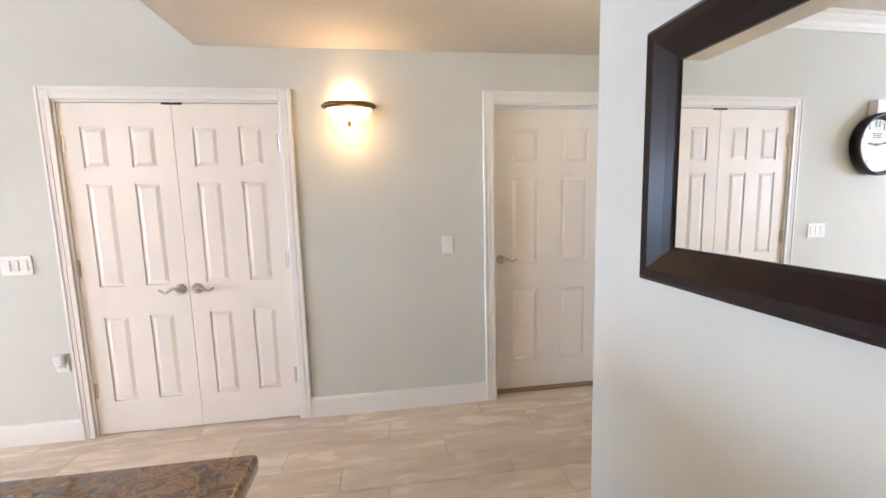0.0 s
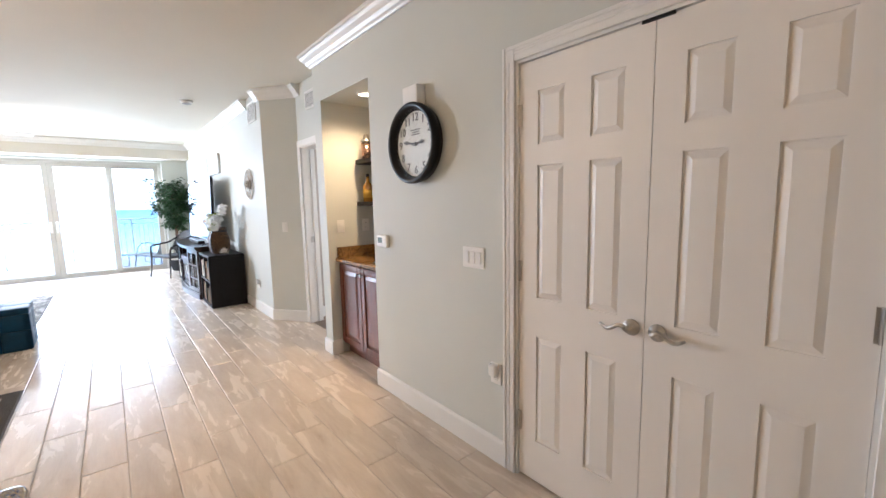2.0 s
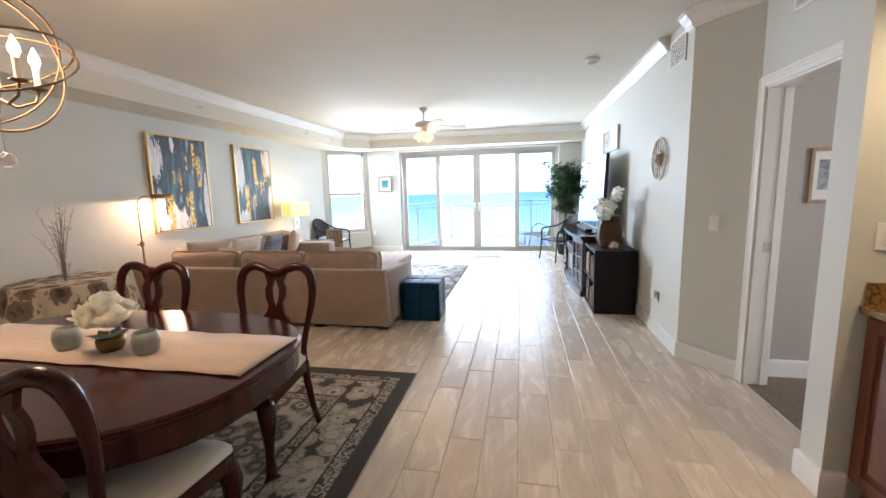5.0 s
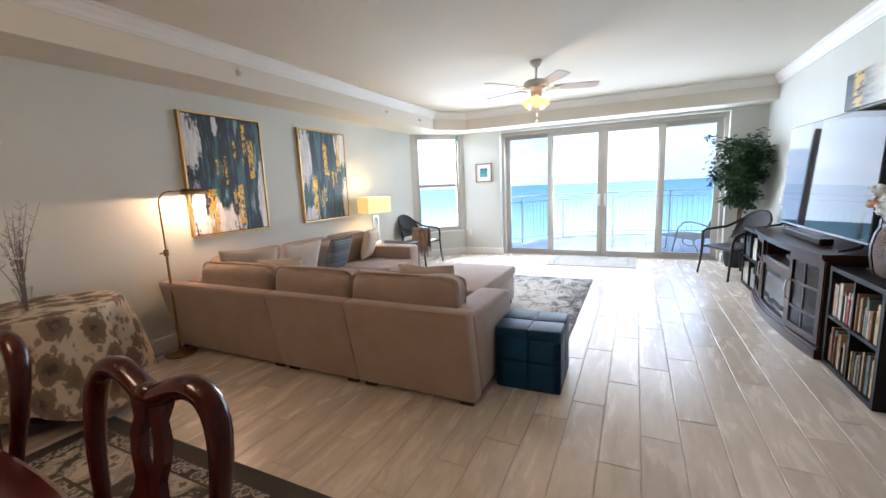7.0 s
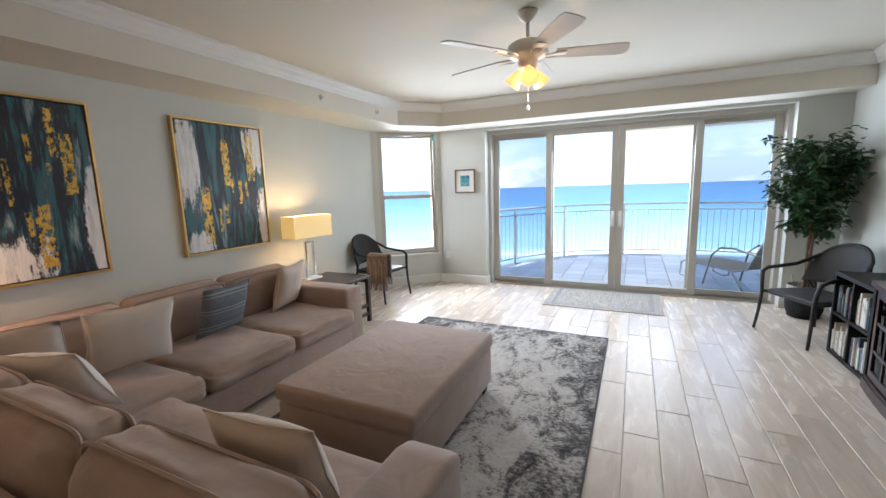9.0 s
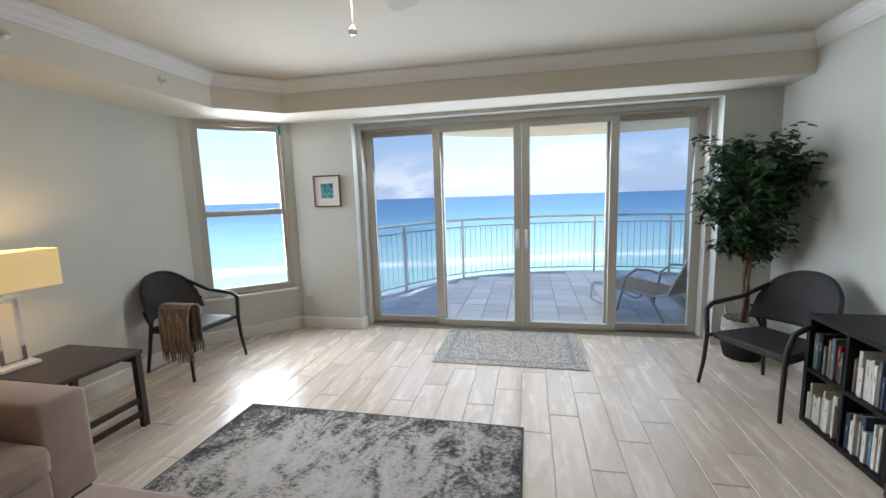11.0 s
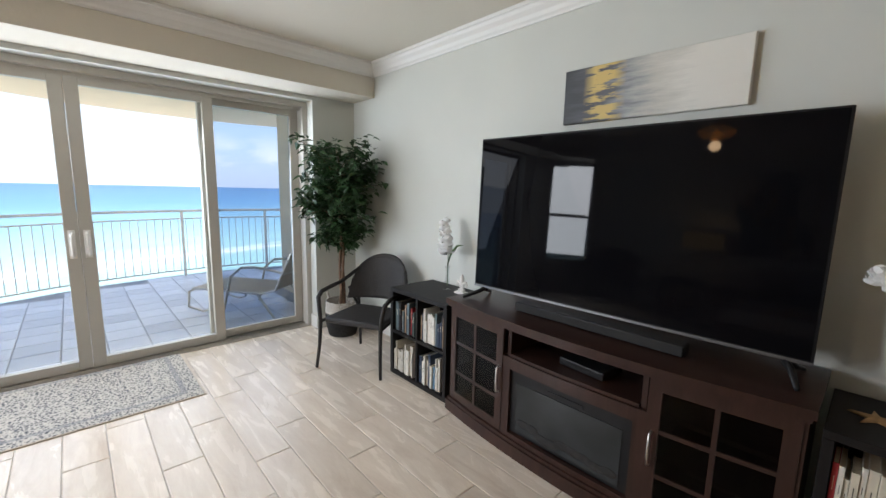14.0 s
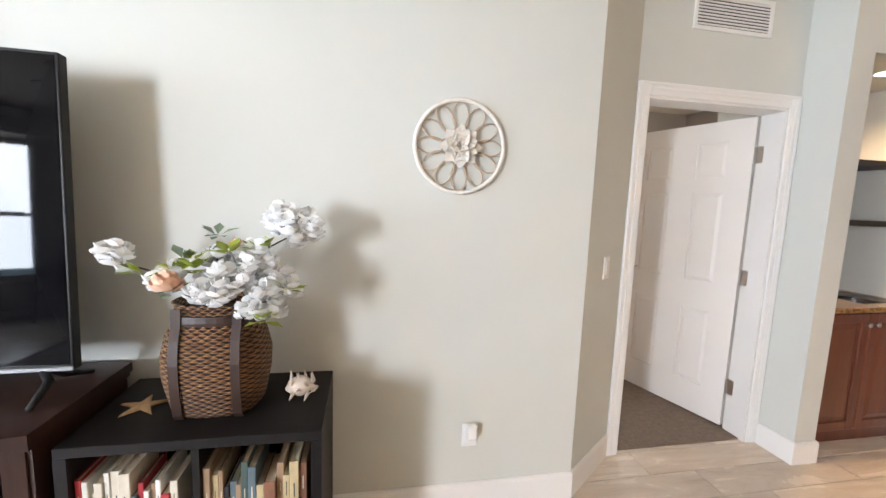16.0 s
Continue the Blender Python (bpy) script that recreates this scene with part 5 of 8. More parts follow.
WHITEPETAL = petal("white_petals", (0.90, 0.88, 0.80))
GREENLEAF = mat("green_leaf", (0.05, 0.10, 0.03), 0.5, 0, 0.3, 20)


def centrepiece():
    rng = random.Random(5)
    t = thing("flower_arrangement", -3.14, -0.355, 0.7585, 0, "white peony arrangement in a small brass pot on the runner", "flowers")
    part("pot", lathe(B(), [(0.042, 0), (0.054, 0.022), (0.056, 0.052), (0.050, 0.066), (0.046, 0.066)], 20), BRASS, t, "mottled brass pot", True)
    for x, y, z, r in ((0.02, -0.062, 0.14, 0.072), (0.03, 0.058, 0.14, 0.075), (-0.06, 0.01, 0.145, 0.068), (0.0, 0.0, 0.19, 0.070), (0.062, -0.005, 0.13, 0.060)):
        bm = B()
        petals(bm, (x, y, z), r, 90, rng, up=0.5, size=0.50)
        part("bloom", bm, WHITEPETAL, t, "white peony bloom")
    bm = B()
    for i in range(7):
        a = i * 0.9
        d = Vector((math.cos(a), math.sin(a), 0.2))
        s = Vector((-d.y, d.x, 0))
        b0 = Vector((0, 0, 0.062))
        v = [bm.verts.new(b0 + d * f + s * e) for f, e in ((0.02, 0), (0.05, -0.025), (0.05, 0.025), (0.09, 0))]
        bm.faces.new((v[0], v[1], v[3], v[2]))
    part("leaves", bm, GREENLEAF, t, "dark green leaves")
    SMOKE = mat("grey_frosted_glass", (0.36, 0.39, 0.36), 0.3, 0, 0.1, 30, trans=0.25)
    for y in (-0.585, -0.155):
        c = thing("candle_holder", -3.13, y, 0.7585, 0, "grey frosted glass votive holder on the runner", "candle holder", "votives on the table")
        part("cup", lathe(B(), [(0.040, 0), (0.052, 0.02), (0.056, 0.055), (0.046, 0.098), (0.043, 0.098), (0.050, 0.055), (0.044, 0.012)], 20), SMOKE, c, "", True)


centrepiece()


def chandelier():
    cx, cy, cz, R = -3.03, -0.60, 1.99, 0.27
    t = thing("orb_chandelier", cx, cy, cz, 0, "bronze orb chandelier with lit candle bulbs above the dining table", "chandelier")

    def ring(rx, ry, name="hoop"):
        bm = B()
        m = Euler((rx, ry, 0)).to_matrix()
        tube(bm, [m @ Vector((R * math.cos(2 * math.pi * i / 40), R * math.sin(2 * math.pi * i / 40), 0)) for i in range(40)], 0.0055, 6, True)
        part(name, bm, BRONZE, t, "", True)
    for rx, ry in ((radians(90), 0), (radians(90), radians(60)), (radians(90), radians(120)), (radians(18), radians(8)), (radians(-22), radians(30)), (radians(60), radians(15))):
        ring(rx, ry)
    part("stem", cyl(B(), (0, 0, -0.20), (0, 0, CZ - cz - 0.02), 0.007), BRONZE, t)
    part("canopy", lathe(B(), [(0.062, CZ - cz - 0.001), (0.06, CZ - cz - 0.015), (0.02, CZ - cz - 0.035)], 20), BRONZE, t)
    FL = glow("lit_bulb", (1.0, 0.66, 0.34), 2.5)
    for i in range(5):
        a = 2 * math.pi * i / 5 + 0.3
        d = Vector((math.cos(a), math.sin(a), 0))
        arm = part("arm", tube(B(), [(0, 0, -0.14), d * 0.06 + Vector((0, 0, -0.17)), d * 0.12 + Vector((0, 0, -0.14)), d * 0.135 + Vector((0, 0, -0.09))], 0.006, 6), BRONZE, t, "", True)
        p = d * 0.135
        part("drip_cup", lathe(B(), [(0.006, -0.095), (0.03, -0.086), (0.03, -0.082)], 14, (p.x, p.y)), BRONZE, arm)
        part("candle_sleeve", lathe(B(), [(0.011, -0.085), (0.011, 0.0)], 10, (p.x, p.y)), CREAMP, arm)
        part("bulb", lathe(B(), [(0.008, 0.0), (0.019, 0.025), (0.017, 0.045), (0.006, 0.075), (0.001, 0.085)], 12, (p.x, p.y)), FL, arm, "glowing candle bulb", True)
    bm = B()
    ball(bm, (0, 0, -0.385), 0.032, u=10, v=6)
    tube(bm, [(0, 0, -0.20), (0, 0, -0.355)], 0.0015, 5)
    part("crystal_drop", bm, mat("crystal", (0.75, 0.75, 0.74), 0.03, 0, 0.05, 10, trans=0.9), t, "cut crystal drop", True)
    bulb("chandelier_light", (cx, cy, cz + 0.06), 13, (1.0, 0.68, 0.40), 0.22)


CREAMP = mat("cream_sleeve", (0.75, 0.68, 0.55), 0.5)
chandelier()


def cloth_table():
    cx, cy, R, H = -4.52, -2.46, 0.42, 0.74
    t = thing("round_side_table", cx, cy, 0, 0, "small round table against the pale wall", "table")
    part("tabletop", lathe(B(), [(R - 0.02, H - 0.025), (R - 0.01, H - 0.022), (R - 0.01, H - 0.006), (R - 0.02, H - 0.004)], 32), ESPRESSO, t)
    part("pedestal", lathe(B(), [(0.18, 0.004), (0.17, 0.03), (0.05, 0.06), (0.04, H - 0.03), (0.12, H - 0.025)], 20), ESPRESSO, t)
    k = Net("leaf_print_cloth", 0.9)
    v = k.coords((1, 1, 0.75))
    a = k.voronoi(7.5, v, "F1", "Distance")
    n = k.noise(11, v, 5, 0.65, 2.6)
    big = k.ramp(k.math("ADD", k.math("MULTIPLY", a, 0.75), k.math("MULTIPLY", n, 0.5)), [(0.34, (0.060, 0.042, 0.032)), (0.46, (0.15, 0.11, 0.08)), (0.62, (0.19, 0.14, 0.10)), (0.65, (0.47, 0.40, 0.31)), (0.84, (0.52, 0.45, 0.36))])
    s2 = k.voronoi(19, v, "F1", "Distance")
    c = k.mix(k.ramp(k.math("ADD", k.math("MULTIPLY", s2, 0.7), k.math("MULTIPLY", n, 0.6)), [(0.50, 0.8), (0.56, 0.0)]), big, (0.16, 0.12, 0.09))
    M = k.done(c, k.noise(300, None, 2), 0.3)
    cl = thing("tablecloth", cx, cy, H, 0, "beige tablecloth with brown leaves, draped over the round table", "tablecloth")
    bm = B()
    n = 120
    rings = []
    for r, z, amp in ((0.002, 0.001, 0), (R * 0.6, 0.001, 0), (R - 0.006, 0.001, 0), (R + 0.004, -0.008, 0.05), (R + 0.018, -0.08, 0.25), (R + 0.040, -0.20, 0.55), (R + 0.065, -0.34, 0.8), (R + 0.085, -0.47, 0.95), (R + 0.10, -0.57, 1.0)):
        ring = []
        for j in range(n):
            t0 = 2 * math.pi * j / n
            fold = amp * (0.036 * math.sin(11 * t0) + 0.020 * math.sin(7 * t0 + 1.3) + 0.010 * math.sin(23 * t0 + 0.6))
            corner = amp * 0.045 * math.cos(4 * t0)
            rr = r + fold + corner
            zz = z - amp * (0.055 * math.cos(4 * t0) + 0.01 * math.sin(9 * t0)) if z < -0.3 else z
            ring.append(bm.verts.new((rr * math.cos(t0), rr * math.sin(t0), zz)))
        rings.append(ring)
    for A, C in zip(rings, rings[1:]):
        for j in range(n):
            bm.faces.new((A[j], A[(j + 1) % n], C[(j + 1) % n], C[j]))
    bmesh.ops.recalc_face_normals(bm, faces=bm.faces)
    part("drape", bm, M, cl, "", True)
    # twigs in glass
    rng = random.Random(11)
    tw = thing("twig_bunch", -4.43, -2.38, H + 0.002, 0, "bunch of silvery beaded twigs in a glass vase", "dried twigs")
    part("vase", lathe(B(), [(0.03, 0), (0.035, 0.10), (0.05, 0.16), (0.047, 0.16), (0.032, 0.10), (0.026, 0.008)], 16), GLASS, tw, "clear glass vase", True)
    TW = mat("silver_twig", (0.20, 0.16, 0.14), 0.5, 0, 0.2, 30)
    BEAD = mat("clear_bead", (0.80, 0.78, 0.76), 0.1, 0, 0.05, 10, coat=1.0)
    bm, bb = B(), B()
    for i in range(16):
        a = rng.random() * 6.28
        sp = rng.uniform(0.03, 0.16)
        h = rng.uniform(0.38, 0.70)
        pts = [(0.006 * math.cos(a), 0.006 * math.sin(a), 0.01)]
        for f in (0.35, 0.65, 1.0):
            pts.append((sp * f * f * math.cos(a + f * 0.4), sp * f * f * math.sin(a + f * 0.4), h * f))
        tube(bm, pts, [0.003, 0.0028, 0.002, 0.001], 5)
        for q in range(10):
            f = rng.uniform(0.35, 1.0)
            aa = rng.random() * 6.28
            p = Vector((sp * f * f * math.cos(a + f * 0.4), sp * f * f * math.sin(a + f * 0.4), h * f))
            e = p + Vector((math.cos(aa) * 0.035, math.sin(aa) * 0.035, 0.03))
            tube(bm, [p, e], [0.0015, 0.0008], 4)
            bmesh.ops.create_icosphere(bb, subdivisions=1, radius=rng.uniform(0.003, 0.006), matrix=Matrix.Translation(e))
    part("twigs", bm, TW, tw)
    part("beads", bb, BEAD, tw, "clear beads")
    for x, y, r in ((-4.52, -2.34, 0.04), (-4.32, -2.36, 0.035)):
        g = thing("glass_ornament", x, y, H + 0.002, 0, "small clear glass ornament on the tablecloth", "ornament", "glass ornaments")
        part("bowl", lathe(B(), [(r * 0.5, 0), (r, r * 0.9), (r * 0.9, r * 1.8), (r * 0.5, r * 2.2), (r * 0.42, r * 2.2), (r * 0.82, r * 1.7), (r * 0.9, r * 0.9), (r * 0.4, 0.006)], 16), GLASS, g, "", True)


cloth_table()

# ---- living room ----


def cushion(bm, c, sx, sy, sz, m=None, puff=0.5, n=12):
    """A stuffed cushion: a box with rolled edges whose broad faces swell."""
    r = bmesh.ops.create_cube(bm, size=2)
    es = list({e for v in r["verts"] for e in v.link_edges})
    bmesh.ops.subdivide_edges(bm, edges=es, cuts=n - 1, use_grid_fill=True)
    M = m or Matrix.Identity(4)
    dims = Vector((sx, sy, sz))
    thin = list(dims).index(min(dims))
    rad = min(dims) * 0.62
    for v in bm.verts:
        u = Vector([math.copysign(abs(t) ** 0.7, t) for t in v.co])
        q = Vector([u[i] * dims[i] for i in range(3)])
        core = Vector([max(-(dims[i] - rad), min(dims[i] - rad, q[i])) for i in range(3)])
        off = q - core
        if off.length > 1e-6:
            k = max(abs(t) for t in off)
            q = core + off.normalized() * k
        o = [u[i] for i in range(3) if i != thin]
        q[thin] *= 1 - puff * 0.45 * max(abs(o[0]), abs(o[1])) ** 3
        at = Vector((u.x * 1.7 + c[0] * 3, u.y * 1.7 + c[1] * 3, u.z * 1.7))
        w = 0.020 * noise.noise(at) + 0.009 * noise.noise(at * 3.1)
        v.co = M @ (q + Vector((w, w, w))) + Vector(c)
    return bm


def welt(c, sx, sy, sz, m, r=0.0085):
    """The piped seam round a cushion's broad face."""
    dims = (sx, sy, sz)
    thin = dims.index(min(dims))
    a, b = [i for i in range(3) if i != thin]
    bm = B()
    for side in (-1, 1):
        pts = []
        for i in range(32):
            t = 2 * math.pi * i / 32
            p = Vector((0, 0, 0))
            p[a] = dims[a] * 0.985 * math.copysign(abs(math.cos(t)) ** 0.18, math.cos(t))
            p[b] = dims[b] * 0.985 * math.copysign(abs(math.sin(t)) ** 0.18, math.sin(t))
            p[thin] = side * dims[thin] * 0.52
            pts.append(m @ p + Vector(c))
        tube(bm, pts, r, 5, True)
    return bm


def throw_pillow(bm, c, s, t, m):
    """A square pillow with pinched corners."""
    n = 12
    grid = {}
    for side in (1, -1):
        for i in range(n + 1):
            for j in range(n + 1):
                u, v = i / n * 2 - 1, j / n * 2 - 1
                edge = max(abs(u), abs(v))
                if edge == 1 and side == -1:
                    grid[side, i, j] = grid[1, i, j]
                    continue
                pin = 1 - 0.10 * (1 - abs(u * v)) * edge ** 4
                h = t * (max(0.0, (1 - u * u)) * max(0.0, (1 - v * v))) ** 0.42
                h *= 1 + 0.12 * noise.noise(Vector((u * 2 + c[0], v * 2, side)))
                grid[side, i, j] = bm.verts.new(m @ Vector((u * s * pin, side * h, v * s * pin)) + Vector(c))
        for i in range(n):
            for j in range(n):
                f = [grid[side, a, b] for a, b in ((i, j), (i + 1, j), (i + 1, j + 1), (i, j + 1))]
                bm.faces.new(f if side == 1 else f[::-1])
    bmesh.ops.recalc_face_normals(bm, faces=bm.faces)
    return bm


FOOT = mat("dark_foot", (0.02, 0.014, 0.012), 0.5)


def sofa():
    A = thing("sectional_sofa", -5.90, -1.35, 0, 0, "beige upholstered corner sofa with loose back cushions", "sofa")
    ox, oy = -5.90, -1.35

    def bx(name, x0, x1, y0, y1, z0, z1, bev=0.025, seg=3, label=""):
        return part(name, box(B(), x0 - ox, x1 - ox, y0 - oy, y1 - oy, z0, z1, bev, seg), SOFA, A, label, True)
    # the back that faces the dining table, in three lengths
    for y0, y1 in ((-2.87, -1.535), (-1.53, -0.785), (-0.78, 0.125)):
        bm = B()
        back = [(-5.565, 0.04), (-5.455, 0.635), (-5.475, 0.66), (-5.565, 0.66), (-5.69, 0.04)]
        lo = [bm.verts.new((x - ox, y0 - oy, z)) for x, z in back]
        hi = [bm.verts.new((x - ox, y1 - oy, z)) for x, z in back]
        bm.faces.new(lo)
        bm.faces.new(hi[::-1])
        for i in range(len(back)):
            bm.faces.new((lo[i], hi[i], hi[(i + 1) % len(back)], lo[(i + 1) % len(back)]))
        bmesh.ops.recalc_face_normals(bm, faces=bm.faces)
        bmesh.ops.bevel(bm, geom=list(bm.edges), offset=0.012, segments=2, profile=0.5, affect="EDGES")
        part("back_panel", bm, SOFA, A, "", True)
    bx("seat_base", -6.38, -5.70, -1.70, -0.10, 0.05, 0.30)
    # arm at the open end, with a swept top
    bm = B()
    prof = [(-5.695, 0.05), (-5.572, 0.62), (-5.80, 0.615), (-6.30, 0.60), (-6.40, 0.57), (-6.41, 0.05)]
    lo = [bm.verts.new((x - ox, -0.105 - oy, z)) for x, z in prof]
    hi = [bm.verts.new((x - ox, 0.125 - oy, z)) for x, z in prof]
    bm.faces.new(lo)
    bm.faces.new(hi[::-1])
    for i in range(len(prof)):
        bm.faces.new((lo[i], hi[i], hi[(i + 1) % len(prof)], lo[(i + 1) % len(prof)]))
    bmesh.ops.recalc_face_normals(bm, faces=bm.faces)
    bmesh.ops.bevel(bm, geom=list(bm.edges), offset=0.028, segments=3, profile=0.5, affect="EDGES")
    part("arm", bm, SOFA, A, "", True)
    part("arm", box(B(), -8.36 - ox, -8.12 - ox, -2.87 - oy, -1.79 - oy, 0.05, 0.60, 0.03, 3), SOFA, A, "", True)
    # wall length
    bx("back_panel", -8.12, -5.70, -2.87, -2.68, 0.05, 0.62)
    bx("seat_base", -8.12, -5.70, -2.68, -1.74, 0.05, 0.28)
    for x0, x1 in ((-8.115, -7.385), (-7.38, -6.64), (-6.635, -5.74)):
        part("seat_cushion", cushion(B(), ((x0 + x1) / 2 - ox, -2.11 - oy, 0.36), (x1 - x0) / 2, 0.42, 0.085, puff=0.25), SOFA, A, "", True)
    for y0, y1 in ((-1.66, -0.90), (-0.89, -0.12)):
        part("seat_cushion", cushion(B(), (-6.03 - ox, (y0 + y1) / 2 - oy, 0.365), 0.37, (y1 - y0) / 2, 0.085, puff=0.25), SOFA, A, "", True)
    # back cushions lean on the backs
    for y0, y1, tl in ((-2.55, -1.66, 9), (-1.64, -0.87, 10), (-0.86, -0.02, 8)):
        m = Matrix.Rotation(radians(-tl), 4, "Y")
        part("back_cushion", cushion(B(), (-5.735 - ox, (y0 + y1) / 2 - oy, 0.60), 0.145, (y1 - y0) / 2, 0.210, m, 0.40), SOFA, A, "", True)
        part("piping", welt((-5.735 - ox, (y0 + y1) / 2 - oy, 0.60), 0.145, (y1 - y0) / 2, 0.210, m), SOFA, A)
    for x0, x1, tl in ((-8.11, -7.39, 9), (-7.38, -6.65, 9), (-6.64, -5.80, 9)):
        m = Matrix.Rotation(radians(-tl), 4, "X")
        part("back_cushion", cushion(B(), ((x0 + x1) / 2 - ox, -2.58 - oy, 0.60), (x1 - x0) / 2, 0.125, 0.225, m, 0.40), SOFA, A, "", True)
        part("piping", welt(((x0 + x1) / 2 - ox, -2.58 - oy, 0.60), (x1 - x0) / 2, 0.125, 0.225, m), SOFA, A)
    # piped seams along back and arm
    bm = tube(B(), [(-5.458 - ox, -2.86 - oy, 0.652), (-5.458 - ox, 0.118 - oy, 0.652)], 0.005, 6)
    part("piping", bm, SOFA, A)
    for x, y in ((-5.64, 0.05), (-5.64, -0.70), (-5.64, -0.86), (-5.64, -1.45), (-5.64, -1.61), (-6.33, 0.05), (-8.29, -1.87), (-7.5, -1.83), (-6.33, -1.0), (-5.64, -2.8), (-8.29, -2.8)):
        part("foot", box(B(), x - 0.045 - ox, x + 0.045 - ox, y - 0.045 - oy, y + 0.045 - oy, 0.001, 0.056), FOOT, A, "dark block foot")


sofa()
STRIPE = None


def pillows():
    k = Net("striped_blue_grey_cloth", 0.9)
    x, y, z = k.xyz()
    w = k.ramp(k.math("FRACT", k.math("MULTIPLY", z, 7.5)), [(0.0, (0.12, 0.15, 0.18)), (0.42, (0.30, 0.31, 0.31)), (0.50, (0.08, 0.10, 0.12)), (0.60, (0.34, 0.34, 0.33)), (0.68, (0.10, 0.12, 0.15))], True)
    c = k.mix(0.4, w, k.ramp(k.noise(60, None, 4), [(0.3, (0.09, 0.11, 0.14)), (0.7, (0.26, 0.28, 0.30))]))
    ST = k.done(c, k.noise(300, None, 2), 0.5)
    PALE = fabric("pale_pillow_fabric", (0.66, 0.58, 0.50), 0.08)
    GR = fabric("grey_pillow_fabric", (0.52, 0.46, 0.41), 0.08)
    for x, y, z, s, mt, rz, tl, lab in ((-7.93, -2.33, 0.66, 0.22, SOFA2, 18, -16, "beige square throw pillow against the sofa arm"),
                                        (-7.18, -2.25, 0.65, 0.21, ST, 4, -20, "blue-grey striped throw pillow on the sofa"),
                                        (-6.50, -2.20, 0.67, 0.24, PALE, -12, -22, "large pale throw pillow on the sofa"),
                                        (-5.98, -2.30, 0.69, 0.25, GR, -35, -26, "pale grey throw pillow in the sofa corner"),
                                        (-6.02, -1.90, 0.65, 0.21, PALE, -66, -30, "pale pink-beige throw pillow in the sofa corner"),
                                        (-6.02, -0.40, 0.63, 0.22, SOFA2, -84, -20, "beige throw pillow against the sofa back")):
        t = thing("throw_pillow", x, y, z - s * 0.93, rz, lab, "pillow", "throw pillows")
        m = Matrix.Rotation(radians(tl), 4, "X")
        part("cover", throw_pillow(B(), (0, 0, s * 0.93), s, 0.075, m), mt, t, "", True)
        bm = B()
        sq = []
        for u, v in [(a / 4 - 1, -1) for a in range(8)] + [(1, a / 4 - 1) for a in range(8)] + [(1 - a / 4, 1) for a in range(8)] + [(-1, 1 - a / 4) for a in range(8)]:
            pin = 1 - 0.10 * (1 - abs(u * v))
            sq.append(m @ Vector((u * s * pin, 0, v * s * pin)) + Vector((0, 0, s * 0.93)))
        part("piping", tube(bm, sq, 0.0035, 5, True), mt, t)


pillows()


def big_ottoman():
    t = thing("large_ottoman", -7.31, -0.725, 0.010, 0, "beige upholstered rectangular ottoman on the grey rug", "ottoman")
    part("body", box(B(), -0.61, 0.61, -0.455, 0.455, 0.05, 0.33, 0.02, 2), SOFA, t, "", True)
    part("top_cushion", box(B(), -0.622, 0.622, -0.468, 0.468, 0.334, 0.440, 0.028, 4), SOFA, t, "", True)
    part("piping", tube(B(), [(x, y, 0.345) for x, y in oval(0.618, 0.464, 60, 16)], 0.005, 5, True), SOFA, t)
    for x in (-0.52, 0.52):
        for y in (-0.40, 0.40):
            part("foot", box(B(), x - 0.035, x + 0.035, y - 0.035, y + 0.035, 0.0, 0.052), FOOT, t, "dark block foot")


big_ottoman()


def cube_ottoman():
    t = thing("cube_ottoman", -6.13, 0.365, 0, 1.5, "dark teal blue leather cube ottoman with stitched seams", "ottoman")
    TEAL = mat("teal_leather", (0.003, 0.040, 0.092), 0.46, 0, 0.2, 12, 0.15, 250, spec=0.25)
    h = 0.22
    # four tufted panels on top, four on each side
    for sx in (-1, 1):
        for sy in (-1, 1):
            x0, y0 = (sx - 1) * h / 2, (sy - 1) * h / 2
            part("top_panel", box(B(), x0 + 0.001, x0 + h - 0.001, y0 + 0.001, y0 + h - 0.001, 0.37, 0.437, 0.014, 3), TEAL, t, "", True)
    for a in range(4):
        m = Matrix.Rotation(a * math.pi / 2, 4, "Z")
        for s in (-1, 1):
            for z0, z1 in ((0.008, 0.203), (0.205, 0.369)):
                y0 = (s - 1) * h / 2
                bm = box(B(), h - 0.06, h - 0.002, y0 + 0.002, y0 + h - 0.002, z0, z1, 0.010, 3)
                bmesh.ops.transform(bm, matrix=m, verts=bm.verts)
                part("side_panel", bm, TEAL, t, "", True)
    part("core", box(B(), -h + 0.02, h - 0.02, -h + 0.02, h - 0.02, 0.0, 0.40), TEAL, t)
    for p, q in (((-h, 0, 0.434), (h, 0, 0.434)), ((0, -h, 0.434), (0, h, 0.434))):
        part("seam", tube(B(), [p, q], 0.004, 5), TEAL, t, "raised welt seam")


cube_ottoman()


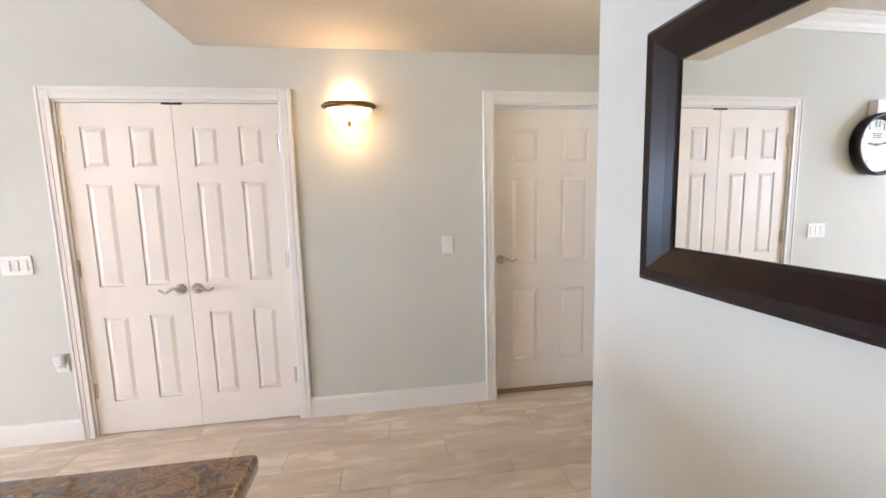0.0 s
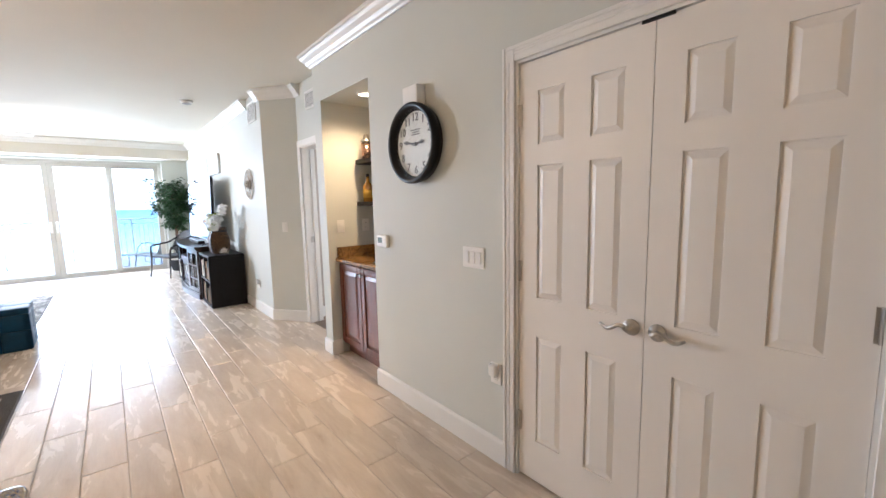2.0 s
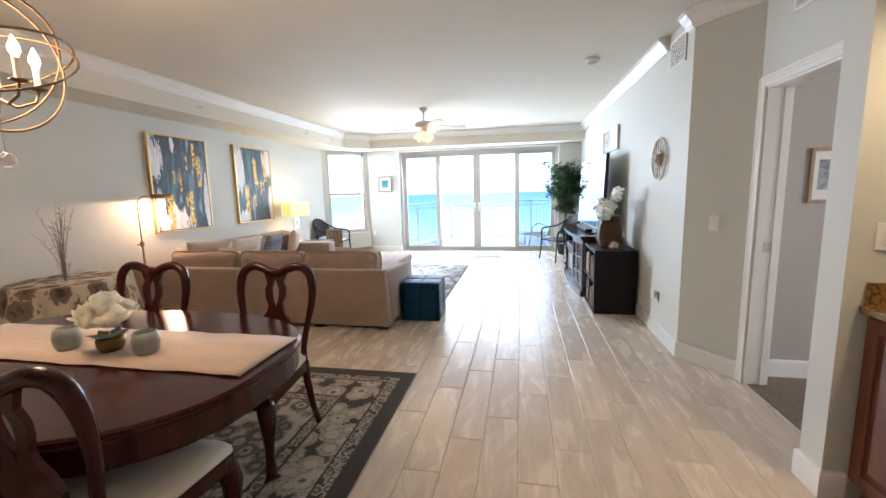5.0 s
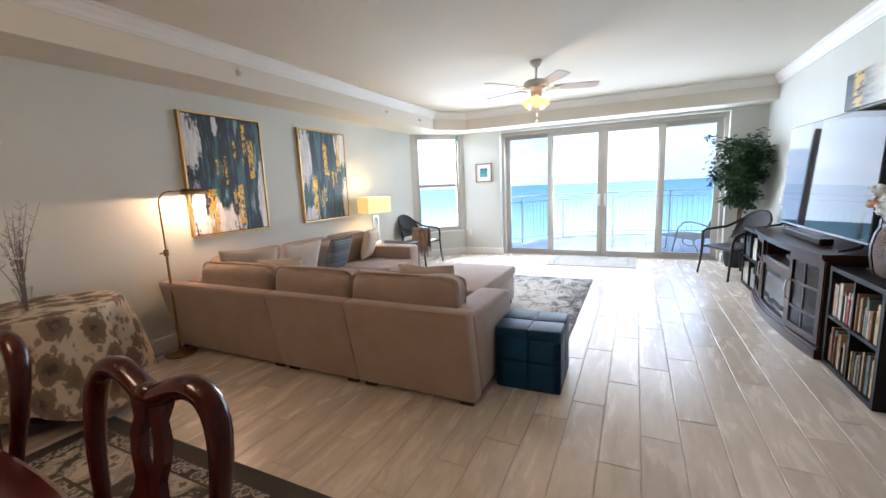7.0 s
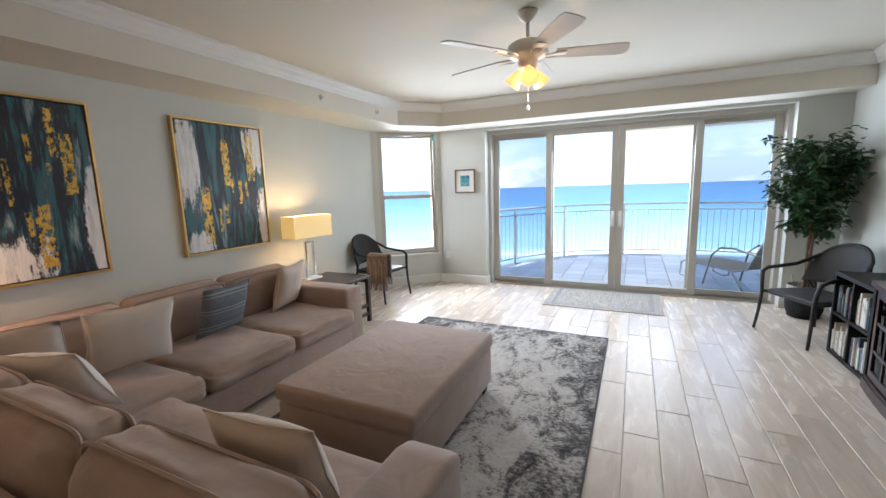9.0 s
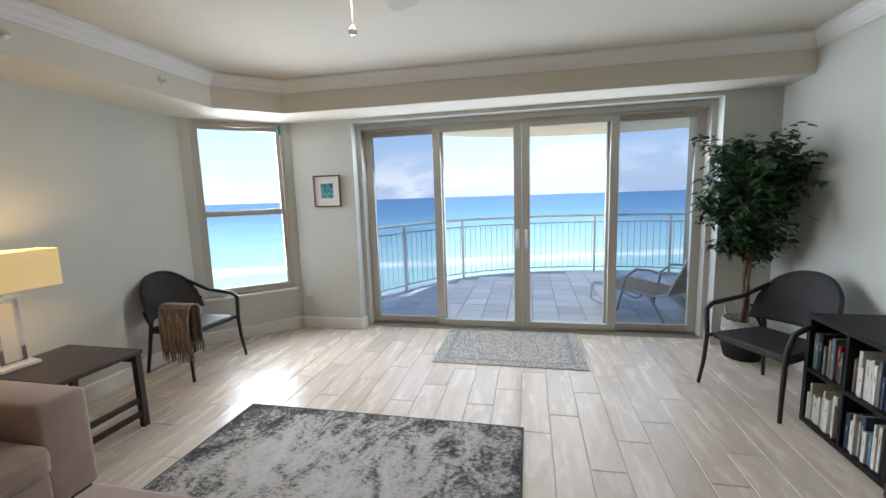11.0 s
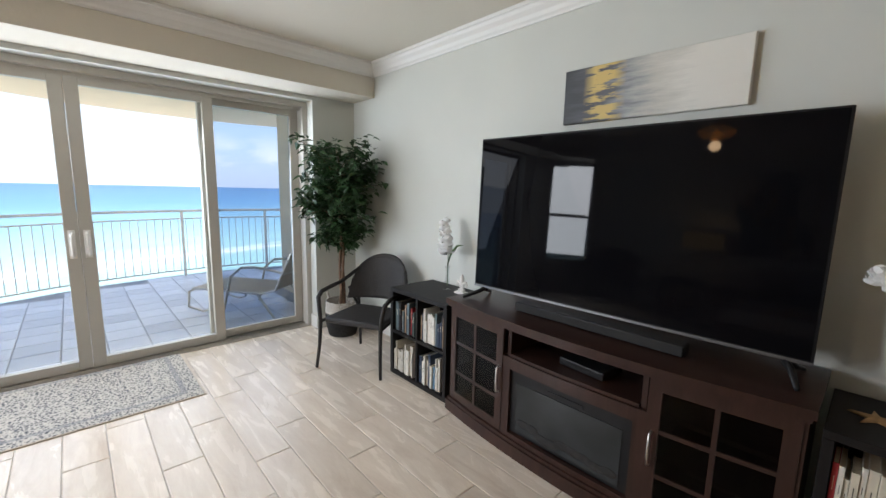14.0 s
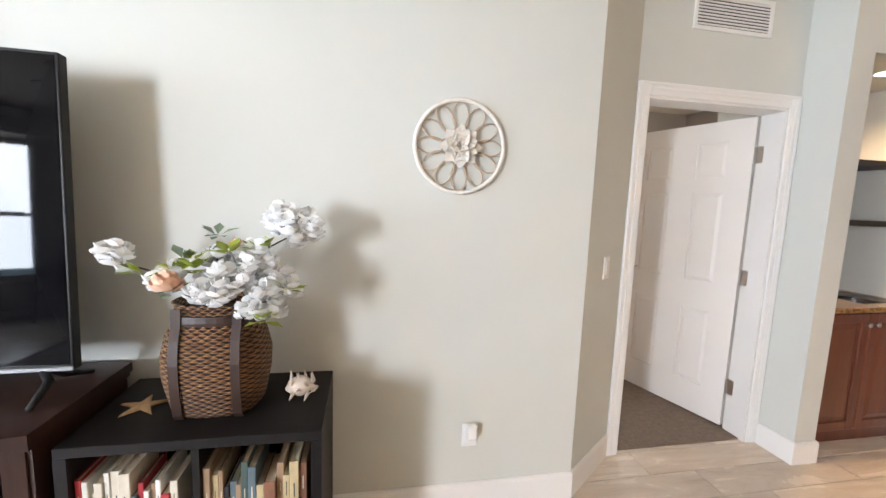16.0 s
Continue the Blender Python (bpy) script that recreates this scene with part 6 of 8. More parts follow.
def shag():
    k = Net("distressed_rug", 0.95)
    x, y, z = k.xyz()
    d = k.math("MINIMUM", k.math("SUBTRACT", 1.5, k.math("ABSOLUTE", x)), k.math("SUBTRACT", 1.02, k.math("ABSOLUTE", y)))
    a = k.noise(3.2, k.coords((1, 1.6, 1)), 8, 0.72, 0.8)
    b = k.noise(34, k.coords((1.6, 1, 1)), 4, 0.7)
    e = k.math("ADD", k.math("ADD", k.math("MULTIPLY", a, 0.75), k.math("MULTIPLY", b, 0.40)), k.ramp(d, [(0.0, 0.0), (0.45, 0.10)]))
    c = k.ramp(e, [(0.50, (0.030, 0.029, 0.030)), (0.575, (0.11, 0.105, 0.10)), (0.62, (0.27, 0.25, 0.23)), (0.665, (0.45, 0.425, 0.395)), (0.82, (0.58, 0.56, 0.53))])
    return k.done(c, k.noise(260, None, 2), 0.7, 0.004)


flat_rug("living_rug", -9.30, -6.30, -1.55, 0.49, shag(), "distressed grey and cream rug before the sofa", 0.010, DARKBIND)


def matrug():
    k = Net("speckled_mat", 0.95)
    x, y, z = k.xyz()
    d = k.math("MINIMUM", k.math("SUBTRACT", 0.52, k.math("ABSOLUTE", x)), k.math("SUBTRACT", 0.705, k.math("ABSOLUTE", y)))
    v = k.voronoi(44, None, "F1", "Distance")
    n = k.noise(46, None, 5, 0.7, 1.6)
    c = k.ramp(k.math("ADD", k.math("MULTIPLY", v, 0.7), k.math("MULTIPLY", n, 0.6)), [(0.40, (0.045, 0.05, 0.065)), (0.52, (0.16, 0.16, 0.17)), (0.60, (0.44, 0.41, 0.37)), (0.76, (0.58, 0.54, 0.48)), (0.86, (0.10, 0.105, 0.12))])
    c = k.mix(k.ramp(d, [(0.0, 0.0), (0.10, 0.55), (0.135, 0.0)], True), c, (0.20, 0.21, 0.23))
    return k.done(c, k.noise(300, None, 2), 0.6)


flat_rug("door_mat_rug", -11.27, -10.25, -0.37, 1.04, matrug(), "small grey speckled rug before the sliding doors", 0.009, fabric("beige_binding", (0.50, 0.42, 0.33)))


def abstract(name, seed, pale, gilt):
    """Poured vertical strokes of navy, teal and white, with dabs of gold leaf."""
    k = Net(name, 0.45)
    x, y, z = k.xyz()
    v = k.coords((3.2, 1.0, 0.42))
    k.nt.nodes[-1].inputs["Location"].default_value = (seed, seed * 2.0, seed)
    a = k.noise(2.3, v, 7, 0.62, 0.5)
    f = k.noise(10, v, 6, 0.7)
    r = k.noise(24, k.coords((1.0, 1.0, 0.8)), 5, 0.75)
    e = k.math("ADD", k.math("MULTIPLY", a, 0.85), k.math("MULTIPLY", f, 0.20))
    c = k.ramp(e, [(0.38, (0.30, 0.34, 0.37)), (0.43, (0.03, 0.10, 0.115)), (0.47, (0.010, 0.013, 0.022)), (0.52, (0.012, 0.016, 0.030)), (0.545, (0.02, 0.085, 0.10)), (0.59, (0.035, 0.13, 0.14)), (0.64, (0.06, 0.09, 0.12)), (0.70, (0.40, 0.43, 0.44))])
    field = None
    for xc, zc, sx, sz in pale:
        dx = k.math("DIVIDE", k.math("SUBTRACT", x, xc), sx)
        dz = k.math("DIVIDE", k.math("SUBTRACT", z, zc), sz)
        q = k.math("SUBTRACT", 1.0, k.math("ADD", k.math("MULTIPLY", dx, dx), k.math("MULTIPLY", dz, dz)))
        field = q if field is None else k.math("MAXIMUM", field, q)
    field = k.math("ADD", field, k.math("ADD", k.math("MULTIPLY", k.math("SUBTRACT", e, 0.52), 5.5), k.math("MULTIPLY", k.math("SUBTRACT", r, 0.5), 1.6)))
    c = k.mix(k.ramp(field, [(0.30, 0.0), (0.62, 1.0)]), c, k.ramp(f, [(0.3, (0.46, 0.48, 0.50)), (0.55, (0.74, 0.73, 0.72))]))
    wob = k.math("MULTIPLY", k.math("SUBTRACT", r, 0.5), 0.05)
    gold = None
    for xc, z0, z1, w in gilt:
        dx = k.math("DIVIDE", k.math("ABSOLUTE", k.math("ADD", k.math("SUBTRACT", x, xc), wob)), w)
        dz = k.math("DIVIDE", k.math("ABSOLUTE", k.math("ADD", k.math("SUBTRACT", z, (z0 + z1) / 2), wob)), (z1 - z0) / 2)
        q = k.math("MULTIPLY", k.math("LESS_THAN", dx, 1.0), k.math("LESS_THAN", dz, 1.0))
        gold = q if gold is None else k.math("MAXIMUM", gold, q)
    flake = k.noise(42, k.coords((1.0, 1.0, 0.6)), 4, 0.7)
    gold = k.math("MULTIPLY", gold, k.ramp(flake, [(0.46, 0.0), (0.52, 1.0)]))
    c = k.mix(gold, c, k.ramp(r, [(0.3, (0.50, 0.27, 0.03)), (0.7, (0.80, 0.50, 0.09))]))
    k.put(k.b.inputs["Metallic"], k.math("MULTIPLY", gold, 0.55))
    return k.done(c, k.noise(60, v, 4), 0.35, 0.003)


GOLDF = mat("gold_frame", (0.62, 0.43, 0.18), 0.35, 0.7, 0.06, 10)


def canvas(x, z0, z1, w, m, label):
    t = thing("abstract_painting", x, SY, (z0 + z1) / 2, 180, label, "painting", "abstract paintings above the sofa")
    h = z1 - z0
    fw = 0.018
    for b in ((-w / 2, w / 2, -h / 2, -h / 2 + fw), (-w / 2, w / 2, h / 2 - fw, h / 2), (-w / 2, -w / 2 + fw, -h / 2 + fw, h / 2 - fw), (w / 2 - fw, w / 2, -h / 2 + fw, h / 2 - fw)):
        part("frame_side", box(B(), b[0], b[1], -0.042, 0, b[2], b[3], 0.002, 1), GOLDF, t, "thin gold float frame")
    part("backing", box(B(), -w / 2 + fw, w / 2 - fw, -0.010, -0.001, -h / 2 + fw, h / 2 - fw), BLACKP, t, "dark shadow gap")
    part("canvas", box(B(), -w / 2 + fw + 0.008, w / 2 - fw - 0.008, -0.034, -0.010, -h / 2 + fw + 0.008, h / 2 - fw - 0.008, 0.003, 1), m, t, "painted canvas")


canvas(-6.307, 1.003, 2.218, 0.92, abstract("navy_gold_painting", 3.3, [(-0.40, 0.35, 0.16, 0.40), (-0.14, -0.50, 0.34, 0.26), (-0.36, -0.30, 0.10, 0.30), (0.42, -0.30, 0.10, 0.45), (-0.10, 0.50, 0.05, 0.12)],
    [(0.10, 0.16, 0.36, 0.014), (0.23, 0.22, 0.54, 0.022), (0.30, -0.03, 0.38, 0.034), (-0.02, -0.10, 0.20, 0.012), (-0.12, 0.0, 0.16, 0.012), (-0.06, 0.0, 0.12, 0.009), (0.19, 0.05, 0.18, 0.010), (0.12, -0.52, -0.10, 0.040), (-0.21, -0.58, -0.14, 0.052), (0.05, -0.30, -0.14, 0.014)]), "large navy, teal, white and gold abstract canvas above the sofa")
canvas(-7.795, 1.005, 2.218, 0.915, abstract("navy_gold_painting_two", 8.1, [(0.38, 0.42, 0.20, 0.28), (-0.38, 0.25, 0.12, 0.40), (-0.30, -0.55, 0.16, 0.16), (0.40, -0.30, 0.10, 0.30)],
    [(0.02, 0.02, 0.44, 0.036), (0.29, 0.06, 0.52, 0.042), (-0.22, -0.52, 0.0, 0.042), (-0.02, -0.34, -0.16, 0.018), (-0.09, -0.42, -0.20, 0.014), (0.15, -0.16, 0.06, 0.018), (0.07, -0.05, 0.08, 0.012), (0.22, -0.10, 0.05, 0.010)]), "navy, teal and gold abstract canvas nearer the window")


def fan():
    x, y = -8.08, -0.035
    t = thing("ceiling_fan", x, y, CZ, 0, "white five-blade ceiling fan with lit tulip lamp shades", "ceiling fan")
    FAN = mat("fan_white", (0.72, 0.69, 0.62), 0.4, 0, 0.03, 8)
    BLADE = mat("fan_blade", (0.66, 0.64, 0.60), 0.5, 0, 0.03, 8)
    part("canopy", lathe(B(), [(0.066, -0.001), (0.066, -0.02), (0.05, -0.05), (0.024, -0.075)], 24), FAN, t, "", True)
    part("downrod", cyl(B(), (0, 0, -0.07), (0, 0, -0.20), 0.013), FAN, t)
    part("motor", lathe(B(), [(0.03, -0.185), (0.10, -0.20), (0.135, -0.225), (0.140, -0.275), (0.120, -0.300), (0.075, -0.315), (0.065, -0.345), (0.062, -0.375), (0.03, -0.385)], 32), FAN, t, "", True)
    for i in range(5):
        a = radians(72 * i - 36)
        m = Matrix.Rotation(a, 4, "Z")
        bm = B()
        for s in (-1, 1):
            tube(bm, [(0.10, s * 0.02, -0.30), (0.15, s * 0.04, -0.298), (0.20, s * 0.032, -0.292), (0.25, s * 0.03, -0.290)], 0.006, 6)
        box(bm, 0.185, 0.26, -0.045, 0.045, -0.293, -0.288)
        bmesh.ops.transform(bm, matrix=m, verts=bm.verts)
        br = part("blade_bracket", bm, BRASS if False else FAN, t)
        o = [(0.19, -0.055), (0.60, -0.072), (0.655, -0.062), (0.665, -0.03), (0.665, 0.03), (0.655, 0.062), (0.60, 0.072), (0.19, 0.055)]
        bm = prism(B(), o, -0.004, 0.004)
        bmesh.ops.transform(bm, matrix=m @ Matrix.Translation((0, 0, -0.284)) @ Matrix.Rotation(radians(-12), 4, "X"), verts=bm.verts)
        part("blade", bm, BLADE, br, "pale fan blade")
    SH = glow("lit_tulip_glass", (1.0, 0.50, 0.16), 0.55)
    for i in range(3):
        a = radians(120 * i + 20)
        m = Matrix.Rotation(a, 4, "Z") @ Matrix.Translation((0.055, 0, -0.385)) @ Matrix.Rotation(radians(-42), 4, "Y")
        bm = lathe(B(), [(0.018, 0.02), (0.022, -0.01), (0.040, -0.04), (0.048, -0.075), (0.062, -0.105), (0.060, -0.105), (0.045, -0.073), (0.02, -0.01)], 20)
        bmesh.ops.transform(bm, matrix=m, verts=bm.verts)
        part("lamp_shade", bm, SH, t, "lit frosted tulip shade", True)
    bm = tube(B(), [(0.02, 0.01, -0.38), (0.021, 0.01, -0.62)], 0.0015, 5)
    pc = part("pull_chain", bm, NICKEL, t)
    part("pull_drop", ball(B(), (0.021, 0.01, -0.64), 0.014, sz=1.3), mat("clear_drop", (0.8, 0.8, 0.8), 0.05, 0, 0.02, 5, trans=0.9), pc, "clear teardrop", True)
    bulb("fan_bulb", (x, y, CZ - 0.56), 2.0, (1.0, 0.68, 0.38), 0.05)


fan()


def lamps():
    # brass reading lamp behind the sofa corner
    t = thing("floor_lamp", -5.47, -2.70, 0, 0, "antique brass pharmacy floor lamp, lit, behind the sofa", "floor lamp")
    part("base", lathe(B(), [(0.13, 0.001), (0.13, 0.012), (0.12, 0.02), (0.03, 0.03), (0.014, 0.06)], 32), BRASS, t, "", True)
    part("lower_pole", cyl(B(), (0, 0, 0.03), (0, 0, 0.95), 0.010), BRASS, t)
    part("clamp", lathe(B(), [(0.012, 0.90), (0.020, 0.905), (0.020, 0.955), (0.012, 0.96)], 14), BRASS, t)
    part("knob", cyl(B(), (0.015, 0, 0.93), (0.05, 0, 0.93), 0.007), BRASS, t)
    arc = [(0, 0, 0.94), (0, 0, 1.28)] + [(-0.10 + 0.10 * math.cos(a), 0, 1.36 + 0.10 * math.sin(a)) for a in [math.pi / 2 * i / 7 for i in range(8)]] + [(-0.20, 0, 1.462)]
    part("curved_pole", tube(B(), arc, 0.006, 8), BRASS, t, "", True)
    bm = B()
    n = 12
    rings = []
    for xx, r in ((-0.20, 0.012), (-0.215, 0.045), (-0.42, 0.045), (-0.43, 0.03)):
        rings.append([bm.verts.new((xx, r * math.cos(math.pi * j / n), 1.435 + r * math.sin(math.pi * j / n))) for j in range(n + 1)])
    for A, C in zip(rings, rings[1:]):
        for j in range(n):
            bm.faces.new((A[j], A[j + 1], C[j + 1], C[j]))
    r = bmesh.ops.extrude_face_region(bm, geom=list(bm.faces))
    bmesh.ops.scale(bm, vec=(0.995, 0.93, 0.997), verts=[g for g in r["geom"] if isinstance(g, bmesh.types.BMVert)])
    bmesh.ops.recalc_face_normals(bm, faces=bm.faces)
    part("shade", bm, BRASS, t, "half-round brass shade", True)
    part("bulb", tube(B(), [(-0.25, 0, 1.461), (-0.40, 0, 1.461)], 0.010, 8), glow("reading_bulb", (1.0, 0.70, 0.40), 3.0), t, "lit bulb")
    bulb("reading_light", (-5.79, -2.70, 1.438), 6.5, (1.0, 0.60, 0.34), 0.008)
    # side table and lamp
    s = thing("side_table", -8.685, -2.43, 0, 0, "dark brown wooden side table beside the sofa", "side table")
    part("tabletop", box(B(), -0.265, 0.265, -0.33, 0.33, 0.525, 0.555, 0.005, 2), ESPRESSO, s)
    for sx in (-1, 1):
        for sy in (-1, 1):
            part("leg", box(B(), sx * 0.235 - 0.022, sx * 0.235 + 0.022, sy * 0.30 - 0.022, sy * 0.30 + 0.022, 0.0, 0.525, 0.003, 1), ESPRESSO, s)
    for sy in (-1, 1):
        for z in (0.10, 0.20):
            part("stretcher", box(B(), -0.215, 0.215, sy * 0.30 - 0.012, sy * 0.30 + 0.012, z - 0.018, z + 0.018), ESPRESSO, s)
    for sx in (-1, 1):
        part("apron", box(B(), sx * 0.235 - 0.012, sx * 0.235 + 0.012, -0.28, 0.28, 0.47, 0.524), ESPRESSO, s)
    l = thing("table_lamp", -8.56, -2.64, 0.555, -6, "chrome frame table lamp with a lit cream rectangular shade", "table lamp")
    part("base", box(B(), -0.11, 0.11, -0.06, 0.06, 0, 0.022, 0.003, 1), WHITEP, l, "white block base")
    bm = B()
    box(bm, -0.065, -0.043, -0.012, 0.012, 0.022, 0.44)
    box(bm, 0.043, 0.065, -0.012, 0.012, 0.022, 0.44)
    box(bm, -0.043, 0.043, -0.012, 0.012, 0.022, 0.042)
    box(bm, -0.043, 0.043, -0.012, 0.012, 0.42, 0.44)
    part("stem_frame", bm, mat("chrome", (0.75, 0.75, 0.76), 0.08, 1.0, 0.02), l, "polished chrome frame")
    k = Net("lit_linen_shade", 0.9)
    k.b.inputs["Emission Color"].default_value = (1.0, 0.62, 0.16, 1)
    k.b.inputs["Emission Strength"].default_value = 0.20
    SHM = k.done((0.80, 0.68, 0.42), k.noise(250, None, 2), 0.2)
    bm = B()
    z0, z1 = 0.49, 0.73
    for s0 in (-1, 1):
        box(bm, -0.26, 0.26, s0 * 0.105 - 0.002, s0 * 0.105 + 0.002, z0, z1)
        box(bm, s0 * 0.26 - 0.002, s0 * 0.26 + 0.002, -0.105, 0.105, z0, z1)
    part("shade", bm, SHM, l, "glowing cream shade")
    part("riser", cyl(B(), (0, 0, 0.44), (0, 0, 0.60), 0.006), NICKEL, l)
    bulb("table_lamp_bulb", (-8.56, -2.64, 1.20), 4.2, (1.0, 0.70, 0.38), 0.04)


lamps()


def wicker():
    k = Net("dark_wicker", 0.55)
    v = k.voronoi(95, k.coords((1, 1, 1.6)), "F1", "Distance")
    n = k.noise(8, None, 3)
    return k.done(k.mix(0.5, k.ramp(v, [(0.1, (0.028, 0.021, 0.018)), (0.5, (0.006, 0.005, 0.005))]), k.ramp(n, [(0.3, (0.010, 0.008, 0.008)), (0.7, (0.030, 0.023, 0.02))])), v, 0.8, 0.004)


WICK = wicker()


def wicker_chair():
    """The sitter faces +y."""
    t = thing("wicker_armchair", 0, 0, 0, 0, "dark woven wicker armchair with curved arms", "armchair", "wicker armchairs")
    # seat
    seat = [(-0.25, 0.24), (-0.27, 0.20), (-0.25, -0.20), (-0.22, -0.24), (0.22, -0.24), (0.25, -0.20), (0.27, 0.20), (0.25, 0.24)]
    part("seat", slab(B(), seat, [(0.01, 0.385), (0.0, 0.395), (0.0, 0.42), (0.02, 0.432)][::1]), WICK, t, "woven seat")
    # back: bowed woven sheet with a rounded top
    bm = B()
    n, m = 22, 12
    gridf, gridb = [], []
    for j in range(m + 1):
        rf, rb = [], []
        for i in range(n + 1):
            u = i / n * 2 - 1
            top = 0.50 + 0.40 * math.sqrt(max(0.0, 1 - (abs(u) ** 2.2))) * 0.98
            z = 0.50 + (top - 0.50) * j / m
            f = (z - 0.44) / 0.45
            wd = 0.285 + 0.045 * min(1, f)
            x = u * wd
            y = -0.25 - 0.12 * f + 0.11 * u * u
            rf.append(bm.verts.new((x, y + 0.010, z)))
            rb.append(bm.verts.new((x, y - 0.010, z)))
        gridf.append(rf)
        gridb.append(rb)
    for j in range(m):
        for i in range(n):
            bm.faces.new((gridf[j][i], gridf[j][i + 1], gridf[j + 1][i + 1], gridf[j + 1][i]))
            bm.faces.new((gridb[j][i + 1], gridb[j][i], gridb[j + 1][i], gridb[j + 1][i + 1]))
    for i in range(n):
        bm.faces.new((gridb[0][i], gridb[0][i + 1], gridf[0][i + 1], gridf[0][i]))
        bm.faces.new((gridf[m][i], gridf[m][i + 1], gridb[m][i + 1], gridb[m][i]))
    bmesh.ops.recalc_face_normals(bm, faces=bm.faces)
    part("backrest", bm, WICK, t, "woven rounded backrest", True)
    # hoop that runs from front leg over the arm and round the back
    pts = []
    for i in range(33):
        u = i / 32 * 2 - 1
        top = 0.50 + 0.40 * math.sqrt(max(0.0, 1 - (abs(u) ** 2.2))) * 0.98
        f = (top - 0.44) / 0.45
        wd = 0.285 + 0.045 * min(1, f)
        pts.append(Vector((u * wd, -0.25 - 0.12 * f + 0.11 * u * u, top)))
    hoop = pts[4:-4]
    part("back_hoop", tube(B(), hoop, 0.016, 8), WICK, t, "", True)
    for s in (-1, 1):
        e = pts[4] if s < 0 else pts[-5]
        line = [e, Vector((s * 0.325, -0.12, 0.665)), Vector((s * 0.335, 0.05, 0.645)), Vector((s * 0.33, 0.18, 0.635)), Vector((s * 0.315, 0.245, 0.60)), Vector((s * 0.295, 0.26, 0.50)), Vector((s * 0.285, 0.262, 0.40)), Vector((s * 0.29, 0.275, 0.20)), Vector((s * 0.305, 0.30, 0.004))]
        part("arm_and_front_leg", tube(B(), line, [0.017, 0.018, 0.019, 0.019, 0.019, 0.018, 0.017, 0.015, 0.013], 8), WICK, t, "", True)
        part("back_leg", tube(B(), [(s * 0.22, -0.22, 0.50), (s * 0.225, -0.24, 0.38), (s * 0.235, -0.27, 0.20), (s * 0.25, -0.30, 0.004)], [0.017, 0.017, 0.015, 0.013], 8), WICK, t, "", True)
        part("side_rail", tube(B(), [(s * 0.285, 0.25, 0.40), (s * 0.225, -0.235, 0.40)], 0.015, 8), WICK, t, "", True)
        part("back_post", tube(B(), [(s * 0.22, -0.22, 0.42), (s * 0.27, -0.20, 0.52), (s * 0.30, -0.19, 0.60)], 0.014, 8), WICK, t, "", True)
    return t


wc = wicker_chair()
wc.matrix_basis = pose(-9.88, -2.60, 0, 0, 0, -4)
wc["label"] = "dark woven wicker armchair with a throw, beside the window"
w2 = copy_thing(wc, pose(-10.02, 2.25, 0, 0, 0, 207))
w2["label"] = "dark woven wicker armchair beside the bookcase and plant"


def throw():
    t = thing("throw_blanket", -9.55, -2.36, 0.66, 0, "brown-grey knitted throw with fringe over the chair arm", "throw")
    k = Net("knit_throw", 0.95)
    w = k.wave(14, k.coords((1, 1, 1)), 2.0, "X")
    n = k.noise(40, None, 4)
    M = k.done(k.mix(0.5, k.ramp(w, [(0.3, (0.10, 0.065, 0.045)), (0.7, (0.26, 0.20, 0.155))]), k.ramp(n, [(0.3, (0.12, 0.08, 0.06)), (0.7, (0.30, 0.24, 0.19))])), n, 0.8, 0.006)
    bm = B()
    prof = [(-0.055, -0.30), (-0.06, -0.12), (-0.055, 0.0), (-0.03, 0.028), (0.0, 0.036), (0.03, 0.028), (0.055, 0.0), (0.068, -0.12), (0.07, -0.25), (0.066, -0.36)]
    n = 16
    rows = []
    for x, z in prof:
        rows.append([bm.verts.new((x + 0.012 * math.sin(j * 1.3) * (1 if z < -0.05 else 0.3), -0.17 + 0.30 * j / n, z + 0.004 * math.sin(j * 2.1))) for j in range(n + 1)])
    for A, C in zip(rows, rows[1:]):
        for j in range(n):
            bm.faces.new((A[j], A[j + 1], C[j + 1], C[j]))
    r = bmesh.ops.extrude_face_region(bm, geom=list(bm.faces))
    for g in r["geom"]:
        if isinstance(g, bmesh.types.BMVert):
            g.co += Vector((0.010 if g.co.x > 0.01 else (-0.010 if g.co.x < -0.01 else 0), 0, 0.010))
    bmesh.ops.recalc_face_normals(bm, faces=bm.faces)
    part("cloth", bm, M, t, "", True)
    rng = random.Random(3)
    bm = B()
    for j in range(26):
        y = -0.17 + 0.30 * j / 25
        for x, z in ((-0.06, -0.30), (0.07, -0.36)):
            tube(bm, [(x, y, z + 0.01), (x + rng.uniform(-0.012, 0.012), y + rng.uniform(-0.008, 0.008), z - rng.uniform(0.07, 0.10))], [0.005, 0.003], 5)
    part("fringe", bm, M, t, "knotted fringe")


throw()


